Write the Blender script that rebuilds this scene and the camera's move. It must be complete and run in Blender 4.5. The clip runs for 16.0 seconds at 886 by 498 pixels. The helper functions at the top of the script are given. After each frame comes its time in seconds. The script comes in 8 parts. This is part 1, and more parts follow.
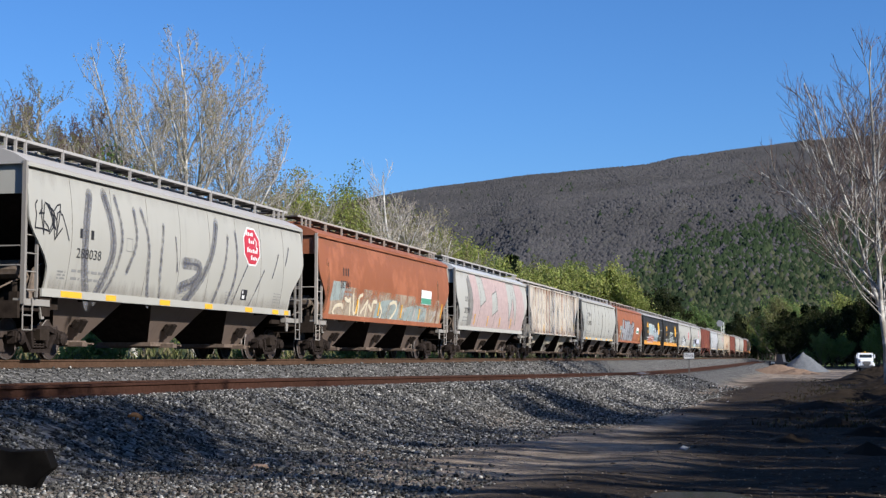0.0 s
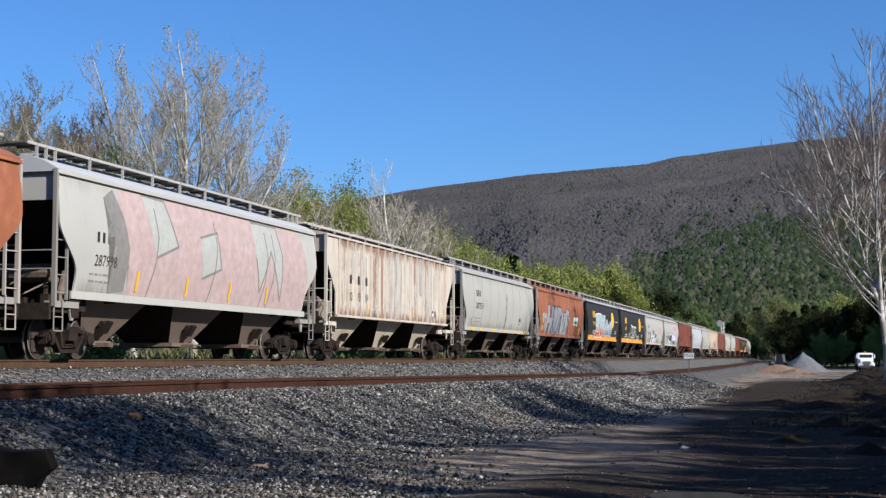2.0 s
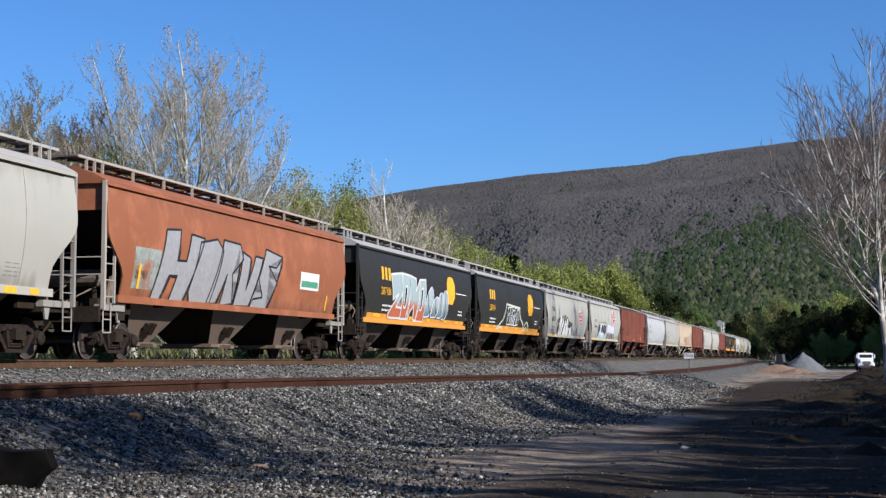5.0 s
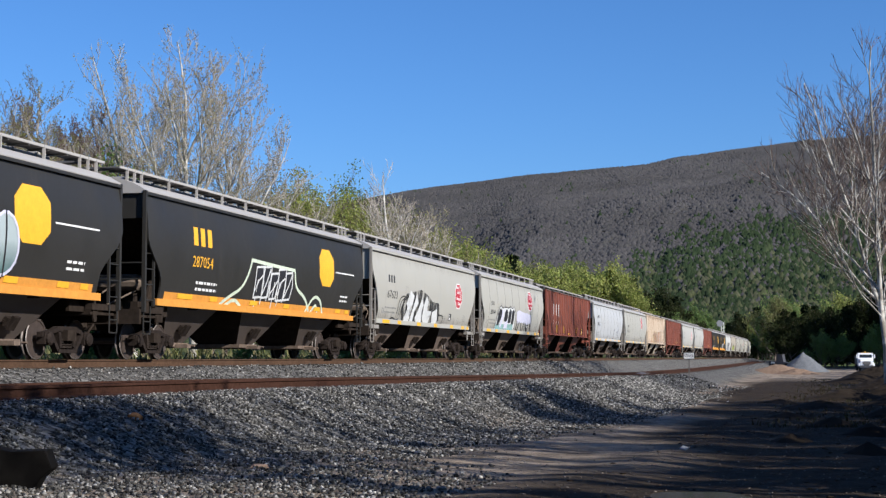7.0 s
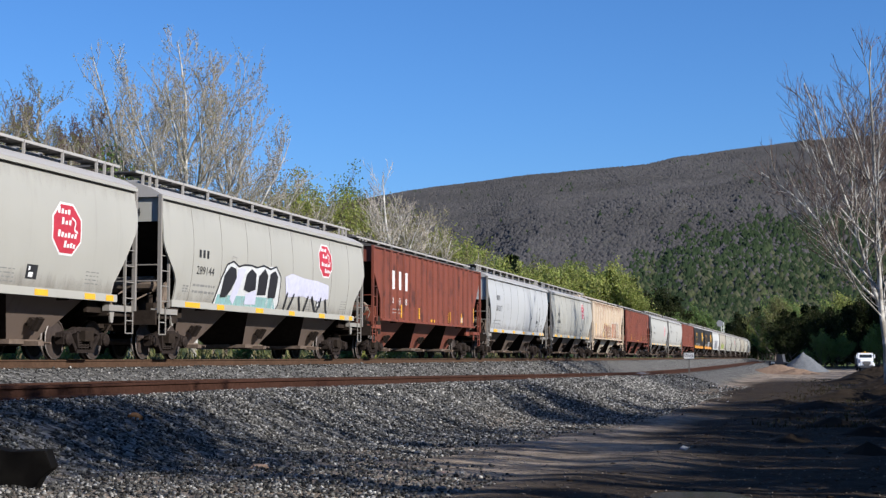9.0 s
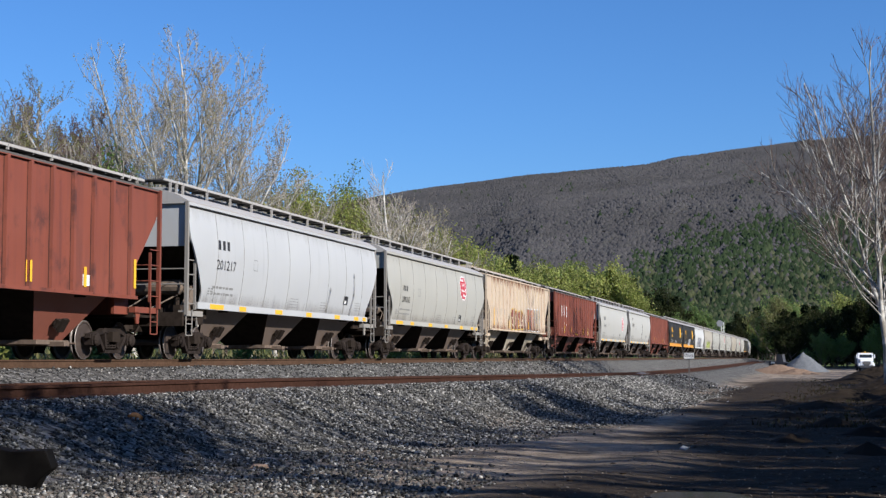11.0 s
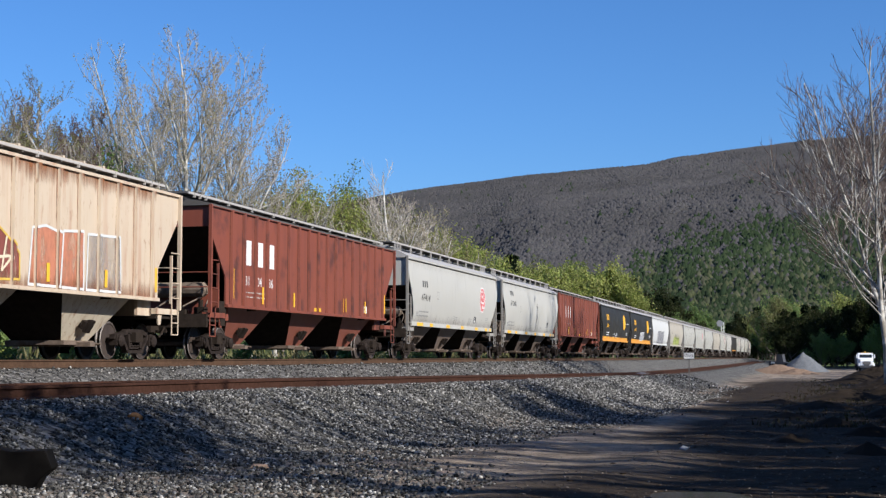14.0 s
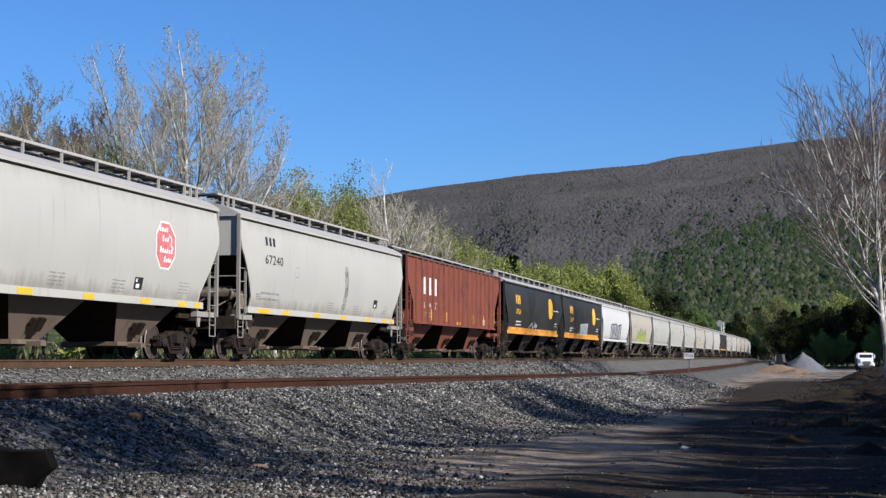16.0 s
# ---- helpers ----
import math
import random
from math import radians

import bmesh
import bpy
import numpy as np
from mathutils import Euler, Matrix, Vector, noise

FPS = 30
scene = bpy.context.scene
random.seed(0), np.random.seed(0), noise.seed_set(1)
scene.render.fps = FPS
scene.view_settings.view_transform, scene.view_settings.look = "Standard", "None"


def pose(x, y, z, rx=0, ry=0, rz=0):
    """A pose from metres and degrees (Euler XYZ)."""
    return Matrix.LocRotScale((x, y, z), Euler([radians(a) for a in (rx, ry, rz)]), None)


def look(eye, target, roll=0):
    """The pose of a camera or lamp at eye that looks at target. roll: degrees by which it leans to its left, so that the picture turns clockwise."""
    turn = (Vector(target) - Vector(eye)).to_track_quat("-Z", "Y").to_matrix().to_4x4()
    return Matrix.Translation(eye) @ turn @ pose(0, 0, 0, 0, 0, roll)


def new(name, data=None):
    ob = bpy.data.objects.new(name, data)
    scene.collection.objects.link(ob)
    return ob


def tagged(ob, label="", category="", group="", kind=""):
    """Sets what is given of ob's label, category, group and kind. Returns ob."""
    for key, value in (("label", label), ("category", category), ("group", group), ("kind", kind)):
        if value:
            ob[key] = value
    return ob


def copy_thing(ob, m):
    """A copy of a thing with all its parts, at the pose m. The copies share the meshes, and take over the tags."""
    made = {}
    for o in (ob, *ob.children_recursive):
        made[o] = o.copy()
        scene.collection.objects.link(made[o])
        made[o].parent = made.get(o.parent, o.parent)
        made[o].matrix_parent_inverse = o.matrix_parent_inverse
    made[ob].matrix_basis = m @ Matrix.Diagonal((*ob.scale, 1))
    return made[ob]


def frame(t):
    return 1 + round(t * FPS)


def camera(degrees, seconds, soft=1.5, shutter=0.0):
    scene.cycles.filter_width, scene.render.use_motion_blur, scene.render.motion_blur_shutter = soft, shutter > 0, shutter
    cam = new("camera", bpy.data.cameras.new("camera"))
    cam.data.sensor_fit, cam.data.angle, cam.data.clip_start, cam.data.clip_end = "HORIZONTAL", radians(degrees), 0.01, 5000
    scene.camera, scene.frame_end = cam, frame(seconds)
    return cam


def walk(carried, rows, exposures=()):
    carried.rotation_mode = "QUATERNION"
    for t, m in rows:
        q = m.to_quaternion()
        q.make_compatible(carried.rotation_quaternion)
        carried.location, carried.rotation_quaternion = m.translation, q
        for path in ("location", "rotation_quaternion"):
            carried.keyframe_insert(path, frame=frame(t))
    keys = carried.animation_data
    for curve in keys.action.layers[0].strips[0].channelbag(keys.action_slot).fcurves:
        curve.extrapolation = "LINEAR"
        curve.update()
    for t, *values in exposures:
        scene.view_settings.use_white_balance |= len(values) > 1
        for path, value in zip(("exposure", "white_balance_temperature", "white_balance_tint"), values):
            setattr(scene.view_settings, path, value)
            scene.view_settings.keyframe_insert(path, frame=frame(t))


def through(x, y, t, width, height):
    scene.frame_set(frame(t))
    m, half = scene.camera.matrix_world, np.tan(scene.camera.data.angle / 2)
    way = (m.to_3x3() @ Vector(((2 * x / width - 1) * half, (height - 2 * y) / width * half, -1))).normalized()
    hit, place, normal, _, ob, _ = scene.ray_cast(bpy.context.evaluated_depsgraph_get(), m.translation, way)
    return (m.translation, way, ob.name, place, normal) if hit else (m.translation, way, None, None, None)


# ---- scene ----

# ---- camera: stands still beside the line, just above rail-head level ----
F_LEN = 2600.0                       # focal length for a picture 1568 wide
YAW, TILT = 14.13, 4.22              # degrees: left of the track's direction, and up
EYE_Z = 0.05                         # rail head of the main track is z = 0
cam = camera(2 * math.degrees(math.atan(784 / F_LEN)), 16.0, soft=1.35)
eye = Vector((0, 0, EYE_Z))
way = Vector((-math.sin(radians(YAW)) * math.cos(radians(TILT)), math.cos(radians(YAW)) * math.cos(radians(TILT)), math.sin(radians(TILT))))
still = look(eye, eye + way * 10)

# ---- the train's run ----
SPEED = 18.15                        # metres a second, towards -y
TRACK_X = -17.3                      # centre of the main track
SIDING_X = -11.05                    # centre of the siding
BEND_Y, BEND_R = 360.0, 1200.0       # the main line is straight, then bends left


def on_track(s, offset=TRACK_X):
    """Place and heading (degrees) on the main line, s metres along it."""
    if s <= BEND_Y:
        return offset, s, 0.0
    a = (s - BEND_Y) / BEND_R
    r = BEND_R + offset
    cx = TRACK_X - BEND_R
    return cx + (BEND_R + offset - TRACK_X) * math.cos(a), BEND_Y + (BEND_R + offset - TRACK_X) * math.sin(a), math.degrees(a)


# ---- light ----
SUN_EL, SUN_AZ = 31.0, 114.0          # azimuth from +y towards +x
world = bpy.data.worlds.new("world")
scene.world = world
world.use_nodes = True
sky = world.node_tree.nodes.new("ShaderNodeTexSky")
sky.sky_type, sky.sun_disc = "NISHITA", False
sky.sun_elevation, sky.sun_rotation = radians(SUN_EL), radians(SUN_AZ)
sky.air_density, sky.dust_density, sky.ozone_density = 1.0, 0.5, 8.0
back = world.node_tree.nodes["Background"]
back.inputs["Strength"].default_value = 0.118
world.node_tree.links.new(sky.outputs[0], back.inputs["Color"])
sun_data = bpy.data.lights.new("sun", "SUN")
sun_data.energy, sun_data.angle, sun_data.color = 8.0, radians(0.53), (1.0, 0.83, 0.62)
sun = new("sun", sun_data)
sun_dir = Vector((math.cos(radians(SUN_EL)) * math.sin(radians(SUN_AZ)), math.cos(radians(SUN_EL)) * math.cos(radians(SUN_AZ)), math.sin(radians(SUN_EL))))
sun.matrix_world = look(sun_dir * 60, (0, 0, 0))
scene.view_settings.exposure = 0.0

# ---- mesh and material helpers ----
class Shape:
    """Gathers vertices and faces for one mesh."""

    def __init__(self):
        self.v, self.f = [], []

    def add(self, verts, faces):
        n = len(self.v)
        self.v.extend(tuple(p) for p in verts)
        self.f.extend(tuple(i + n for i in f) for f in faces)
        return self

    def box(self, x0, x1, y0, y1, z0, z1, m=None):
        vs = [Vector((x, y, z)) for z in (z0, z1) for y in (y0, y1) for x in (x0, x1)]
        if m:
            vs = [m @ p for p in vs]
        return self.add(vs, [(0, 2, 3, 1), (4, 5, 7, 6), (0, 1, 5, 4), (2, 6, 7, 3), (0, 4, 6, 2), (1, 3, 7, 5)])

    def bar(self, a, b, w, h=None):
        """A square bar from a to b."""
        a, b = Vector(a), Vector(b)
        d = b - a
        q = d.to_track_quat("Y", "Z").to_matrix().to_4x4()
        h = h or w
        return self.box(-w / 2, w / 2, 0, d.length, -h / 2, h / 2, Matrix.Translation(a) @ q)

    def rod(self, a, b, r, n=6, r2=None):
        a, b = Vector(a), Vector(b)
        d = b - a
        q = d.to_track_quat("Z", "Y").to_matrix()
        r2 = r if r2 is None else r2
        vs = []
        for e, rr in ((a, r), (b, r2)):
            vs += [e + q @ Vector((rr * math.cos(2 * math.pi * i / n), rr * math.sin(2 * math.pi * i / n), 0)) for i in range(n)]
        fs = [(i, (i + 1) % n, n + (i + 1) % n, n + i) for i in range(n)]
        return self.add(vs, fs + [tuple(range(n))[::-1], tuple(range(n, 2 * n))])

    def prism(self, outline, x0, x1):
        """A plate of outline (y, z) from x0 to x1."""
        n = len(outline)
        vs = [(x0, y, z) for y, z in outline] + [(x1, y, z) for y, z in outline]
        fs = [(i, (i + 1) % n, n + (i + 1) % n, n + i) for i in range(n)]
        return self.add(vs, fs + [tuple(range(n))[::-1], tuple(range(n, 2 * n))])

    def lathe(self, profile, axis_pos, n=20):
        """Turned about the x axis: profile of (x, radius)."""
        vs, fs = [], []
        for x, r in profile:
            vs += [(axis_pos[0] + x, axis_pos[1] + r * math.cos(2 * math.pi * i / n), axis_pos[2] + r * math.sin(2 * math.pi * i / n)) for i in range(n)]
        for k in range(len(profile) - 1):
            fs += [(k * n + i, k * n + (i + 1) % n, (k + 1) * n + (i + 1) % n, (k + 1) * n + i) for i in range(n)]
        return self.add(vs, fs + [tuple(range(n))[::-1], tuple(range(n * (len(profile) - 1), n * len(profile)))])

    def mesh(self, name, smooth=False, recalc=True):
        me = bpy.data.meshes.new(name)
        me.from_pydata(self.v, [], self.f)
        if recalc:
            bm = bmesh.new()
            bm.from_mesh(me)
            bmesh.ops.recalc_face_normals(bm, faces=bm.faces)
            bm.to_mesh(me)
            bm.free()
        if smooth:
            me.shade_smooth()
        me.update()
        return me


def part(name, data, material, parent=None, label="", at=None):
    """One mesh object under a thing or a part; its material sits on the object, so meshes can be shared."""
    me = data.mesh(name) if isinstance(data, Shape) else data
    if not me.materials:
        me.materials.append(None)
    ob = new(name, me)
    ob.material_slots[0].link = "OBJECT"
    ob.material_slots[0].material = material
    ob.parent = parent
    if at is not None:
        ob.matrix_basis = at
    if label:
        tagged(ob, label)
    return ob


class Nodes:
    def __init__(self, name):
        self.m = bpy.data.materials.new(name)
        self.m.use_nodes = True
        self.t = self.m.node_tree
        self.bsdf = self.t.nodes["Principled BSDF"]
        self.out = self.t.nodes["Material Output"]
        self._obj = None

    def n(self, kind, props=None, **ins):
        node = self.t.nodes.new("ShaderNode" + kind)
        props = props or {}
        if "operation" in props:
            node.operation = props["operation"]
        if "data_type" in props:
            node.data_type = props["data_type"]
        if "blend_type" in props:
            node.blend_type = props["blend_type"]
        if "clamp" in props:
            node.clamp = props["clamp"]
        if "feature" in props:
            node.feature = props["feature"]
        if "attribute_name" in props:
            node.attribute_name = props["attribute_name"]
        for k, v in ins.items():
            self.put(node.inputs[k.replace("_", " ")], v)
        return node

    def put(self, socket, v):
        if isinstance(v, bpy.types.NodeSocket):
            self.t.links.new(v, socket)
        elif isinstance(v, (tuple, list)) and len(v) == 3 and socket.type == "RGBA":
            socket.default_value = (*v, 1)
        else:
            socket.default_value = v

    def coords(self, scale=(1, 1, 1), shuffle=True):
        """Object coordinates, shifted for each object."""
        c = self.n("TexCoord").outputs["Object"]
        if shuffle:
            r = self.n("ObjectInfo").outputs["Random"]
            k = self.n("Math", {"operation": "MULTIPLY"})
            self.put(k.inputs[0], r), self.put(k.inputs[1], 97.0)
            a = self.n("VectorMath", {"operation": "ADD"})
            self.put(a.inputs[0], c), self.put(a.inputs[1], k.outputs[0])
            c = a.outputs[0]
        s = self.n("VectorMath", {"operation": "MULTIPLY"})
        self.put(s.inputs[0], c)
        s.inputs[1].default_value = scale
        return s.outputs[0]

    def noise(self, vector, scale, detail=4.0, rough=0.6):
        t = self.n("TexNoise")
        self.put(t.inputs["Vector"], vector)
        t.inputs["Scale"].default_value, t.inputs["Detail"].default_value, t.inputs["Roughness"].default_value = scale, detail, rough
        return t.outputs["Fac"]

    def ramp(self, fac, lo, hi, a=0.0, b=1.0):
        r = self.n("MapRange", {"clamp": True})
        self.put(r.inputs["Value"], fac)
        for k, v in zip(("From Min", "From Max", "To Min", "To Max"), (lo, hi, a, b)):
            self.put(r.inputs[k], v)
        return r.outputs[0]

    def mix(self, fac, a, b, how="MIX"):
        x = self.n("Mix", {"data_type": "RGBA", "blend_type": how})
        self.put(x.inputs[0], fac), self.put(x.inputs[6], a), self.put(x.inputs[7], b)
        return x.outputs[2]

    def mul(self, a, b):
        k = self.n("Math", {"operation": "MULTIPLY"})
        self.put(k.inputs[0], a), self.put(k.inputs[1], b)
        return k.outputs[0]

    def bump(self, height, strength, distance):
        b = self.n("Bump")
        self.put(b.inputs["Height"], height)
        b.inputs["Strength"].default_value, b.inputs["Distance"].default_value = strength, distance
        self.put(self.bsdf.inputs["Normal"], b.outputs[0])

    def done(self, color, rough=0.7, metal=0.0):
        self.put(self.bsdf.inputs["Base Color"], color)
        self.put(self.bsdf.inputs["Roughness"], rough)
        self.put(self.bsdf.inputs["Metallic"], metal)
        self.bsdf.inputs["Specular IOR Level"].default_value = 0.06 if isinstance(rough, float) and rough > 0.72 else 0.4   # dull, dusty surfaces hardly shine
        return self.m


def paint(name, col, streak=(0.12, 0.10, 0.08), streak_lo=0.56, streak_hi=0.75, amount=0.6, rust=(0.20, 0.075, 0.03), rust_lo=0.66, rust_amount=0.5, blotch=None, blotch_lo=0.5, rough=0.55):
    """Weathered freight-car paint: run-down streaks, rust spots, chalky blotches."""
    col = tuple(0.76 * c for c in col)
    k = Nodes(name)
    fine = k.coords((2.6, 2.6, 0.16))
    wide = k.coords((0.35, 0.35, 0.5))
    s1 = k.noise(fine, 1.6, 5.0, 0.65)
    big = k.noise(wide, 1.0, 3.0)
    chalk = k.noise(k.coords(), 0.7, 6.0, 0.7)
    base = k.mix(k.ramp(chalk, 0.3, 0.7, 0.0, 0.35), col, tuple(min(1, c * 1.18 + 0.01) for c in col))
    if blotch:
        base = k.mix(k.ramp(k.noise(k.coords((0.8, 0.8, 0.8)), 0.9, 6.0, 0.7), blotch_lo, blotch_lo + 0.12), base, blotch)
    dirty = k.mul(k.ramp(s1, streak_lo, streak_hi), k.ramp(big, 0.38, 0.62, 0.25, 1.0))
    base = k.mix(k.mul(dirty, amount), base, streak)
    spots = k.noise(k.coords((3.0, 3.0, 1.1)), 2.4, 6.0, 0.75)
    base = k.mix(k.mul(k.ramp(spots, rust_lo, rust_lo + 0.1), rust_amount), base, rust)
    k.bump(k.noise(k.coords(), 9.0, 3.0), 0.06, 0.01)
    return k.done(base, k.ramp(chalk, 0.3, 0.7, rough - 0.06, rough + 0.12))


def plain(name, col, rough=0.7, metal=0.0, vary=0.25, scale=6.0, tint=None, bump=0.15):
    """A dull surface with grain and stains."""
    k = Nodes(name)
    a, b = k.noise(k.coords(), scale, 6.0, 0.7), k.noise(k.coords(), scale * 0.12, 3.0)
    dark = tuple(c * (1 - vary) for c in col)
    lite = tint or tuple(min(1.0, c * (1 + vary)) for c in col)
    base = k.mix(k.ramp(a, 0.3, 0.7), dark, lite)
    base = k.mix(k.ramp(b, 0.45, 0.7, 0.0, 0.5), base, dark)
    k.bump(a, bump, 0.02)
    return k.done(base, rough, metal)


def islands(name, cols, rough=0.8, through=0.0, grain=0.0, stands=0.0):
    """Colour picked for each loose piece of the mesh from a row of colours."""
    k = Nodes(name)
    r = k.n("NewGeometry").outputs["Random Per Island"]
    ramp = k.n("ValToRGB")
    ramp.color_ramp.interpolation = "LINEAR"
    els = ramp.color_ramp.elements
    while len(els) < len(cols):
        els.new(0.5)
    for i, c in enumerate(cols):
        els[i].position = i / (len(cols) - 1)
        els[i].color = (*c, 1)
    k.put(ramp.inputs[0], r)
    col = ramp.outputs[0]
    if grain:
        col = k.mix(k.ramp(k.noise(k.coords(shuffle=False), grain, 4.0), 0.35, 0.7, 0.0, 0.45), col, (0.03, 0.03, 0.03))
    if stands:                                              # neighbouring stands of trees differ in tone
        far = k.noise(k.coords((0.0035, 0.006, 0.016), False), 1.0, 4.0, 0.6)
        col = k.mix(k.ramp(far, 0.36, 0.64, stands, 0.0), col, tuple(0.45 * sum(c[i] for c in cols) / len(cols) for i in range(3)))
    m = k.done(col, rough)
    if through:
        tr = k.n("BsdfTranslucent")
        k.put(tr.inputs["Color"], col)
        mx = k.n("MixShader")
        mx.inputs[0].default_value = through
        k.put(mx.inputs[1], k.bsdf.outputs[0]), k.put(mx.inputs[2], tr.outputs[0])
        k.put(k.out.inputs["Surface"], mx.outputs[0])
    return m


M_UNDER = plain("under_frame_grime", (0.030, 0.023, 0.018), 0.85, vary=0.4)
# grime made near black, so the shade of the recesses is in the colour
M_SHADE_GRIME = plain("grime_with_shade", (0.022, 0.017, 0.014), 0.9, vary=0.4)
M_TRUCK = plain("truck_grime", (0.027, 0.021, 0.018), 0.75, vary=0.5, scale=9)
M_WHEEL = plain("wheel_steel", (0.050, 0.038, 0.032), 0.6, vary=0.4)
M_TREAD = plain("polished_tread", (0.20, 0.18, 0.165), 0.5, 0.4, vary=0.15)
M_RAIL = plain("rail_rust", (0.080, 0.049, 0.031), 0.8, vary=0.35, scale=14)
M_RAIL_OLD = plain("rail_rust_dark", (0.050, 0.025, 0.017), 0.85, vary=0.4, scale=14)
M_TIE = plain("tie_wood", (0.075, 0.06, 0.048), 0.9, vary=0.4, scale=12)
M_SEAM = plain("dirty_weld", (0.21, 0.20, 0.18), 0.85, vary=0.35)
M_GATE = plain("dusty_gate_steel", (0.15, 0.115, 0.09), 0.8, vary=0.4)
M_DUSTY = plain("dusty_brown_steel", (0.17, 0.135, 0.105), 0.85, vary=0.4)
M_GRATE = plain("walkway_steel", (0.10, 0.095, 0.09), 0.7, vary=0.3)
M_YELLOW = plain("reflector_yellow", (0.75, 0.42, 0.02), 0.5, vary=0.12)
M_WHITE = plain("stencil_white", (0.72, 0.72, 0.70), 0.6, vary=0.12)
M_BLACK = plain("stencil_black", (0.025, 0.025, 0.027), 0.6, vary=0.3)
M_RED = plain("emblem_red", (0.44, 0.035, 0.055), 0.55, vary=0.2)
M_GOLD = plain("emblem_yellow", (0.80, 0.42, 0.02), 0.5, vary=0.1)

# ---- ground, one sheet to the horizon ----
def siding_z(y):
    """Rail head of the siding, which dips below the main line."""
    return float(np.interp(y, (-300, 15, 26, 38, 60, 100, 150, 210, 330, 600), (-0.28, -0.32, -0.37, -0.47, -0.65, -0.95, -1.03, -0.95, -0.7, -0.7)))


def dirt_z(y):
    return float(np.interp(y, (-300, 6, 12, 22, 45, 80, 250, 900), (-1.0, -1.05, -1.12, -1.3, -1.75, -1.95, -2.1, -2.1)))


def ease(a):
    a = max(0.0, min(1.0, a))
    return a * a * (3 - 2 * a)


def ground_z(x, y):
    main = on_track(max(y, 0))[0] if y > BEND_Y else TRACK_X
    p = x - main                               # to the right of the main track's centre
    bed, sid, low = -0.20, siding_z(y) - 0.19, dirt_z(y)
    if p < -2.2:                               # behind the train: a ditch, then a weedy bank
        a = (-p - 2.2)
        z = bed - 0.75 * ease(a / 2.0) + 1.0 * ease((a - 3.0) / 6.0)
    elif p < 2.2:
        z = bed
    elif p < 4.4:
        z = bed + (sid - bed) * ease((p - 2.2) / 2.2)
    elif p < 8.0:
        z = sid
    else:
        z = sid + (low - sid) * ease((p - 8.0) / (2.6 + 1.2 * ease((y - 15) / 40)))
    if x > 9:
        z += 0.9 * ease((x - 9) / 10)
    dist = math.hypot(x, y)
    near = 1.0 - ease((dist - 60) / 120)
    rough = 0.05 if p < 12.3 else 0.035
    if -2.2 < p < 2.2 or 4.4 < p < 8.0:
        rough = 0.015
    z += near * rough * noise.fractal((x * 0.9, y * 0.7, 3.0), 1.0, 2.0, 4)
    if x > -8.0:                               # wheel ruts along the dirt road
        z += near * 0.018 * math.sin(x * 2.6 + 0.8 * math.sin(y * 0.12)) * ease((x + 8.0) / 3)
    return z


def grow(first, last, step, ratio):
    out, s = [first], step
    while out[-1] < last:
        out.append(out[-1] + s)
        s *= ratio
    return out


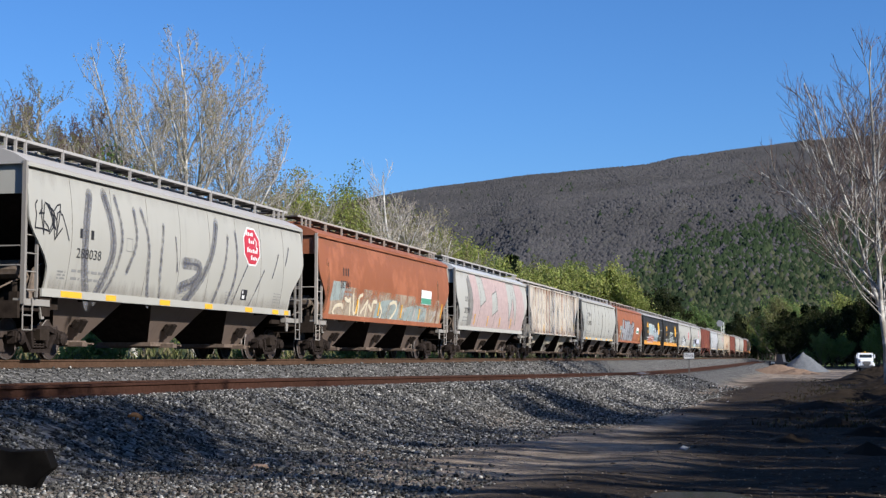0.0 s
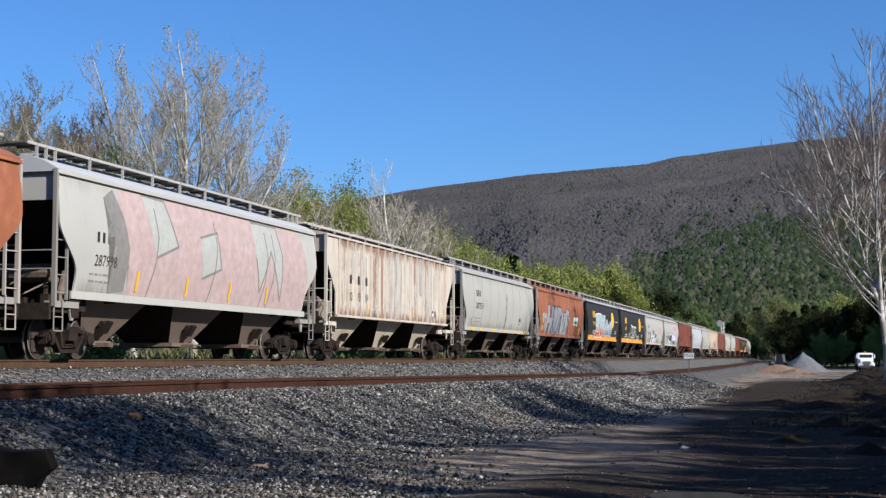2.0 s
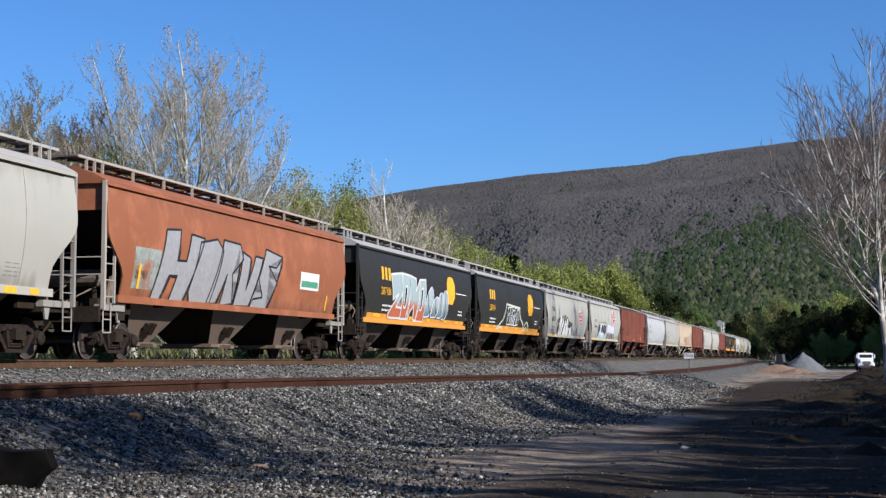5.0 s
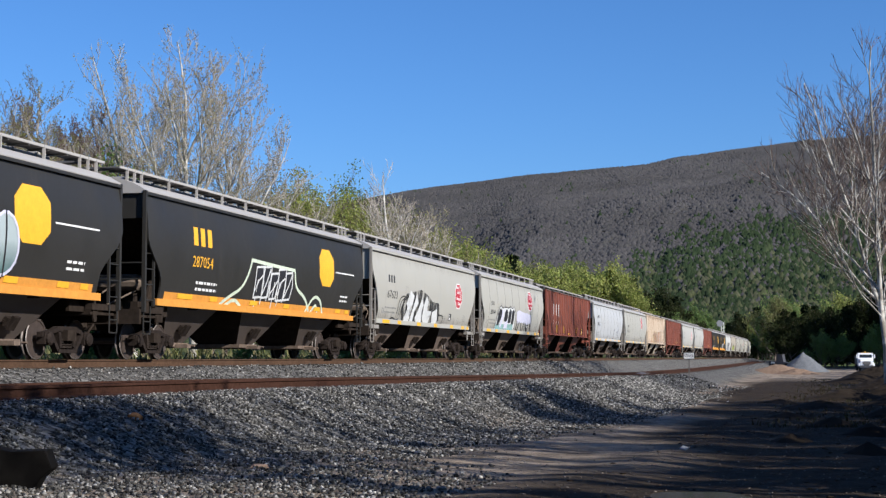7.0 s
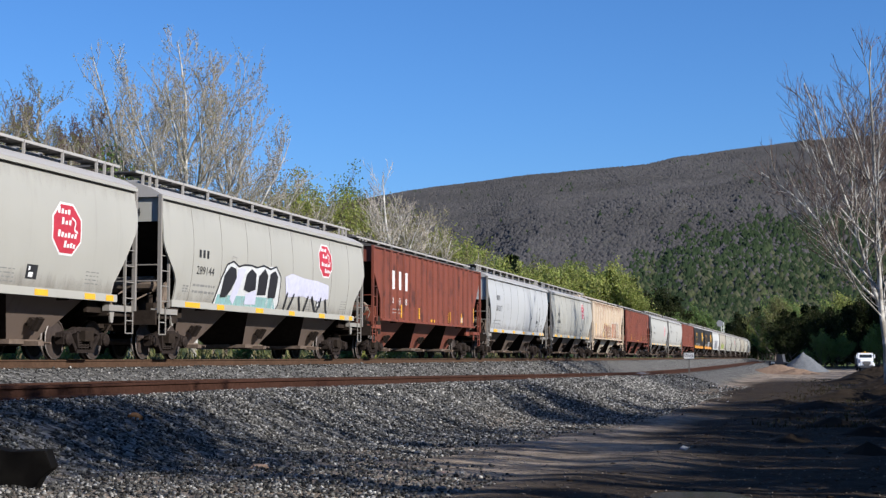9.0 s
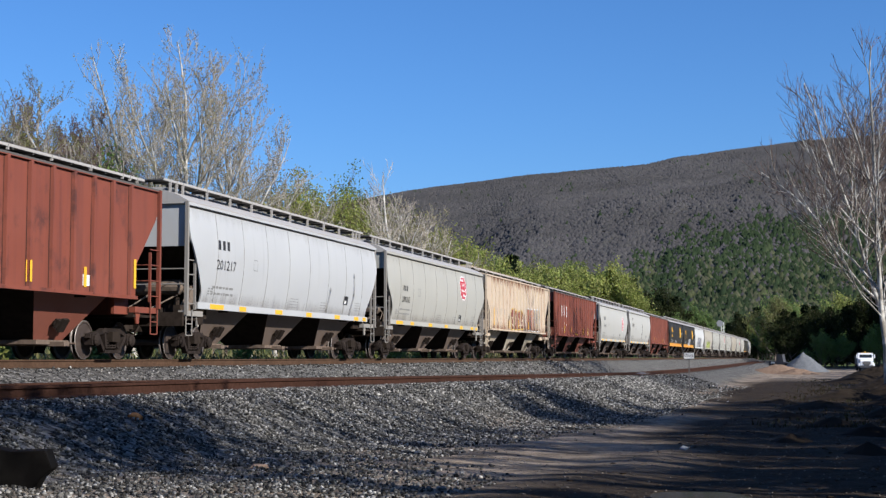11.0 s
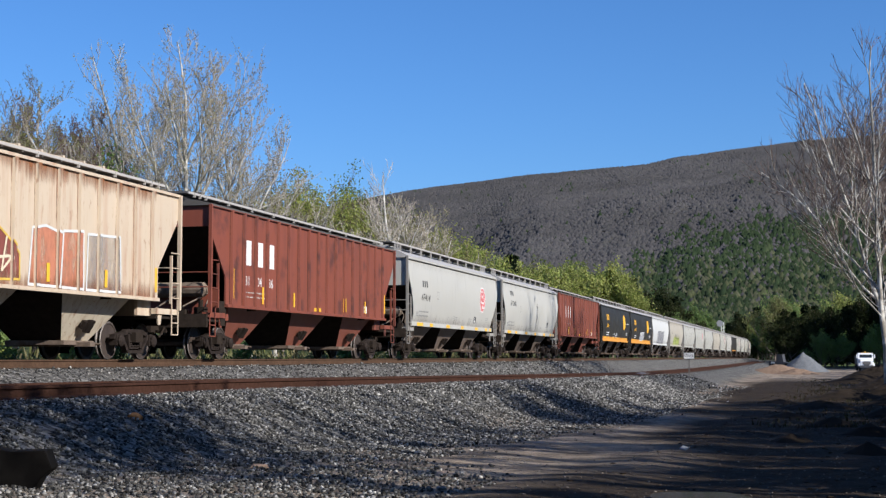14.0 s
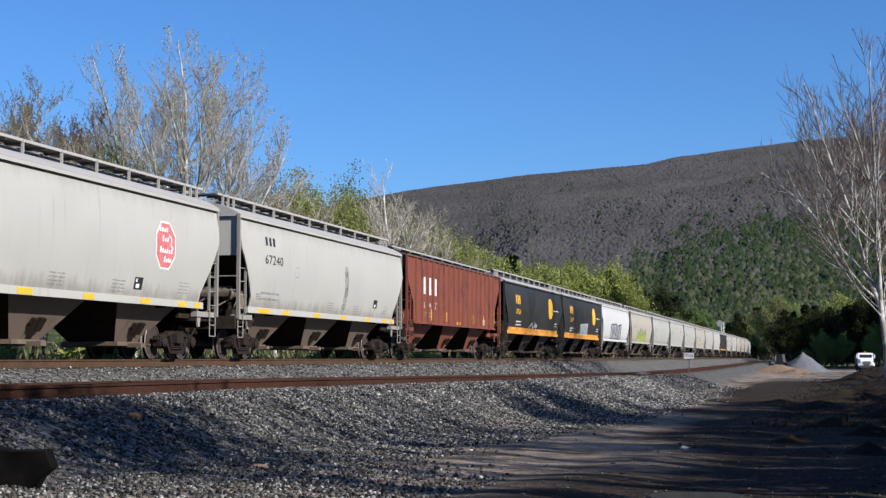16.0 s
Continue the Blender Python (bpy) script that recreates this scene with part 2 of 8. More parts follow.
def make_ground():
    xs = [-a for a in grow(24, 1500, 0.6, 1.16)][::-1] + list(np.arange(-23.7, 14, 0.3)) + grow(14.2, 1500, 0.6, 1.16)
    ys = [-a for a in grow(0, 900, 1.5, 1.2)][::-1][:-1] + list(np.arange(0, 8, 1.0)) + list(np.arange(8, 50, 0.33)) + grow(50.3, 3200, 0.5, 1.035)
    verts = [(x, y, ground_z(x, y)) for y in ys for x in xs]
    n = len(xs)
    faces = [(j * n + i, j * n + i + 1, (j + 1) * n + i + 1, (j + 1) * n + i) for j in range(len(ys) - 1) for i in range(n - 1)]
    me = bpy.data.meshes.new("ground")
    me.from_pydata(verts, [], faces)
    cover = me.attributes.new("cover", "FLOAT", "POINT")      # 0 ballast, 1 dirt, 2 grass
    vals = []
    for x, y, z in verts:
        p = x - (on_track(y)[0] if y > BEND_Y else TRACK_X)
        if p < -3.4:
            c = 2.0
        elif p < 10.0:
            c = 0.0
        else:
            c = ease((p - 10.0 + 0.8 * noise.noise((x * 0.5, y * 0.2, 0))) / 2.2)
            if x > 12 or y > 330:
                c = 2.0
        vals.append(c)
    cover.data.foreach_set("value", vals)
    litter = me.attributes.new("litter", "FLOAT", "POINT")    # share of near-black soil: the road's right side has its shade painted in
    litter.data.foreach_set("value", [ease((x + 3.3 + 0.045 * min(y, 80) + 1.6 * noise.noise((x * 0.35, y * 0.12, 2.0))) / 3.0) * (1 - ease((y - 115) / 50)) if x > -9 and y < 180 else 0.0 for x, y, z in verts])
    me.shade_smooth()
    k = Nodes("ground")
    pos = k.coords(shuffle=False)
    at = k.n("Attribute", {"attribute_name": "cover"}).outputs["Fac"]
    stones = k.n("TexVoronoi", {"feature": "F1"})
    k.put(stones.inputs["Vector"], pos)
    stones.inputs["Scale"].default_value = 16.0
    shade = k.n("SeparateColor")
    k.put(shade.inputs[0], stones.outputs["Color"])
    grit = k.noise(pos, 30.0, 5.0, 0.7)
    patch = k.noise(pos, 0.35, 5.0, 0.65)
    ballast = k.mix(k.ramp(shade.outputs[0], 0.1, 1.0), (0.012, 0.0115, 0.0105), (0.22, 0.212, 0.195))
    ballast = k.mix(k.ramp(patch, 0.5, 0.7, 0.0, 0.35), ballast, (0.05, 0.046, 0.042))
    soil = k.mix(k.ramp(k.noise(pos, 1.3, 8.0, 0.7), 0.35, 0.65), (0.090, 0.072, 0.054), (0.38, 0.305, 0.225))
    soil = k.mix(k.ramp(grit, 0.5, 0.66, 0.0, 0.7), soil, (0.43, 0.36, 0.28))
    soil = k.mix(k.ramp(k.noise(k.coords((0.5, 0.12, 1), False), 1.0, 5.0, 0.65), 0.52, 0.64, 0.0, 0.6), soil, (0.055, 0.048, 0.041))
    grass = k.mix(k.ramp(k.noise(pos, 2.0, 6.0, 0.7), 0.35, 0.65), (0.05, 0.08, 0.02), (0.15, 0.16, 0.06))
    col = k.mix(k.ramp(at, 0.0, 1.0), ballast, soil)
    # soil darkened to carry the tree shade over the road's right side
    shade_soil = k.mix(k.ramp(k.noise(pos, 3.0, 7.0, 0.75), 0.4, 0.65), (0.009, 0.0065, 0.0042), (0.040, 0.029, 0.0195))
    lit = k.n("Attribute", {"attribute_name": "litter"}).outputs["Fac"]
    col = k.mix(k.ramp(lit, 0.2, 0.9, 0.0, 0.92), col, shade_soil)
    col = k.mix(k.ramp(at, 1.1, 1.9), col, grass)
    k.bump(k.mix(0.4, stones.outputs["Distance"], grit), 0.8, 0.05)
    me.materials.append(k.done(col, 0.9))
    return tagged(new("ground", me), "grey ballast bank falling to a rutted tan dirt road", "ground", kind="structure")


make_ground()


# ---- rails and ties ----
RAIL_PROFILE = [(-0.07, -0.18), (0.07, -0.18), (0.07, -0.165), (0.012, -0.145), (0.012, -0.045), (0.037, -0.035), (0.037, -0.005), (0.030, 0.0), (-0.030, 0.0), (-0.037, -0.005), (-0.037, -0.035), (-0.012, -0.045), (-0.012, -0.145), (-0.07, -0.165)]


def rail(offset, centre, height, s0, s1, step, material, parent):
    sh = Shape()
    n = len(RAIL_PROFILE)
    stops = list(np.arange(s0, s1 + 0.1, step))
    for k, s in enumerate(stops):
        x, y, h = on_track(s, centre + offset)
        c, d = math.cos(radians(h)), math.sin(radians(h))
        sh.v += [(x + a * c, y + a * d, height(s) + b) for a, b in RAIL_PROFILE]
        if k:
            sh.f += [((k - 1) * n + i, (k - 1) * n + (i + 1) % n, k * n + (i + 1) % n, k * n + i) for i in range(n)]
    return part("rail", sh, material, parent)


def track(name, centre, height, s0, s1, rail_material, label):
    top = tagged(new(name), label, "railway track", kind="structure")
    for side in (-0.755, 0.755):
        rail(side, centre, height, s0, s1, 4.0, rail_material, top)
    tie = Shape().box(-1.3, 1.3, -0.115, 0.115, -0.17, 0.0).mesh("tie")
    rest = Shape()
    for i, s in enumerate(np.arange(s0, s1, 0.55)):
        x, y, h = on_track(s, centre)
        m = pose(x + random.uniform(-0.04, 0.04), y, height(s) - 0.182, 0, 0, h + random.uniform(-0.8, 0.8))
        if 12 < s < 12 + 290 * 0.55:
            part("tie", tie, M_TIE, top, at=m)
        else:
            rest.box(-1.3, 1.3, -0.115, 0.115, -0.17, 0.0, m)
    tagged(part("far_ties", rest.mesh("far_ties", recalc=False), M_TIE, top), kind="stuff")
    return top


track("main_track", TRACK_X, lambda s: 0.0, -330, 760, M_RAIL, "main line track with rusty sided rails on grey ballast")
track("siding_track", SIDING_X, siding_z, -120, 330, M_RAIL_OLD, "rusty dark siding track dipping below the main line")

# ---- covered hopper cars ----
HALF = 8.45                          # half the body's length
SILL_Z = 1.40
SEAM_Y = [-6.6 + 1.89 * i for i in range(8)]
RIB_Y = [-7.44 + 0.93 * i for i in range(17)]


def barrel_x(z):
    """Half width of a curved-side car at height z."""
    u = (z - SILL_Z) / 2.8
    return 1.45 + 0.17 * math.sin(math.pi * max(0.0, min(1.0, u))) + 0.05 * u


def ribbed_x(z):
    return 1.50


def barrel_edge(z):
    """How far along y the curved side reaches at height z."""
    a = max(0.0, min(1.0, (3.0 - z) / 1.15))
    return HALF - 0.03 - 0.95 * a * a * (3 - 2 * a)


def plain_edge(z):
    """A straight cut towards the sill."""
    return HALF - 0.03 - 1.02 * max(0.0, min(1.0, (3.2 - z) / 1.45))


def ribbed_edge(z):
    if z > 3.55:
        return HALF - 0.03
    return max(HALF - 1.2, HALF - 0.03 - 1.17 * (3.55 - z) / 1.3)


def side_sheet(width, edge, eave, sill, sign, nz=14, ny=18):
    """One side from sill to eave, following the cut-away ends; the inner skin takes the second material."""
    sh = Shape()
    vs = []
    for j in range(nz + 1):
        z = sill + (eave - sill) * j / nz
        e = edge(z)
        vs += [(sign * width(z), -e + 2 * e * i / ny, z) for i in range(ny + 1)]
    fs = [(j * (ny + 1) + i, j * (ny + 1) + i + 1, (j + 1) * (ny + 1) + i + 1, (j + 1) * (ny + 1) + i) for j in range(nz) for i in range(ny)]
    fs = fs if sign > 0 else [f[::-1] for f in fs]
    sh.add(vs, fs)
    inner = [(x - sign * 0.04, y, z) for x, y, z in vs]
    for col in (0, ny):
        for j in range(nz):
            p, q = j * (ny + 1) + col, (j + 1) * (ny + 1) + col
            sh.f.append((p, q, q + len(vs), p + len(vs)))
    skin = len(sh.f)
    sh.v += inner
    sh.f += [tuple(i + len(vs) for i in f[::-1]) for f in fs]
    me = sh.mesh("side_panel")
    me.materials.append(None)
    # inner skin: grime with the end recess's shade painted in
    me.materials.append(M_SHADE_GRIME)
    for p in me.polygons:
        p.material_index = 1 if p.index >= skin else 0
    me.shade_smooth()
    me.set_sharp_from_angle(angle=radians(35))
    return me


def roof_shell(eave, outline, half):
    """Roof over the body: outline of (x, z) from one eave to the other."""
    sh = Shape()
    n = len(outline)
    vs = [(x, y, z) for y in (-half, half) for x, z in outline]
    sh.add(vs, [(i, i + 1, n + i + 1, n + i) for i in range(n - 1)] + [tuple(range(n)), tuple(range(n, 2 * n))[::-1], (0, n, 2 * n - 1, n - 1)])
    return sh


def funnel(y0, sill):
    """One discharge hopper: wide at the sill, narrow at its gate."""
    top, low = sill + 0.04, 0.42
    a = [(1.22, 1.68), (-1.22, 1.68), (-1.22, -1.68), (1.22, -1.68)]
    b = [(0.62, 0.62), (-0.62, 0.62), (-0.62, -0.62), (0.62, -0.62)]
    vs = [(x, y0 + y, top) for x, y in a] + [(x, y0 + y, low) for x, y in b]
    sh = Shape().add(vs, [(3, 0, 4, 7), (1, 2, 6, 5), (0, 1, 5, 4), (2, 3, 7, 6), (4, 5, 6, 7)])
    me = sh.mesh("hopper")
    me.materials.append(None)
    # cross faces and bottom: grime plus the painted shade between hoppers
    me.materials.append(M_SHADE_GRIME)
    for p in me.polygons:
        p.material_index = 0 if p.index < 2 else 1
    return me


def wheelset_mesh():
    sh = Shape()
    for s in (-1, 1):
        prof = [(0.06, 0.46), (0.075, 0.44), (0.075, 0.40), (0.03, 0.36), (0.01, 0.20), (0.045, 0.13), (0.045, 0.09), (-0.09, 0.09), (-0.09, 0.13), (-0.045, 0.20), (-0.03, 0.36), (-0.06, 0.40), (-0.06, 0.475), (-0.035, 0.475), (-0.02, 0.455)]
        sh.lathe([(s * x, r) for x, r in prof], (s * 0.755, 0, 0), 16)
    sh.rod((-1.0, 0, 0), (1.0, 0, 0), 0.085, 8)
    for s in (-1, 1):
        for k in range(3):
            a = 2 * math.pi * k / 3
            sh.rod((s * 0.9, 0.055 * math.cos(a), 0.055 * math.sin(a)), (s * 1.13, 0.055 * math.cos(a), 0.055 * math.sin(a)), 0.018, 5)
    me = sh.mesh("wheelset")
    me.materials.append(None)
    me.materials.append(M_TREAD)
    for p in me.polygons:                                   # tread and flange are worn bright
        if math.hypot(p.center.y, p.center.z) > 0.425:
            p.material_index = 1
    return me


def side_frame_mesh():
    """Cast truck side frame with a window for the springs."""
    sh = Shape()
    x0, x1 = -0.07, 0.07
    sh.prism([(-0.62, 0.66), (-0.40, 0.74), (0.40, 0.74), (0.62, 0.66), (0.60, 0.58), (0.38, 0.62), (-0.38, 0.62), (-0.60, 0.58)], x0, x1)
    for s in (-1, 1):
        sh.prism([(s * 0.62, 0.67), (s * 1.10, 0.60), (s * 1.12, 0.50), (s * 0.62, 0.56)], x0, x1)
        sh.prism([(s * 0.75, 0.55), (s * 0.62, 0.55), (s * 0.30, 0.17), (s * 0.42, 0.17)], x0, x1)
        sh.prism([(s * 0.40, 0.64), (s * 0.30, 0.64), (s * 0.25, 0.30), (s * 0.33, 0.26)], x0, x1)
        sh.box(-0.10, 0.10, s * 0.89 - 0.17, s * 0.89 + 0.17, 0.34, 0.60)
        sh.lathe([(0.0, 0.15), (0.13, 0.15), (0.16, 0.11), (0.17, 0.05)], (0.02, s * 0.89, 0.457), 10)
    sh.box(-0.09, 0.09, -0.42, 0.42, 0.15, 0.23)
    return sh.mesh("side_frame")


def spring_mesh():
    sh = Shape()
    r, turns, n = 0.075, 4, 6
    pts = [(r * math.cos(2 * math.pi * i / n), r * math.sin(2 * math.pi * i / n), 0.22 * i / (turns * n)) for i in range(turns * n + 1)]
    for i, (x, y, z) in enumerate(pts):                     # one continuous coil of square wire
        out = Vector((x, y, 0)).normalized() * 0.018
        sh.v += [(x + out.x, y + out.y, z - 0.016), (x + out.x, y + out.y, z + 0.016), (x - out.x, y - out.y, z + 0.016), (x - out.x, y - out.y, z - 0.016)]
        if i:
            sh.f += [(4 * i - 4 + k, 4 * i - 4 + (k + 1) % 4, 4 * i + (k + 1) % 4, 4 * i + k) for k in range(4)]
    return sh.mesh("spring")


WHEELSET, SIDE_FRAME, SPRING = wheelset_mesh(), side_frame_mesh(), spring_mesh()
BOLSTER = Shape().box(-1.2, 1.2, -0.2, 0.2, 0.42, 0.66).box(-0.9, 0.9, -0.75, -0.6, 0.36, 0.5).box(-0.9, 0.9, 0.6, 0.75, 0.36, 0.5).mesh("bolster")


def truck(parent, y):
    t = part("truck", BOLSTER, M_UNDER, parent, "four-wheel freight truck, brown with grime", pose(0, y, 0))
    for s in (-1, 1):
        part("side_frame", SIDE_FRAME, M_TRUCK, t, at=pose(s * 1.02, 0, 0, 0, 0, 0 if s > 0 else 180))
        for k in (-0.15, 0.0, 0.15):
            part("spring", SPRING, M_TRUCK, t, at=pose(s * 1.02, k, 0.23))
        part("wheelset", WHEELSET, M_WHEEL, t, at=pose(0, s * 0.89, 0.457))
    return t


def rungs(sh, x, y0, y1, zs, r=0.016):
    for z in zs:
        sh.rod((x, y0, z), (x, y1, z), r, 5)


def ladder_mesh(eave, sill):
    """Corner post, short stile, stirrup and rungs at one corner (built for +x, -y)."""
    sh = Shape()
    sh.box(1.50, 1.59, -HALF - 0.03, -HALF + 0.06, sill - 0.25, eave)
    sh.box(1.52, 1.58, -HALF + 0.50, -HALF + 0.55, sill - 0.1, 2.62)
    rungs(sh, 1.55, -HALF + 0.02, -HALF + 0.53, np.arange(sill + 0.05, 2.7, 0.38))
    # stirrup below
    for y in (-HALF + 0.04, -HALF + 0.42):
        sh.rod((1.53, y, sill - 0.1), (1.53, y, 0.62), 0.017, 5)
    rungs(sh, 1.53, -HALF + 0.04, -HALF + 0.42, (0.62, 0.92), 0.017)
    return sh


def end_ladder_mesh(eave):
    """Two grab rails across the car's end."""
    sh = Shape()
    for z in (1.95, 2.35):
        sh.rod((-1.45, -HALF - 0.06, z), (1.5, -HALF - 0.06, z), 0.018, 5)
    return sh


def end_frame_mesh(sill):
    """End platform, end sill and draft gear (built for -y)."""
    sh = Shape()
    sh.box(-1.45, 1.45, -HALF - 0.08, -HALF + 1.2, 1.02, 1.08)
    sh.box(-1.5, 1.5, -HALF - 0.12, -HALF - 0.02, 0.86, 1.22)
    sh.box(-0.33, 0.33, -HALF - 0.1, -5.0, 0.72, 1.02)
    sh.prism([(-HALF + 0.75, sill + 0.1), (-HALF + 1.35, sill + 0.1), (-HALF + 1.25, 0.92), (-HALF + 0.95, 0.92)], 1.40, 1.47)
    return sh


def coupler_mesh():
    sh = Shape()
    sh.box(-0.11, 0.11, -HALF - 0.55, -HALF, 0.78, 0.98)
    sh.prism([(-HALF - 0.70, 0.72), (-HALF - 0.42, 0.72), (-HALF - 0.42, 1.02), (-HALF - 0.70, 1.02)], -0.20, 0.16)
    sh.rod((0.28, -HALF - 0.1, 0.86), (0.36, -HALF - 0.62, 0.58), 0.028, 6)
    return sh


def mirror_y(me, name):
    m2 = me.copy()
    m2.name = name
    m2.transform(Matrix.Rotation(math.pi, 4, "Z"))
    return m2


def car_meshes(kind, half):
    """All meshes of one kind of car, made once."""
    global HALF
    HALF = half
    barrel = kind.startswith("barrel")
    width, edge = (barrel_x, plain_edge if kind == "barrel_plain" else barrel_edge) if barrel else (ribbed_x, ribbed_edge)
    eave, sill = (4.12, SILL_Z) if barrel else (4.20, 1.50)
    out = {"eave": eave, "sill": sill}
    out["sides"] = [side_sheet(width, edge, eave, sill, sign) for sign in (1, -1)]
    z0 = 2.95 if kind == "barrel_plain" else 3.45 if barrel else 3.6
    out["ends"], out["slopes"] = [], []
    for s in (-1, 1):
        out["ends"].append(Shape().box(-1.47, 1.47, s * (HALF - 0.09) - 0.02, s * (HALF - 0.09) + 0.02, z0, eave).mesh("end_sheet"))
        slope = Shape().add([(-1.45, s * (HALF - 0.1), z0), (1.45, s * (HALF - 0.1), z0), (1.45, s * 5.4, sill - 0.1), (-1.45, s * 5.4, sill - 0.1),
                             (-1.45, s * (HALF - 0.15), z0 + 0.04), (1.45, s * (HALF - 0.15), z0 + 0.04), (1.45, s * 5.35, sill - 0.06), (-1.45, s * 5.35, sill - 0.06)],
                            [(0, 1, 2, 3), (4, 7, 6, 5), (0, 4, 5, 1), (2, 6, 7, 3), (0, 3, 7, 4), (1, 5, 6, 2)])
        out["slopes"].append(slope.mesh("slope_sheet"))
    out["bulkhead"] = Shape().box(-1.3, 1.3, -0.03, 0.03, 1.08, 1.95).box(-1.3, -1.22, 0, 0.7, 1.08, 1.5).box(1.22, 1.3, 0, 0.7, 1.08, 1.5).mesh("end_bulkhead")
    seam = Shape()
    if barrel:                                              # one weld seam that stands a little proud
        zs = [sill + 0.15 + (eave - 0.3 - sill) * k / 8 for k in range(9)]
        for a, b in zip(zs, zs[1:]):
            seam.bar((width(a) + 0.002, 0, a), (width(b) + 0.002, 0, b), 0.012, 0.010)
    else:                                                   # one side post, cast in a hat shape
        seam.add([(x, y, z) for z in (sill - 0.03, eave - 0.02) for x, y in ((1.50, -0.07), (1.57, -0.05), (1.57, 0.05), (1.50, 0.07))],
                 [(0, 1, 5, 4), (1, 2, 6, 5), (2, 3, 7, 6), (0, 3, 2, 1), (4, 5, 6, 7)])
    out["seam"] = seam.mesh("seam" if barrel else "rib")
    if barrel:
        line = [(1.575, eave - 0.06), (1.585, eave), (1.50, eave + 0.05), (1.28, eave + 0.17), (0.95, eave + 0.29), (0.55, eave + 0.35), (0.0, eave + 0.37)]
    else:
        line = [(1.555, eave - 0.03), (1.555, eave + 0.02), (1.2, eave + 0.10), (0.6, eave + 0.18), (0.0, eave + 0.2)]
    line = line + [(-x, z) for x, z in line[::-1][1:]]
    out["roof"] = roof_shell(eave, line, HALF + 0.01).mesh("roof_" + kind)
    lip = Shape()
    for s in (-1, 1):
        lip.box(min(s * 1.50, s * (1.60 if barrel else 1.56)), max(s * 1.50, s * (1.60 if barrel else 1.56)), -HALF, HALF, eave - (0.10 if barrel else 0.05), eave - 0.03)
    out["lip"] = lip.mesh("eave_lip_" + kind)
    sl = Shape()
    reach = half - 0.83 if barrel else half - 1.2
    for s in (-1, 1):
        a, b = sorted((s * 1.40, s * (1.515 if barrel else 1.565)))
        sl.box(a, b, -reach, reach, sill - 0.06, sill + 0.11 if barrel else sill + 0.02)
    out["sill_beam"] = sl.mesh("side_sill_" + kind)
    out["funnels"] = [funnel(y, sill - 0.05) for y in (-0.58 * half, 0.0, 0.58 * half)]
    gate = Shape().box(-0.75, 0.75, -0.72, 0.72, 0.34, 0.44).box(-1.1, 1.1, -0.12, 0.12, 0.30, 0.40).rod((-1.05, 0.5, 0.36), (1.05, 0.5, 0.36), 0.03, 6)
    out["gate"] = gate.mesh("gate")
    out["bracket"] = Shape().box(0.0, 0.10, -0.24, 0.24, -0.10, 0.10).box(0.08, 0.16, -0.12, 0.12, -0.16, 0.16).box(0.02, 0.06, -0.3, 0.3, -0.03, 0.03).mesh("bracket")
    # walkway along the roof
    top = 4.70 if barrel else 4.52
    board = Shape()
    for s in (-1, 1):                                       # close-set grating, dark from below
        board.box(min(s * 0.45, s * 0.97), max(s * 0.45, s * 0.97), -HALF - 0.25, HALF + 0.25, top - 0.035, top - 0.005)
        for y in np.arange(-half + 0.25, half, 0.84):
            board.box(min(s * 0.45, s * 0.97), max(s * 0.45, s * 0.97), y - 0.03, y + 0.03, top - 0.085, top - 0.03)
        board.box(-0.45, 0.45, s * (HALF + 0.05) - 0.2, s * (HALF + 0.05) + 0.2, top - 0.05, top)
    out["board"] = board.mesh("walkway_" + kind)
    out["post"] = Shape().bar((0.985, 0, eave + 0.2), (0.985, 0, top), 0.07, 0.025).mesh("walkway_post")
    edge_bar = Shape()
    for s in (-1, 1):
        edge_bar.box(min(s * 0.97, s * 1.0), max(s * 0.97, s * 1.0), -HALF - 0.25, HALF + 0.25, top - 0.05, top + 0.012)
    out["edge_bar"] = edge_bar.mesh("walkway_edge")
    hatch = Shape()
    hatch.box(-0.36, 0.36, 1.2 - half, half - 1.2, eave + 0.3, eave + 0.52)
    for y in np.arange(-7.0, 7.1, 1.0):
        hatch.box(-0.40, 0.40, y - 0.04, y + 0.04, eave + 0.3, eave + 0.56)
    out["hatch"] = hatch.mesh("hatch_" + kind)
    lad = ladder_mesh(eave, sill).mesh("ladder_" + kind)
    flip = lad.copy()
    flip.transform(Matrix.Diagonal((1, -1, 1, 1)))
    flip.flip_normals()
    out["ladders"] = [lad, flip, mirror_y(lad, "ladder_back_" + kind), mirror_y(flip, "ladder_far_" + kind)]
    for key, sh in (("end_ladder", end_ladder_mesh(eave)), ("end_frame", end_frame_mesh(sill)), ("coupler", coupler_mesh())):
        me = sh.mesh(key + "_" + kind)
        out[key] = [me, mirror_y(me, key + "_far_" + kind)]
    brake = Shape().lathe([(-0.02, 0.28), (0.02, 0.28), (0.02, 0.24), (-0.02, 0.24), (-0.02, 0.28)], (0, 0, 0), 14)
    for k in range(4):
        a = math.pi * k / 2
        brake.rod((0, 0, 0), (0, 0.26 * math.cos(a), 0.26 * math.sin(a)), 0.015, 5)
    out["brake"] = brake.mesh("brake_wheel")
    tank = Shape().rod((-0.7, 0.95 - half, 1.92), (0.95, 0.95 - half, 1.92), 0.21, 12).rod((0.95, 0.95 - half, 1.92), (1.05, 0.95 - half, 1.92), 0.21, 12, 0.12)
    out["tank"] = tank.mesh("air_tank")
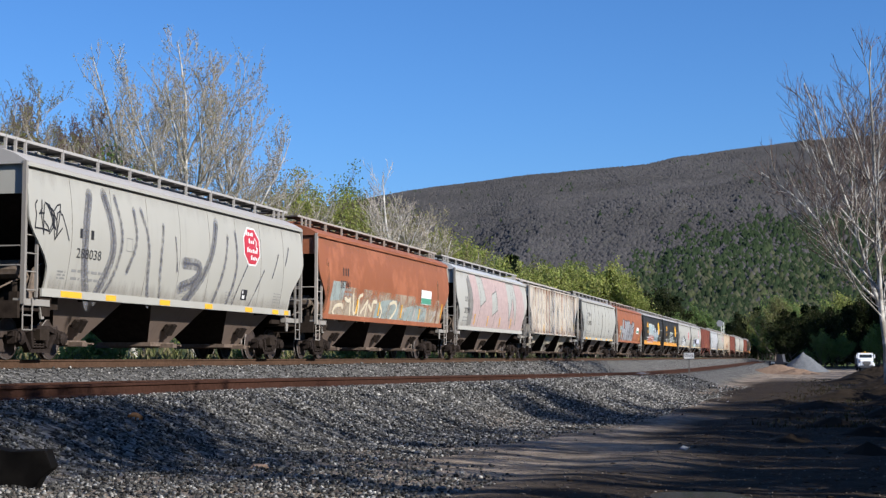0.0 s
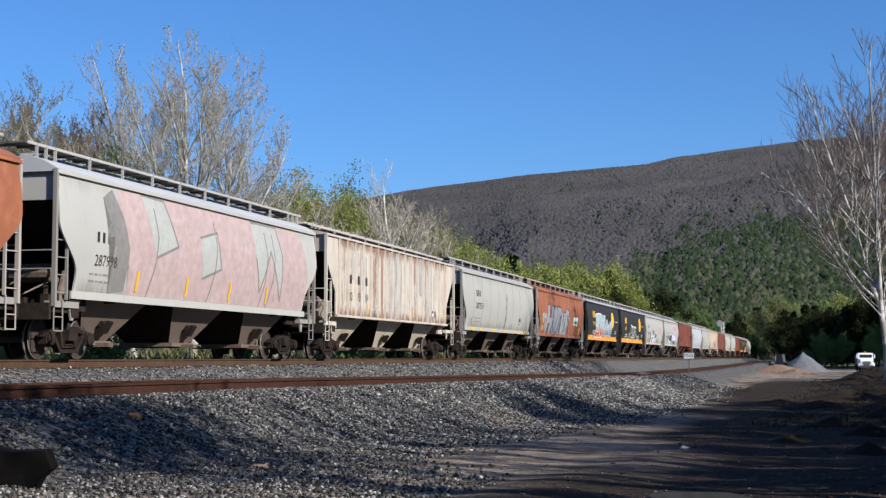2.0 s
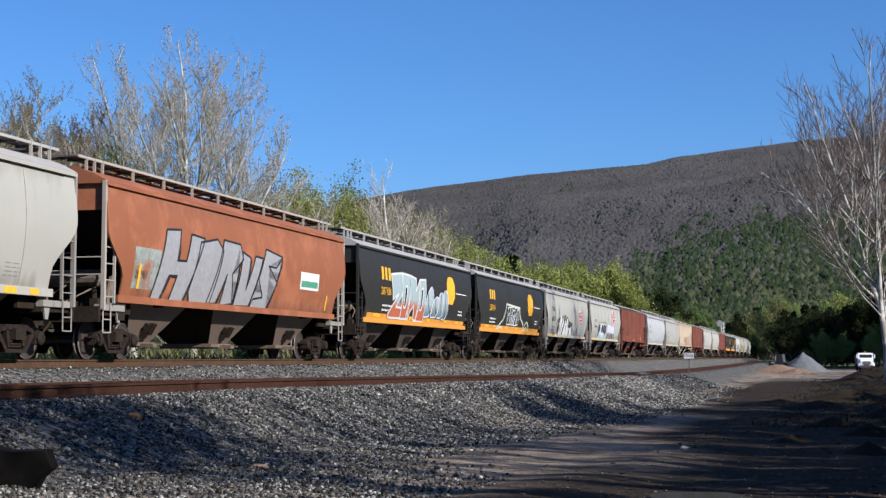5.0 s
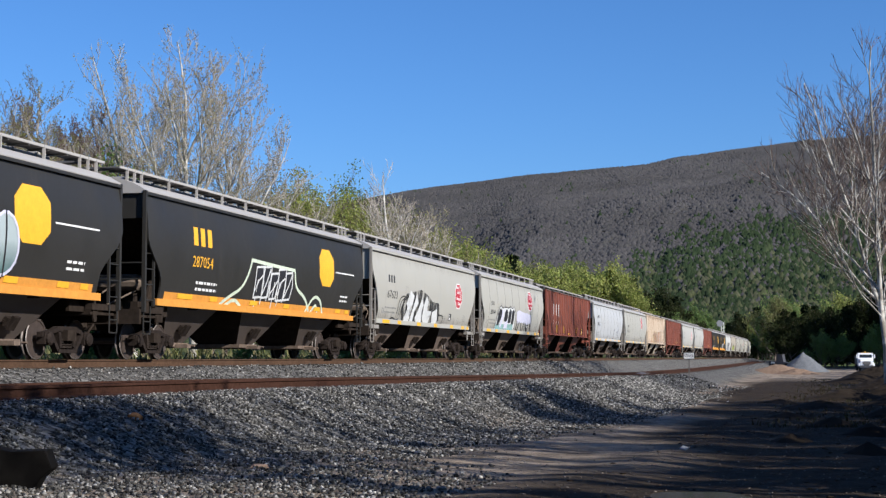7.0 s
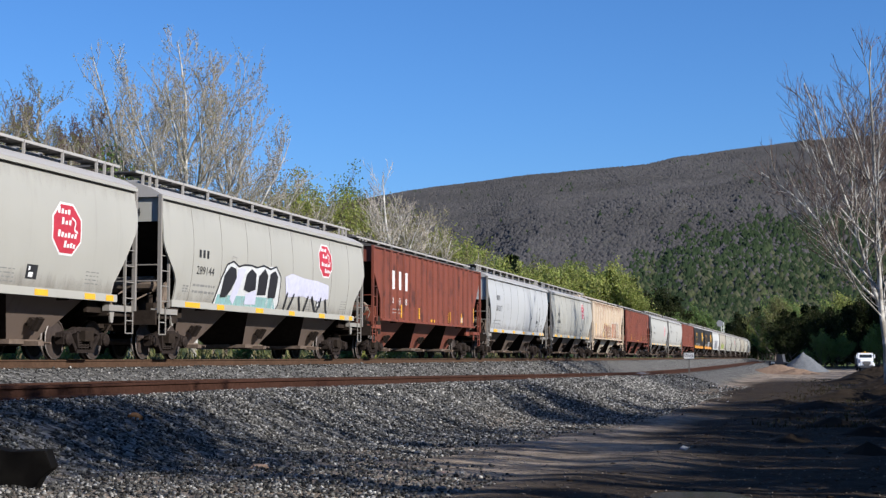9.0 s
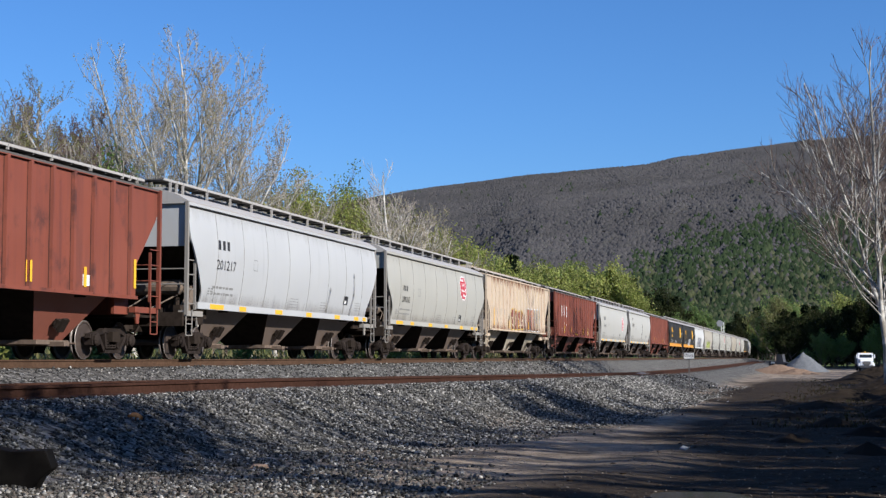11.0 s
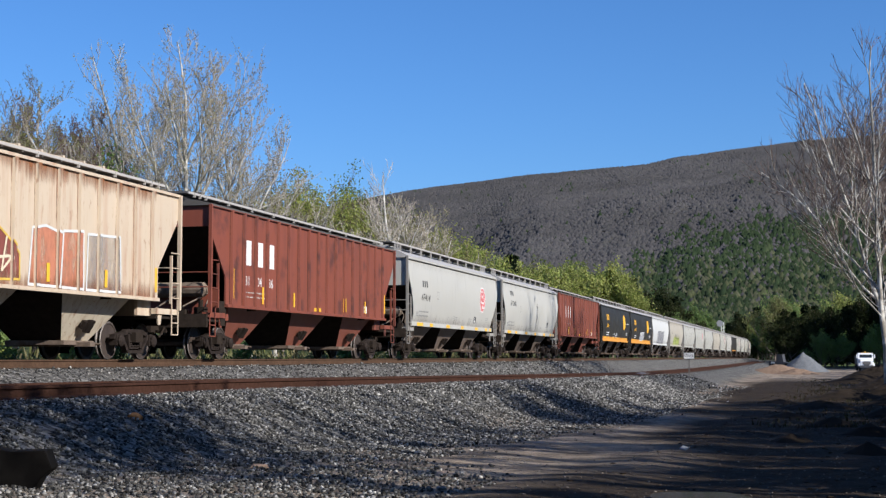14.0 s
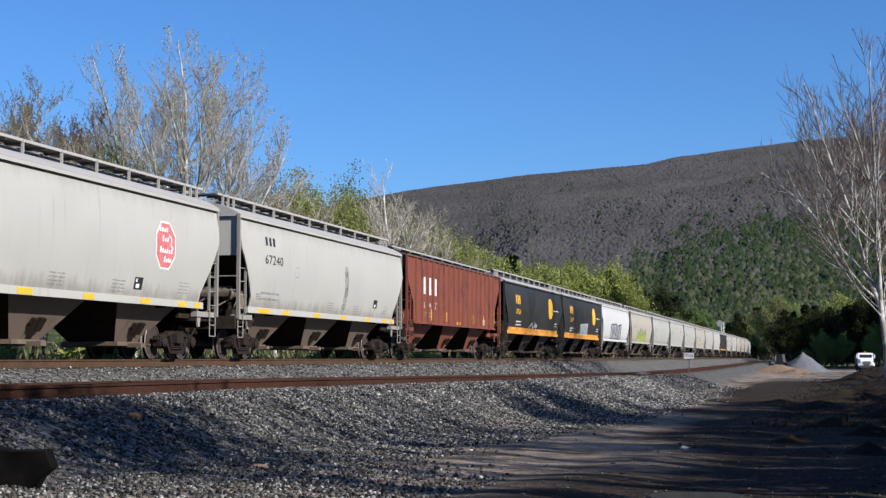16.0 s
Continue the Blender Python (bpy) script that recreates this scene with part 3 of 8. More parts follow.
    valve = Shape().box(0.95, 1.25, 0.30 - half, 0.55 - half, 1.10, 1.42).box(0.35, 0.75, 0.15 - half, 0.42 - half, 1.10, 1.35).rod((1.1, 0.42 - half, 1.42), (1.1, 0.42 - half, 1.62), 0.07, 8)
    out["valve"] = valve.mesh("brake_valve")
    pipe = Shape()
    for a, b in (((1.0, 0.62, 1.12), (1.18, 0.85, 1.75)), ((1.18, 0.85, 1.75), (0.9, 1.0, 2.12)), ((0.3, 0.35, 1.3), (0.9, 0.9, 1.72)), ((-0.6, 0.3, 1.15), (0.2, 0.85, 1.78)), ((1.28, 0.1, 1.18), (1.28, 1.2, 1.2))):
        pipe.rod((a[0], a[1] - half, a[2]), (b[0], b[1] - half, b[2]), 0.022, 6)
    out["pipe"] = pipe.mesh("brake_pipe")
    out["gussets"], out["end_sills"], out["pads"] = [], [], []
    e = half - 0.05
    for s in (-1, 1):                                       # web plates over the truck, the platform's side sills and jacking pads
        for side in (-1, 1):
            a, b = sorted((side * 1.24, side * 1.30))
            out["gussets"].append(Shape().prism([(s * (e - 0.55), 1.22), (s * (e - 1.35), 1.22), (s * (e - 1.55), 2.0), (s * (e - 1.25), 2.08), (s * (e - 0.85), 1.95)], a, b).mesh("web_plate"))
            a, b = sorted((side * 1.33, side * 1.50))
            c, d = sorted((s * (e + 0.06), s * (e - 1.15)))
            out["end_sills"].append(Shape().box(a, b, c, d, 1.13, 1.27).mesh("end_sill"))
            a, b = sorted((side * 1.42, side * 1.46))
            out["pads"].append(Shape().prism([(s * (e - 0.80), 1.13), (s * (e - 1.05), 1.13), (s * (e - 0.98), 0.86), (s * (e - 0.87), 0.86)], a, b).mesh("jacking_pad"))
    out["width"], out["edge"], out["barrel"], out["half"] = width, edge, barrel, half
    out["posts_y"] = [-half + 0.15, -half + 0.55, -half + 0.95] + [(half - 2.57) * (-1 + 2 * i / 7) for i in range(8)] + [half - 0.95, half - 0.55, half - 0.15]
    return out


KINDS = {"barrel": car_meshes("barrel", 8.45), "barrel_plain": car_meshes("barrel_plain", 8.45), "barrel_long": car_meshes("barrel_long", 8.85), "ribbed": car_meshes("ribbed", 9.0)}


def hopper_car(kind, body, roof, under, label, steel=None, lip=None, sill=None, walk=None, seams=True):
    k = KINDS[kind]
    half = k["half"]
    steel = steel or roof
    car = tagged(new("hopper_car"), label, "hopper car", "freight train")
    for me in k["sides"]:
        part("side_panel", me, body, car)
    for i in (0, 1):
        part("end_sheet", k["ends"][i], body, car)
        # the deep shade under the end slope is part of this colour
        part("slope_sheet", k["slopes"][i], M_SHADE_GRIME, car)
        part("end_bulkhead", k["bulkhead"], M_UNDER if k["barrel"] else body, car, at=pose(0, (1.2 - half, half - 1.2)[i], 0, 0, 0, 180 * i))
    for y in (SEAM_Y if seams else ()) if k["barrel"] else RIB_Y:
        part("weld_seam" if k["barrel"] else "rib", k["seam"], M_SEAM if k["barrel"] else body, car, at=pose(0, y, 0))
        if not k["barrel"]:
            part("rib", k["seam"], body, car, at=pose(0, y, 0, 0, 0, 180))
    r = part("roof", k["roof"], roof, car)
    part("hatch_cover", k["hatch"], roof, r)
    part("eave_lip", k["lip"], lip or body, car)
    part("side_sill", k["sill_beam"], sill or body, car)
    w = part("walkway", k["board"], M_GRATE, car, "dark steel grating walkway")
    part("walkway_edge", k["edge_bar"], walk or steel, w)
    for y in k["posts_y"]:
        part("walkway_post", k["post"], walk or steel, w, at=pose(0, y, 0))
        part("walkway_post", k["post"], walk or steel, w, at=pose(0, y, 0, 0, 0, 180))
    for me in k["funnels"]:
        part("discharge_hopper", me, under, car)
    for y in (-0.58 * half, 0.0, 0.58 * half):
        part("discharge_gate", k["gate"], M_GATE, car, at=pose(0, y, 0))
        for s in (0, 1):
            part("shaker_bracket", k["bracket"], M_SHADE_GRIME, car, at=pose(0, y, 0, 0, 0, 180 * s) @ pose(0.895, 0, 0.83, 0, 32, 0))
    for me in k["ladders"]:
        part("side_ladder", me, steel, car)
    for i in (0, 1):
        part("grab_rail", k["end_ladder"][i], steel, car)
        e = part("end_frame", k["end_frame"][i], M_UNDER, car)
        part("coupler", k["coupler"][i], M_UNDER, e)
    part("brake_wheel", k["brake"], M_UNDER, car, at=pose(-0.5, -half - 0.18, 2.3, 0, 0, 90))
    part("air_tank", k["tank"], M_DUSTY, car, "dusty brake cylinder")
    part("brake_valve", k["valve"], M_UNDER, car)
    part("brake_pipe", k["pipe"], M_DUSTY, car)
    trim = M_UNDER if body is P_BLACK else P_LADDER_LIGHT if k["barrel"] else body
    for gusset, end_sill, pad in zip(k["gussets"], k["end_sills"], k["pads"]):
        if k["barrel"]:
            part("web_plate", gusset, M_UNDER if body is P_BLACK else M_DUSTY, car)
        part("end_sill", end_sill, trim, car)
        part("jacking_pad", pad, trim, car)
    truck(car, 1.55 - half)
    truck(car, half - 1.55)
    return car

# ---- paint schemes ----
P_GREY = paint("grey_paint", (0.47, 0.46, 0.405), streak=(0.20, 0.18, 0.15), streak_lo=0.56, amount=0.3, rust_amount=0.15)
P_GREY_CLEAN = paint("pale_grey_paint", (0.52, 0.51, 0.46), streak=(0.20, 0.18, 0.16), streak_lo=0.55, amount=0.4, rust_amount=0.08)
P_GREY_COOL = paint("cool_grey_paint", (0.53, 0.54, 0.54), streak=(0.20, 0.19, 0.18), streak_lo=0.56, amount=0.25, rust_amount=0.08)
P_TAN = paint("tan_grey_paint", (0.47, 0.43, 0.35), amount=0.4, rust_amount=0.2)
P_ORANGE = paint("faded_orange_red_paint", (0.33, 0.120, 0.052), streak=(0.20, 0.07, 0.035), amount=0.7, blotch=(0.35, 0.132, 0.062), rust_amount=0.3)
P_BUFF = paint("peeling_buff_paint", (0.64, 0.59, 0.50), streak=(0.46, 0.27, 0.15), streak_lo=0.52, streak_hi=0.66, amount=0.65, blotch=(0.42, 0.36, 0.29), blotch_lo=0.52, rust_lo=0.60, rust_amount=0.6, rust=(0.30, 0.13, 0.06))
P_BUFF2 = paint("cream_paint", (0.64, 0.53, 0.39), streak=(0.34, 0.17, 0.10), streak_lo=0.5, streak_hi=0.66, amount=0.6, rust_lo=0.58, rust_amount=0.55)
P_BROWN = paint("oxide_brown_paint", (0.245, 0.070, 0.040), streak=(0.08, 0.032, 0.026), streak_lo=0.46, amount=0.75, blotch=(0.085, 0.032, 0.024), blotch_lo=0.53, rust_amount=0.25)
P_BLACK = paint("black_paint", (0.034, 0.032, 0.028), streak=(0.07, 0.062, 0.052), amount=0.3, rust_amount=0.05, rough=0.45)
P_CHALK = paint("chalk_white_paint", (0.64, 0.64, 0.61), amount=0.3, rust_amount=0.1)
P_ROOF = paint("grey_roof_paint", (0.46, 0.44, 0.41), streak=(0.22, 0.18, 0.16), amount=0.5, rust_amount=0.3)
P_ROOF_TAN = paint("dusty_roof_paint", (0.45, 0.41, 0.36), streak=(0.24, 0.15, 0.1), amount=0.6, rust_amount=0.5)
P_DARKROOF = paint("dark_roof_paint", (0.12, 0.11, 0.10), amount=0.4)
P_LADDER_LIGHT = paint("dirty_end_paint", (0.34, 0.32, 0.285), streak=(0.12, 0.09, 0.07), amount=0.7, rust_amount=0.4)
# dirty paint, darkened further to hold the shade at the car ends
P_LADDER_SHADED = paint("dirty_shaded_ladder_paint", (0.30, 0.28, 0.25), streak=(0.08, 0.06, 0.05), amount=0.7, rust_amount=0.4)
U_GREY = paint("grimy_grey_underside", (0.19, 0.145, 0.115), streak=(0.06, 0.045, 0.035), streak_lo=0.54, amount=0.7, rust_amount=0.3)
U_BUFF = paint("buff_underside", (0.62, 0.55, 0.42), streak=(0.20, 0.10, 0.05), streak_lo=0.50, amount=0.85, rust_lo=0.55, rust_amount=0.6)
U_BROWN = paint("brown_underside", (0.25, 0.085, 0.055), streak=(0.07, 0.035, 0.028), amount=0.6)
U_DARK = paint("dark_underside", (0.085, 0.068, 0.058), streak=(0.05, 0.04, 0.035), amount=0.6)

S_SILLGOLD = plain("sill_orange", (0.60, 0.27, 0.04), 0.55, vary=0.15)

# where the middle of each car stands at the start, metres along the line, from the first car seen
MIDDLES = [16.9, 35.62, 54.42, 73.2, 91.85, 111.2, 130.3, 149.68, 168.7, 187.2, 205.48, 224.3, 243.4, 261.7, 279.98, 299.95, 319.25, 337.7, 356.05, 375.05, 393.4, 411.2]
while MIDDLES[-1] < 830:
    MIDDLES.append(MIDDLES[-1] + 18.5)

SCHEMES = {
    "grey": ("barrel", P_GREY, P_ROOF, U_GREY, "grey curved-side covered hopper car with weathered paint"),
    "pale": ("barrel", P_GREY_CLEAN, P_ROOF, U_GREY, "pale grey curved-side covered hopper car"),
    "cool": ("barrel", P_GREY_COOL, P_ROOF, U_GREY, "cool grey curved-side covered hopper car, lightly stained"),
    "white": ("barrel", P_CHALK, P_ROOF, U_GREY, "chalk white covered hopper car with pale graffiti"),
    "tan": ("barrel", P_TAN, P_ROOF_TAN, U_GREY, "tan grey curved-side covered hopper car with dusty roof"),
    "orange": ("barrel_long", P_ORANGE, P_ORANGE, U_GREY, "faded orange red covered hopper car with rust and graffiti"),
    "pink": ("barrel", P_GREY_CLEAN, P_GREY_COOL, U_GREY, "covered hopper car in faded chalky pink paint"),
    "buff": ("ribbed", P_BUFF, P_BUFF, U_BUFF, "ribbed buff covered hopper car with peeling rusty paint"),
    "cream": ("ribbed", P_BUFF2, P_BUFF2, U_BUFF, "ribbed cream covered hopper car with graffiti"),
    "brown": ("ribbed", P_BROWN, P_DARKROOF, U_BROWN, "ribbed oxide brown covered hopper car"),
    "black": ("barrel_long", P_BLACK, P_ROOF, U_DARK, "black covered hopper car with yellow sill and emblem"),
}
ORDER = "grey grey orange pink buff grey orange black black grey grey brown cool grey cream brown pale pale brown black black white tan grey grey grey tan grey pale black grey pale grey tan grey cool grey grey black grey pale cream grey brown grey".split()

TRAIN = []
for i, mid in enumerate(MIDDLES):
    kind, body, roof, under, label = SCHEMES[ORDER[i % len(ORDER)]]
    if i == 5:
        kind = "barrel_long"
    if i in (9, 12, 16, 17, 21):
        kind = "barrel_plain"
    steel = {"brown": P_BROWN, "black": P_BLACK, "orange": P_ROOF_TAN, "cream": P_BUFF2, "buff": P_BUFF}.get(ORDER[i % len(ORDER)], P_LADDER_SHADED)
    car = hopper_car(kind, body, roof, under, label, steel, sill=S_SILLGOLD if ORDER[i % len(ORDER)] == "black" else None, walk=P_ROOF if ORDER[i % len(ORDER)] != "orange" else None, seams=i in (0, 1, 5, 10, 12, 13) or i > 22)
    TRAIN.append((car, mid, ORDER[i % len(ORDER)]))
    x, y, h = on_track(mid)
    car.matrix_basis = pose(x, y, 0, 0, 0, h)


# ---- lettering, emblems and spray paint on the cars' sides ----
def faded(name, col, cover=0.75, scale=2.0, lo=0.35, hi=0.6, grain=(1.5, 1.5, 0.5)):
    """Thin, worn paint that lets the wall below show through."""
    k = Nodes(name)
    col2 = k.mix(k.ramp(k.noise(k.coords(), 4.0, 5.0), 0.3, 0.7), col, tuple(c * 0.75 for c in col))
    k.done(col2, 0.65)
    clear = k.n("BsdfTransparent")
    mx = k.n("MixShader")
    k.put(mx.inputs[0], k.ramp(k.noise(k.coords(grain), scale, 6.0, 0.7), lo, hi, 0.0, cover))
    k.put(mx.inputs[1], clear.outputs[0]), k.put(mx.inputs[2], k.bsdf.outputs[0])
    k.put(k.out.inputs["Surface"], mx.outputs[0])
    return k.m


def bloom(name, col, z_full, z_none, cover, run=0.25):
    """Rust that is thickest at one edge and thins out in runs."""
    k = Nodes(name)
    k.done(k.mix(k.noise(k.coords(), 5.0, 5.0), col, tuple(c * 0.6 for c in col)), 0.8)
    sep = k.n("SeparateXYZ")
    k.put(sep.inputs[0], k.n("TexCoord").outputs["Object"])
    runs = k.noise(k.coords((2.2, 2.2, run)), 1.5, 6.0, 0.7)
    add = k.n("Math", {"operation": "ADD"})
    k.put(add.inputs[0], k.ramp(sep.outputs["Z"], z_none, z_full, -0.55, 0.25)), k.put(add.inputs[1], runs)
    mx = k.n("MixShader")
    k.put(mx.inputs[0], k.ramp(add.outputs[0], 0.42, 0.85, 0.0, cover))
    k.put(mx.inputs[1], k.n("BsdfTransparent").outputs[0]), k.put(mx.inputs[2], k.bsdf.outputs[0])
    k.put(k.out.inputs["Surface"], mx.outputs[0])
    return k.m


def two_tone(name, low, high, z0, z1):
    k = Nodes(name)
    sep = k.n("SeparateXYZ")
    k.put(sep.inputs[0], k.n("TexCoord").outputs["Object"])
    wob = k.noise(k.coords(), 1.2, 5.0)
    add = k.n("Math", {"operation": "ADD"})
    k.put(add.inputs[0], sep.outputs["Z"]), k.put(add.inputs[1], k.ramp(wob, 0.0, 1.0, -0.35, 0.35))
    return k.done(k.mix(k.ramp(add.outputs[0], z0, z1), low, high), 0.6)


S_DARK = faded("faded_dark_spray", (0.13, 0.13, 0.15), 0.75, 1.6, 0.34, 0.6)
S_BLACKFADE = faded("thin_black_spray", (0.02, 0.02, 0.022), 0.9, 2.2, 0.40, 0.58)
S_SMUDGE = faded("grey_spray_ghost", (0.24, 0.24, 0.25), 0.65, 1.2, 0.3, 0.7)
S_BLACK = plain("black_spray", (0.022, 0.022, 0.025), 0.6, vary=0.2)
S_WHITE = plain("white_spray", (0.58, 0.59, 0.58), 0.6, vary=0.1)
S_CREAM = plain("cream_spray", (0.62, 0.55, 0.40), 0.65, vary=0.15)
S_SILVER = plain("silver_spray", (0.30, 0.30, 0.31), 0.55, 0.0, vary=0.15)
S_LILAC = plain("lilac_spray", (0.55, 0.55, 0.66), 0.6, vary=0.12)
S_TEAL = faded("teal_spray", (0.30, 0.52, 0.50), 0.8, 1.4, 0.3, 0.55)
S_MAROON = faded("maroon_spray", (0.24, 0.07, 0.055), 0.92, 1.5, 0.25, 0.5)
S_SALMON = faded("salmon_spray", (0.52, 0.21, 0.12), 0.9, 1.5, 0.25, 0.5)
S_PINK = faded("faded_pink_coat", (0.50, 0.385, 0.36), 0.95, 1.0, 0.1, 0.35)
S_MINT = plain("faded_grey_green_paint", (0.39, 0.395, 0.36), 0.65, vary=0.14)
S_ASH = faded("ash_grey_shadow", (0.27, 0.26, 0.24), 0.8, 1.5, 0.25, 0.5)
S_PEEL = faded("peeled_cream_paint", (0.50, 0.42, 0.31), 0.75, 1.6, 0.44, 0.62, (0.6, 0.6, 0.6))
S_PEELSOFT = bloom("soft_peeling_band", (0.54, 0.45, 0.34), 1.9, 3.0, 0.95, 0.9)
S_PALEBLUE = faded("worn_pale_blue_paint", (0.38, 0.45, 0.43), 0.8, 1.6, 0.32, 0.52, (0.7, 0.7, 0.7))
S_RUST = faded("rust_run", (0.26, 0.12, 0.06), 0.75, 1.6, 0.36, 0.6)
S_CHALK = faded("chalky_white_paint", (0.56, 0.53, 0.48), 0.85, 1.0, 0.35, 0.6)
S_FROST = faded("frosty_grey_paint", (0.44, 0.46, 0.46), 0.9, 0.8, 0.32, 0.55)
S_ROSE = faded("rosy_primer", (0.42, 0.24, 0.16), 0.75, 1.0, 0.42, 0.62)
S_OCHRE = faded("ochre_primer", (0.42, 0.30, 0.14), 0.6, 1.2, 0.45, 0.62)
S_OCHRE2 = plain("yellow_spray", (0.55, 0.38, 0.06), 0.6, vary=0.15)
S_SOOTLINE = faded("soot_line", (0.05, 0.025, 0.02), 0.8, 1.2, 0.3, 0.55)
S_LIME = faded("yellow_green_spray", (0.42, 0.48, 0.12), 0.85, 1.2, 0.3, 0.5)
S_PALEGREEN = plain("pale_green_spray", (0.55, 0.62, 0.48), 0.6, vary=0.2)
S_BLOOM_TOP = bloom("rust_bloom_high", (0.30, 0.13, 0.06), 4.15, 3.3, 0.85)
S_BLOOM_LOW = bloom("rust_bloom_low", (0.28, 0.13, 0.07), 1.52, 2.3, 0.8)
S_GRIME_LOW = bloom("road_grime", (0.15, 0.115, 0.09), 1.5, 2.3, 0.32)
S_GRIME_TOP = bloom("roof_run_off", (0.20, 0.17, 0.14), 4.05, 3.2, 0.16)
# dark colour for the painted shadow line below the roof
S_EAVE_SHADE = plain("eave_shade_paint", (0.06, 0.055, 0.05), 0.8, vary=0.3)
S_FADE_GREY = plain("stencil_grey", (0.22, 0.22, 0.21), 0.7, vary=0.2)
S_BLOCK = two_tone("block_letter_fill", (0.42, 0.12, 0.06), (0.32, 0.40, 0.41), 2.1, 2.35)
S_BUBBLE = two_tone("bubble_letter_fill", (0.10, 0.16, 0.16), (0.36, 0.42, 0.43), 1.8, 2.4)
S_REDWORN = plain("sun_faded_red", (0.55, 0.16, 0.16), 0.6, vary=0.25)
P_SIGN_GREEN = plain("green_plate", (0.10, 0.30, 0.20), 0.5, vary=0.2)


def lay(car, kind, name, polys, material, level=1, label=""):
    """Flat polygons of (y, z) laid on the car's near side, following its curve or its ribs."""
    k = KINDS[kind]
    bm = bmesh.new()
    for nth, poly in enumerate(polys):
        vs = [bm.verts.new((0.00015 * (nth % 18), y, z)) for y, z in poly]
        try:
            bm.faces.new(vs)
        except ValueError:
            continue
    if not bm.faces:
        bm.free()
        return None
    big = [f for f in bm.faces if len(f.verts) > 4]
    if big:
        bmesh.ops.triangulate(bm, faces=big)
    lift = 0.003 * level
    ys, zs = [v.co.y for v in bm.verts], [v.co.z for v in bm.verts]
    if k["barrel"]:
        for z in np.arange(1.5, 4.2, 0.22):
            if min(zs) < z < max(zs):
                bmesh.ops.bisect_plane(bm, geom=bm.verts[:] + bm.edges[:] + bm.faces[:], plane_co=(0, 0, z), plane_no=(0, 0, 1))
        for v in bm.verts:
            v.co.x += barrel_x(v.co.z) + lift
    else:
        cuts = [y + d for y in RIB_Y for d in (-0.07, 0.07) if min(ys) < y + d < max(ys)]
        for y in cuts:
            bmesh.ops.bisect_plane(bm, geom=bm.verts[:] + bm.edges[:] + bm.faces[:], plane_co=(0, y, 0), plane_no=(0, 1, 0))
        seam = [e for e in bm.edges if any(abs(e.verts[0].co.y - y) < 1e-4 and abs(e.verts[1].co.y - y) < 1e-4 for y in cuts)]
        bmesh.ops.split_edges(bm, edges=seam)
        own = {v: v.co.x for v in bm.verts}
        for f in bm.faces:
            c = f.calc_center_median().y
            on_rib = any(abs(c - y) < 0.07 for y in RIB_Y)
            for v in f.verts:
                v.co.x = own[v] + (1.572 if on_rib else 1.501) + lift
    bmesh.ops.recalc_face_normals(bm, faces=bm.faces)
    for f in bm.faces:
        if f.normal.x < 0:
            f.normal_flip()
    me = bpy.data.meshes.new(name)
    bm.to_mesh(me)
    bm.free()
    ob = part(name, me, material, car, label)
    if len(polys) > 1 or kind == "ribbed" and max(ys) - min(ys) > 3:
        tagged(ob, kind="stuff")
    return ob


def block(y0, y1, z0, z1):
    return [(y0, z0), (y1, z0), (y1, z1), (y0, z1)]


def octagon(y0, y1, z0, z1, cut=0.28):
    dy, dz = (y1 - y0) * cut, (z1 - z0) * cut
    return [(y0 + dy, z0), (y1 - dy, z0), (y1, z0 + dz), (y1, z1 - dz), (y1 - dy, z1), (y0 + dy, z1), (y0, z1 - dz), (y0, z0 + dz)]


def strokes(lines, w, dots=True):
    """Ribbons of width w along polylines, with round joints."""
    polys = []
    for pts in lines:
        for (a, b), (c, d) in zip(pts, pts[1:]):
            n = math.hypot(c - a, d - b) or 1e-6
            u, v = -(d - b) / n * w / 2, (c - a) / n * w / 2
            polys.append([(a + u, b + v), (a - u, b - v), (c - u, d - v), (c + u, d + v)])
        if dots:
            for a, b in pts:
                polys.append([(a + w / 2 * math.cos(q * 0.785), b + w / 2 * math.sin(q * 0.785)) for q in range(8)])
    return polys


def curl(pts, n=3):
    """Rounds a polyline by cutting its corners."""
    for _ in range(n - 1):
        out = [pts[0]]
        for (a, b), (c, e) in zip(pts, pts[1:]):
            out += [(a * 0.75 + c * 0.25, b * 0.75 + e * 0.25), (a * 0.25 + c * 0.75, b * 0.25 + e * 0.75)]
        pts = out + [pts[-1]]
    return pts


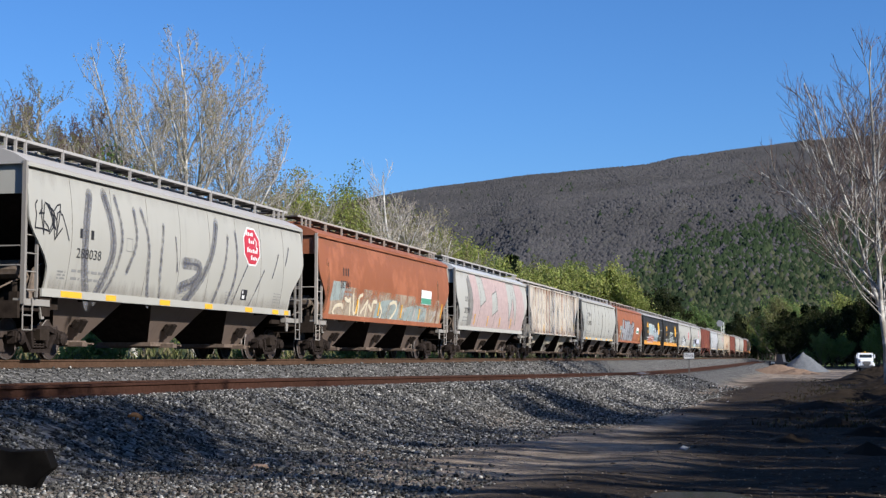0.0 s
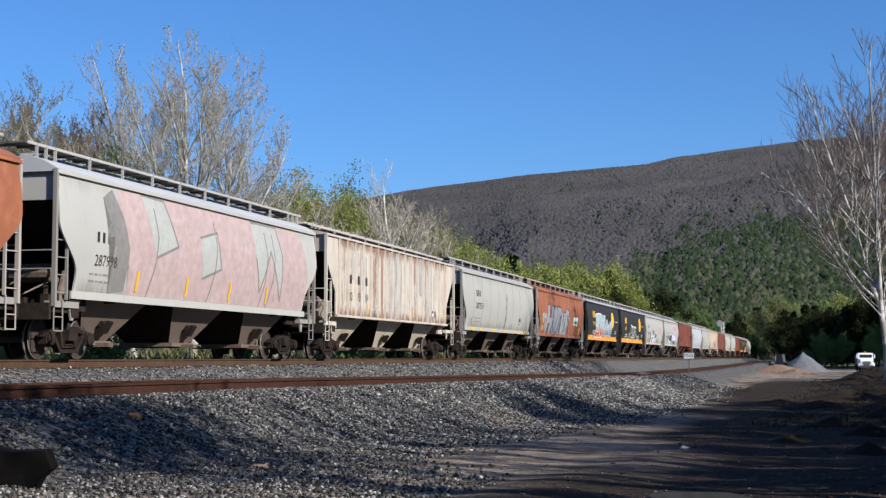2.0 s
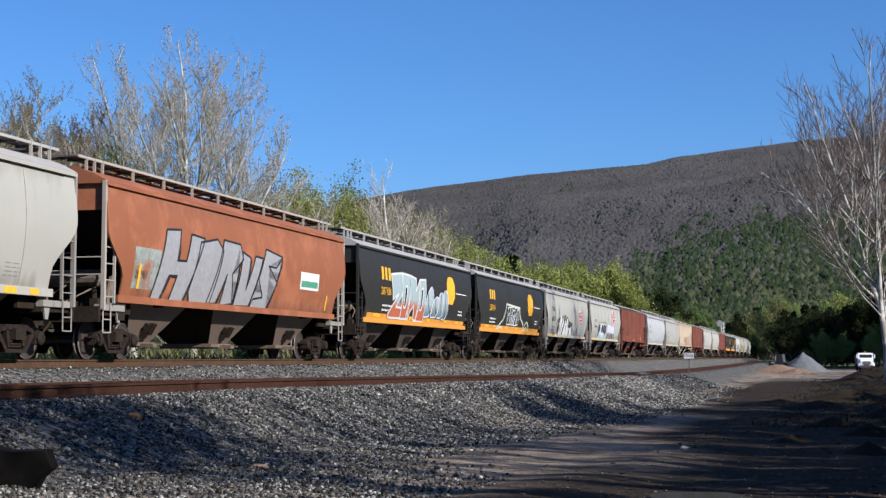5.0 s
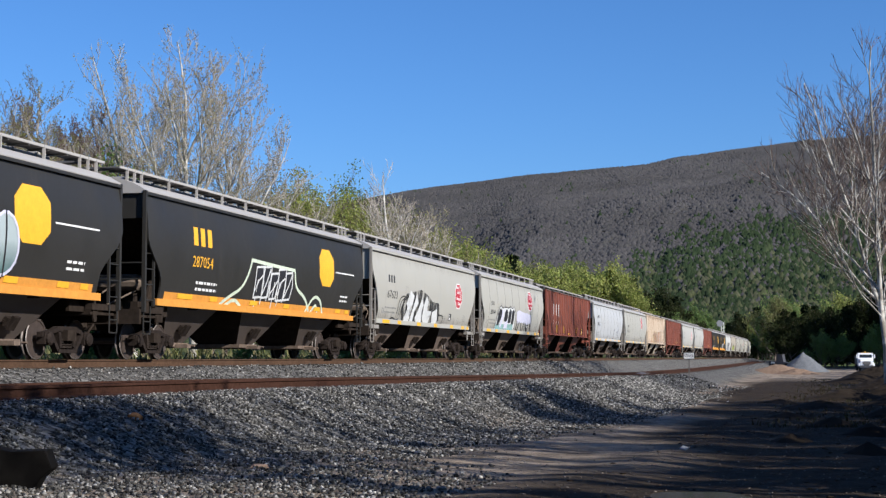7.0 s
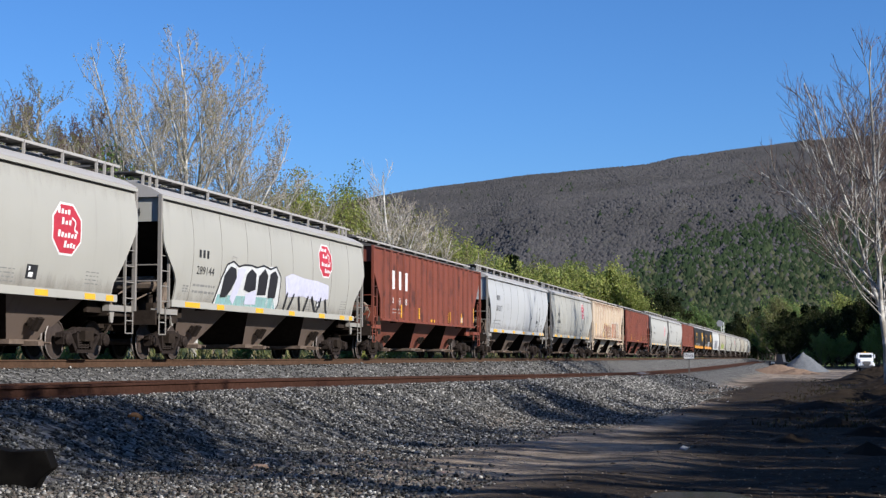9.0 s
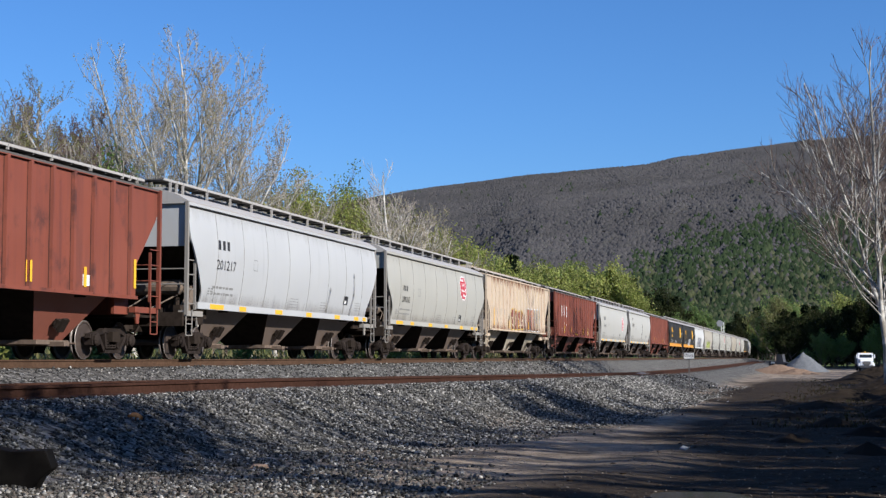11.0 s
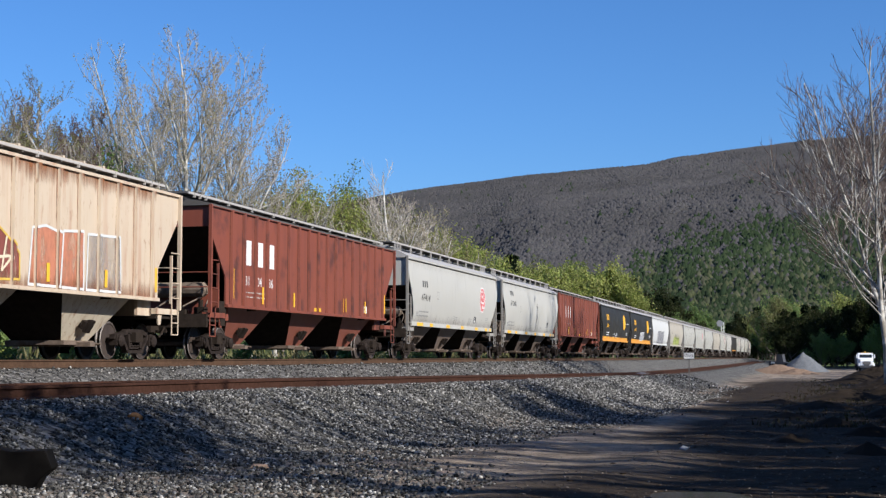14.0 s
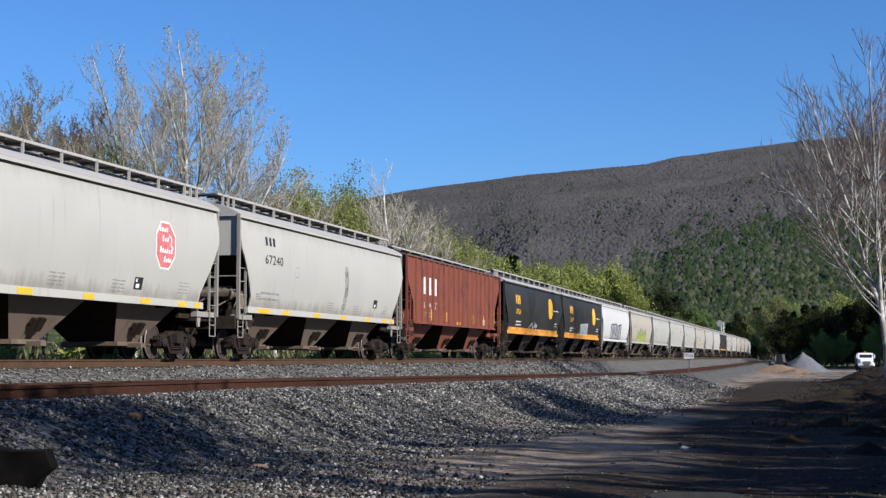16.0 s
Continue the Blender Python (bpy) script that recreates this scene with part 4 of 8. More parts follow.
def spray(car, kind, count, y0, y1, z0, z1, fill, edge, thick=0.22, rim=0.06, seed=1, jig=0.06, slope=0.0, level=2, label="", shadow=None, slot=True):
    """A row of slanting sprayed slabs with an outline; no letters."""
    rng = random.Random(seed)
    w = (y1 - y0) / count
    slabs, rims, slots = [], [], []
    for i in range(count):
        a, b = y0 + w * i, y0 + w * (i + 0.97)
        lo, hi = z0 + rng.uniform(0, jig), z1 + rng.uniform(-2 * jig, jig) + slope * i / count
        j = [rng.uniform(-0.12, 0.12) * w for _ in range(6)]
        ring = [(a + j[0], lo), (b + j[1], lo + 0.04), (b + j[2] * 0.5 + 0.05, (lo + hi) / 2), (b + j[3] + 0.06, hi), (a + j[4] + 0.06, hi - 0.05), (a + j[5] * 0.5 + 0.03, (lo + hi) / 2)]
        slabs.append(ring)
        rims.append(ring + ring[:1])
        if slot:
            m, h = (a + b) / 2, hi - lo
            p, q = rng.choice(((0.1, 0.9), (0.9, 0.1), (0.2, 0.7), (0.75, 0.25)))
            slots.append([(a + w * 0.1, lo + h * p), (m, lo + h * rng.uniform(0.35, 0.65)), (b - w * 0.06, lo + h * q)])
    if shadow:
        lay(car, kind, "graffiti_shadow", [[(y + 0.09, z - 0.06) for y, z in r] for r in slabs], shadow, level)
    lay(car, kind, "graffiti", slabs, fill, level + 1, label)
    lay(car, kind, "graffiti_outline", strokes(rims, 1.6 * rim), edge, level + 2)
    if slots:
        lay(car, kind, "graffiti_slot", strokes(slots, 1.5 * rim), edge, level + 3)


def cloud(car, kind, y0, y1, z0, z1, material, seed, level=1, label=""):
    """A ragged patch of spray paint."""
    rng = random.Random(seed)
    n = 14
    top = [(y0 + (y1 - y0) * i / n, z1 - (z1 - z0) * (0.1 + 0.28 * abs(math.sin(i * 1.9 + seed)) + 0.1 * rng.random())) for i in range(n + 1)]
    return lay(car, kind, "graffiti", [[(a, z0 + 0.08 * rng.random()), (c, z0 + 0.08 * rng.random()), (c, d), (a, b)] for (a, b), (c, d) in zip(top, top[1:])], material, level, label)


def scribble(car, kind, y0, y1, z0, z1, material, n, w, seed, level=2, label=""):
    """A quick wandering tag."""
    rng = random.Random(seed)
    lines = []
    for i in range(n):
        c = y0 + (y1 - y0) * (i + 0.5) / n
        zc = z1 + (z0 - z1) * (i + 0.5) / n if abs(z1 - z0) > abs(y1 - y0) else (z0 + z1) / 2
        s = min((y1 - y0), (z1 - z0)) * 0.45
        p = [(c + rng.uniform(-1, 1) * s * 0.8, zc + rng.uniform(-1, 1) * s) for _ in range(5)]
        smooth = []
        for (a, b), (d, e) in zip(p, p[1:]):
            smooth += [(a, b), ((a + d) / 2 + rng.gauss(0, s * 0.12), (b + e) / 2 + rng.gauss(0, s * 0.12))]
        lines.append(smooth + [p[-1]])
    return lay(car, kind, "graffiti", strokes(lines, w), material, level, label)


def lettering(car, kind, text, y, z, height, material, stretch=1.0, name="lettering"):
    """Stencilled figures with Blender's own font, their left foot at (y, z)."""
    cu = bpy.data.curves.new("figures", "FONT")
    cu.body, cu.size = text, height / 0.70
    cu.resolution_u = 2
    tmp = new("figures", cu)
    me = bpy.data.meshes.new_from_object(tmp)
    bpy.data.objects.remove(tmp)
    width = KINDS[kind]["width"]
    for v in me.vertices:
        yy, zz = y + v.co.x * stretch, z + v.co.y
        on_rib = kind == "ribbed" and any(abs(yy - r) < 0.08 for r in RIB_Y)
        v.co = (width(zz) + (0.078 if on_rib else 0.008), yy, zz)
    me.materials.clear()
    ob = part(name, me, material, car)
    return ob


def small_print(car, kind, y, z, rows, width, material, pitch=0.13, h=0.055, seed=0):
    """Lines of print too small to read."""
    rng = random.Random(seed)
    polys = []
    for r in range(rows):
        a = y
        while a < y + width:
            w = rng.uniform(0.08, 0.3)
            polys.append(block(a, min(a + w, y + width), z - r * pitch, z - r * pitch + h))
            a += w + 0.06
    return lay(car, kind, "small_print", polys, material, 1)


def red_emblem(car, y0, y1, z0, z1, worn=None):
    e = lay(car, "barrel", "emblem", [octagon(y0, y1, z0, z1)], M_WHITE, 1, "red and white octagonal railway emblem")
    d = 0.05
    lay(car, "barrel", "emblem_field", [octagon(y0 + d, y1 - d, z0 + d, z1 - d)], worn or M_RED, 2)
    w, h = y1 - y0, z1 - z0
    polys = []
    for row, (a, b, c, n) in enumerate(((0.18, 0.62, 0.78, 4), (0.30, 0.66, 0.58, 3), (0.18, 0.84, 0.34, 6), (0.40, 0.80, 0.15, 4))):
        for q in range(n):
            p, tall = y0 + w * (a + (b - a) * q / n), h * (0.13 if q == 0 else 0.075 + 0.02 * ((q + row) % 2))
            polys.append([(p, z0 + h * c), (p + w * 0.075, z0 + h * c), (p + w * 0.095, z0 + h * c + tall), (p + w * 0.02, z0 + h * c + tall)])
    polys += strokes([curl([(y0 + w * 0.66, z0 + h * 0.72), (y0 + w * 0.80, z0 + h * 0.66), (y0 + w * 0.72, z0 + h * 0.50), (y0 + w * 0.84, z0 + h * 0.46)])], 0.05)
    lay(car, "barrel", "emblem_device", polys, M_WHITE, 3)
    return e


SILL_MARKS = [(-6.82, 0.94), (-4.72, 0.5), (-1.84, 0.6), (0.97, 0.5), (3.85, 0.55), (6.03, 0.5), (7.06, 0.36)]


def sill_marks(car, level=1):
    polys = [block(y, y + w, SILL_Z - 0.045, SILL_Z + 0.075) for y, w in SILL_MARKS]
    for (y, w), poly in zip(SILL_MARKS, polys):
        sh = Shape().box(1.516, 1.522, y, y + w, SILL_Z - 0.045, SILL_Z + 0.085)
        part("reflector", sh, M_YELLOW, car)


def reporting(car, kind, y, z, h, material, pitch=0.26, w=0.15):
    """The owner's mark, as three plain blocks."""
    lay(car, kind, "owner_mark", [block(y + pitch * i, y + pitch * i + w * 0.8, z, z + h) for i in range(3)], material, 1)


def end_mark(car, kind, number, material):
    """Small figures on the end sheet that faces -y, over a row of plain shapes."""
    half = KINDS[kind]["half"]
    cu = bpy.data.curves.new("figures", "FONT")
    cu.body, cu.size, cu.resolution_u = number, 0.28, 2
    tmp = new("figures", cu)
    me = bpy.data.meshes.new_from_object(tmp)
    bpy.data.objects.remove(tmp)
    me.transform(Matrix.Translation((0.15, -half + 0.055, 3.60)) @ Matrix.Rotation(radians(90), 4, "X"))
    me.materials.clear()
    part("car_number", me, material, car)
    sh = Shape()
    for i in range(3):
        sh.box(0.3 + 0.2 * i, 0.42 + 0.2 * i, -half + 0.05, -half + 0.066, 3.88, 4.02)
    part("owner_mark", sh, material, car)


def grey_markings(car, number, emblem=True, num_y=-6.35, num_z=2.24, num_h=0.22, seed=0, marks=True, stretch=1.25, em=(3.4, 4.65, 2.68, 3.78), worn=None):
    kind = "barrel"
    lettering(car, kind, number, num_y, num_z, num_h, M_BLACK, stretch, "car_number")
    reporting(car, kind, num_y + 0.12, num_z + num_h * 2.0, num_h * 0.95, M_BLACK, num_h * 1.15, num_h * 0.8)
    small_print(car, kind, num_y - 0.1, 1.92, 2, 1.5, S_FADE_GREY, 0.17, 0.06, seed)
    small_print(car, kind, -7.05, 1.88, 3, 0.35, S_FADE_GREY, 0.07, 0.04, seed + 1)
    small_print(car, kind, -0.6, 1.86, 4, 0.7, S_FADE_GREY, 0.085, 0.022, seed + 2)
    small_print(car, kind, 2.3, 1.84, 4, 0.7, S_FADE_GREY, 0.085, 0.022, seed + 3)
    small_print(car, kind, 6.0, 1.95, 4, 0.6, S_FADE_GREY, 0.085, 0.022, seed + 4)
    lay(car, kind, "data_panel", [block(3.45, 3.9, 1.68, 1.98) if emblem else block(4.66, 5.13, 1.86, 2.16)], M_BLACK, 1)
    lay(car, kind, "data_panel_print", [block(3.55, 3.73, 1.72, 1.82), block(3.52, 3.60, 1.86, 1.94)] if emblem else [block(4.76, 4.95, 1.9, 2.0)], M_WHITE, 2)
    lay(car, kind, "vent_plate", strokes([[(-3.95, 2.55), (-3.65, 2.55), (-3.65, 2.85), (-3.95, 2.85), (-3.95, 2.55)]], 0.02, False), S_FADE_GREY, 1)
    # the roof edge's shadow, laid on as a thin dark strip
    lay(car, kind, "eave_line", [block(-8.36, 8.36, 3.965, 4.005)], S_EAVE_SHADE, 1)
    if emblem:
        red_emblem(car, *em, worn)
    if marks:
        sill_marks(car)


def yellow_staves(car, kind, places):
    for y, z, h in places:
        lay(car, kind, "reflector", [block(y, y + 0.13, z, z + h)], M_YELLOW, 6)


def rust_runs(car, seed):
    """Rust and dirt that has run down beside every rib, and stains under the eave."""
    rng = random.Random(seed)
    polys = []
    for y in RIB_Y:
        for d in (-0.095, 0.095):
            w = rng.uniform(0.02, 0.05)
            polys.append(block(y + d - w / 2, y + d + w / 2, 1.53 if rng.random() < 0.7 else rng.uniform(1.6, 2.6), 4.14))
    lay(car, "ribbed", "rust_run", polys, S_RUST, 1)
    lay(car, "ribbed", "rust_bloom", [block(-7.6, 7.6, 3.3, 4.15)], S_BLOOM_TOP, 2)
    lay(car, "ribbed", "rust_bloom", [block(-7.6, 7.6, 1.52, 2.3)], S_BLOOM_LOW, 2)


def peeled_panels(car, seed):
    """Each bay between ribs has weathered to its own tint."""
    rng = random.Random(seed)
    for mat, share in ((S_CHALK, 0.7), (S_FROST, 0.5), (S_ROSE, 0.6), (S_OCHRE, 0.35)):
        polys = []
        for y in RIB_Y[:-1]:
            if rng.random() < share:
                a, b = sorted((rng.uniform(0.1, 0.8), rng.uniform(0.1, 0.8)))
                polys.append(block(y + a, y + b + 0.05, rng.choice((1.54, 1.54, rng.uniform(1.6, 2.8))), rng.choice((4.13, 4.13, rng.uniform(2.9, 4.0)))))
        lay(car, "ribbed", "weathered_bay", polys, mat, 2)


def soot_lines(car):
    """Dark lines of soot beside the ribs of a brown car."""
    lines = []
    for y in RIB_Y:
        for d in (-0.095, 0.095):
            lines.append(block(y + d - 0.018, y + d + 0.018, 1.53, 4.14))
    lay(car, "ribbed", "soot_line", lines, S_SOOTLINE, 2)


def dress():
    cars = [c for c, m, s in TRAIN]
    grey_markings(cars[0], "288041", seed=3)
    # 1: grey, dark ghost letters and a black tag
    c = cars[1]
    grey_markings(c, "288038", seed=5)
    scribble(c, "barrel", -8.0, -6.95, 2.5, 3.4, S_BLACK, 6, 0.035, 8, label="black spray tag")
    wide = [[(-5.75, 3.69), (-5.99, 2.97), (-5.95, 2.09), (-5.5, 1.23)], [(-5.05, 3.77), (-4.71, 3.08), (-4.57, 2.37), (-5.23, 1.36)], [(-0.67, 2.47), (0.49, 2.48), (0.24, 2.05), (-0.75, 1.82)], [(1.48, 3.68), (1.12, 2.82), (0.5, 2.03), (-0.39, 1.43)]]
    thin = [[(-4.51, 3.76), (-4.13, 2.86), (-4.39, 2.05), (-4.85, 1.44)], [(-3.56, 3.56), (-3.39, 2.79), (-3.84, 2.06)], [(-3.17, 3.6), (-2.74, 2.84), (-2.71, 2.01), (-2.43, 1.33)], [(-1.95, 3.32), (-2.08, 2.32), (-1.82, 1.42)], [(2.21, 3.37), (1.99, 2.42), (1.43, 1.39)], [(2.78, 3.54), (2.93, 2.47), (2.42, 1.42)]]
    short = [[(3.69, 2.68), (3.23, 2.17), (2.83, 1.44)], [(4.99, 2.59), (4.54, 2.07), (4.11, 1.48)], [(6.15, 3.13), (5.69, 2.42)], [(-1.24, 3.09), (-1.04, 2.24)], [(0.06, 2.01), (-0.17, 1.41)], [(7.08, 3.41), (6.75, 2.86)]]
    lay(c, "barrel", "spray_ghost", strokes([curl(p) for p in wide], 0.32), S_SMUDGE, 1)
    lay(c, "barrel", "spray_ghost", strokes([curl(p) for p in wide], 0.07), S_DARK, 2)
    lay(c, "barrel", "spray_ghost", strokes([curl(p) for p in thin], 0.17), S_SMUDGE, 3)
    lay(c, "barrel", "spray_ghost", strokes([curl(p) for p in thin], 0.04), S_DARK, 4)
    lay(c, "barrel", "spray_ghost", strokes([curl(p) for p in short], 0.07), S_DARK, 4)
    # 2: orange with peeling lower band
    c = cars[2]
    lay(c, "barrel", "peeled_paint", [block(-7.4, 7.7, 1.46, 3.0)], S_PEELSOFT, 1, "peeling cream paint along the lower side")
    lay(c, "barrel", "peeled_paint", [block(-7.2, 7.2, 1.46, 2.5)], S_PEEL, 1.5)
    lay(c, "barrel", "pale_patch", [[(-7.51, 1.95), (-7.34, 2.63), (-5.96, 2.65), (-6.11, 2.04)], [(-2.21, 1.32), (-2.08, 2), (-1.48, 2.16), (-0.12, 2.26), (1.04, 2.23), (0.91, 1.35)], [(1.36, 1.44), (1.6, 1.99), (3.45, 2.17), (5.17, 2.1), (5.18, 1.42)]], S_PALEBLUE, 2)
    script = [[(-6.63, 1.36), (-7.06, 1.57), (-6.9, 1.8), (-6.23, 1.88), (-6.05, 1.77)], [(-5.89, 2.09), (-5.45, 1.99), (-5.36, 2.16), (-5.16, 1.61), (-5.06, 1.38)], [(-5, 2.26), (-4.8, 1.63), (-4.51, 1.56), (-4.35, 2.22), (-3.96, 2.28)], [(-4.34, 2.14), (-4.13, 1.35)], [(-3.85, 1.67), (-3.17, 2.2), (-3.36, 1.77), (-3.24, 1.36)], [(-3.06, 1.95), (-2.54, 1.72), (-2.65, 2.1), (-2.13, 2.09)], [(-1.7, 2.02), (-1.25, 1.78), (-1.46, 1.42)], [(-0.35, 2.09), (0.35, 2.21), (0.72, 1.95), (-0.1, 1.46)]]
    lay(c, "barrel", "graffiti", strokes([curl(p) for p in script], 0.13), S_CREAM, 4, "cream spray paint script")
    lay(c, "barrel", "graffiti", strokes([[(1.36, 1.51), (1.55, 1.9), (2.06, 1.94)], [(2.38, 1.5), (2.77, 1.95)], [(3.19, 1.51), (3.31, 1.97), (3.6, 1.52)], [(4.02, 1.5), (4.24, 1.99), (4.87, 2.04)], [(5.78, 1.87), (6.71, 1.96), (6.09, 1.57)]], 0.16), S_CHALK, 4)
    lettering(c, "barrel", "287941", -6.55, 2.42, 0.27, M_BLACK, 1.0, "car_number")
    reporting(c, "barrel", -6.3, 2.86, 0.27, M_BLACK)
    end_mark(c, "barrel_long", "287941", M_BLACK)
    for y in (-7.9, 6.9):
        lay(c, "barrel", "rust_run", strokes([[(y, 1.6), (y + 0.1, 2.3), (y - 0.05, 3.2)]], 0.3), S_RUST, 1)
    lay(c, "barrel", "plate", [block(4.12, 5.75, 2.24, 2.83)], M_WHITE, 5, "white and green plate")
    lay(c, "barrel", "plate_band", [block(4.15, 5.72, 2.26, 2.50)], P_SIGN_GREEN, 6)
    small_print(c, "barrel", -6.0, 2.35, 3, 0.8, S_FADE_GREY, 0.16, 0.1, 4)
    yellow_staves(c, "barrel", ((-4.5, 1.6, 0.5), (-1.78, 1.6, 0.5), (1.3, 1.6, 0.5), (4.02, 1.6, 0.45), (7.6, 1.75, 0.6)))
    # 3: faded pink
    c = cars[3]
    lay(c, "barrel", "pink_coat", [[(-4.95, 1.53), (7.3, 1.53), (7.5, 2.1), (7.6, 2.7), (7.2, 3.6), (6.6, 3.98), (-5.6, 3.98), (-5.6, 3.5), (-5.2, 2.9), (-5.0, 2.2)]], S_PINK, 1, "chalky faded pink paint")
    lay(c, "barrel", "grey_patch", [[(-6.35, 3.7), (-5.85, 3.95), (-5.35, 3.3), (-5.05, 2.6), (-5.1, 1.6), (-5.9, 1.53), (-6.0, 2.2), (-5.85, 2.9)]], S_ASH, 2)
    for poly in ([(-4.32, 3.98), (-3.07, 3.95), (-2.33, 2.85), (-3.56, 2.5)], [(-0.93, 3.2), (0.2, 3.42), (0.52, 2.44), (-0.69, 2.13)], [(2.79, 3.95), (4.79, 3.95), (5.24, 3.1), (5.28, 1.75), (4.26, 3.2), (3.5, 1.95), (3.1, 2.9)]):
        lay(c, "barrel", "grey_patch", [poly], S_MINT, 2)
        lay(c, "barrel", "patch_edge", strokes([poly], 0.07), S_ASH, 3)
    for y in (-3.6, 0.1, 3.9, 4.5):
        lay(c, "barrel", "run_mark", strokes([[(y - 0.3, 1.5), (y, 2.3), (y + 0.1, 3.0), (y - 0.1, 3.7)]], 0.06), S_ASH, 3)
    lettering(c, "barrel", "287998", -6.75, 2.12, 0.26, M_BLACK, 1.0, "car_number")
    reporting(c, "barrel", -6.7, 2.65, 0.24, M_BLACK)
    small_print(c, "barrel", -6.9, 1.9, 2, 1.2, S_FADE_GREY, 0.16, 0.05, 9)
    yellow_staves(c, "barrel", ((-4.55, 1.62, 0.5), (-1.66, 1.62, 0.5), (1.22, 1.62, 0.5), (4.05, 1.62, 0.5)))
    # 4: buff ribbed
    c = cars[4]
    for k, ch in enumerate(("30", "95", "49")):
        y = -6.36 + 0.93 * k
        lettering(c, "ribbed", ch, y, 2.05, 0.30, M_BLACK, 1.0, "car_number")
        lay(c, "ribbed", "owner_mark", [block(y + 0.1, y + 0.34, 2.65, 2.95)], M_BLACK, 4)
    yellow_staves(c, "ribbed", ((-4.2, 1.62, 0.4), (1.84, 1.64, 0.45), (7.2, 1.7, 0.6)))
    lay(c, "ribbed", "data_panel", [block(5.2, 5.62, 1.72, 2.02)], M_BLACK, 1)
    lay(c, "ribbed", "data_panel_print", [block(5.3, 5.47, 1.77, 1.92)], M_WHITE, 2)
    # 5: clean grey
    c = cars[5]
    grey_markings(c, "287551", emblem=False, num_y=-6.2, num_z=2.4, num_h=0.30, seed=15, stretch=1.35)
    lay(c, "barrel", "stain", strokes([[(1.0, 1.6), (1.1, 2.0), (1.05, 2.6), (1.15, 3.2)]], 0.34), S_SMUDGE, 1)
    # 6: orange with silver letters
    c = cars[6]
    slabs = [[(-5.66, 3.25), (-4.8, 3.31), (-5.01, 2.51), (-4.46, 2.53), (-4.14, 3.25), (-3.3, 3.2), (-4.44, 1.45), (-5.25, 1.43), (-4.94, 2.12), (-5.42, 2.1), (-5.82, 1.41), (-6.34, 1.4)], [(-3.57, 3.08), (-2.43, 3.25), (-2.03, 2.96), (-2.65, 1.49), (-3.95, 1.46), (-4.12, 1.75)], [(-1.96, 3.27), (-0.79, 3.23), (-0.59, 2.82), (-1.33, 2.37), (-1.07, 1.54), (-1.94, 1.46), (-1.7, 2.33), (-2.23, 1.51), (-2.86, 1.49)], [(-0.6, 3.03), (-0.02, 2.9), (-0.21, 1.98), (0.36, 2.97), (0.95, 2.95), (0.18, 1.51), (-0.96, 1.49)], [(1.23, 3.24), (2.59, 3.09), (2.05, 2.73), (1.44, 2.75), (2.18, 2.29), (1.57, 1.44), (0.18, 1.37), (0.45, 1.74), (1.16, 1.81), (0.68, 2.34)]]
    lay(c, "barrel", "graffiti_shadow", [[(y + 0.12, z - 0.05) for y, z in p] for p in slabs], S_BLACKFADE, 2)
    lay(c, "barrel", "graffiti", slabs, S_SILVER, 4, "large silver graffiti letters")
    lay(c, "barrel", "graffiti_outline", strokes([p + p[:1] for p in slabs], 0.06), S_BLACK, 5)
    lay(c, "barrel", "plate", [block(4.28, 6.04, 2.2, 2.75)], M_WHITE, 3, "white and green plate")
    lay(c, "barrel", "plate_band", [block(4.38, 5.94, 2.28, 2.48)], P_SIGN_GREEN, 4)
    lay(c, "barrel", "pale_patch", [block(-7.4, -5.95, 1.7, 2.7)], S_PALEBLUE, 1)
    lettering(c, "barrel", "287961", -7.3, 1.95, 0.2, M_BLACK, 0.8, "car_number")
    yellow_staves(c, "barrel", ((-7.15, 1.7, 0.6), (6.9, 1.6, 0.5)))
    # 7, 8, 19, 20: black with yellow
    for i, num in ((7, "287186"), (8, "287054"), (19, "287068"), (20, "287142")):
        c = cars[i]
        lettering(c, "barrel", num, -6.17, 2.42, 0.29, M_GOLD, 1.1, "car_number")
        reporting(c, "barrel", -6.1, 2.98, 0.48, M_GOLD, 0.46, 0.34)
        lay(c, "barrel", "emblem", [octagon(4.0, 5.46, 2.4, 3.62, 0.24)], M_GOLD, 1, "yellow octagonal emblem")
        lay(c, "barrel", "stripe", [block(5.66, 7.67, 2.9, 2.94)], M_WHITE, 1)
        lay(c, "barrel", "sill_stripe", [block(-7.6, 7.64, 1.47, 1.70)], S_SILLGOLD, 1, "yellow orange stripe above the sill")
        lay(c, "barrel", "reflector", [block(y, y + w, 1.56, 1.69) for y, w in SILL_MARKS], M_YELLOW, 5)
        small_print(c, "barrel", -5.8, 1.98, 2, 1.4, M_WHITE, 0.17, 0.07, i)
        small_print(c, "barrel", 6.3, 2.1, 2, 0.8, M_WHITE, 0.15, 0.06, i + 3)
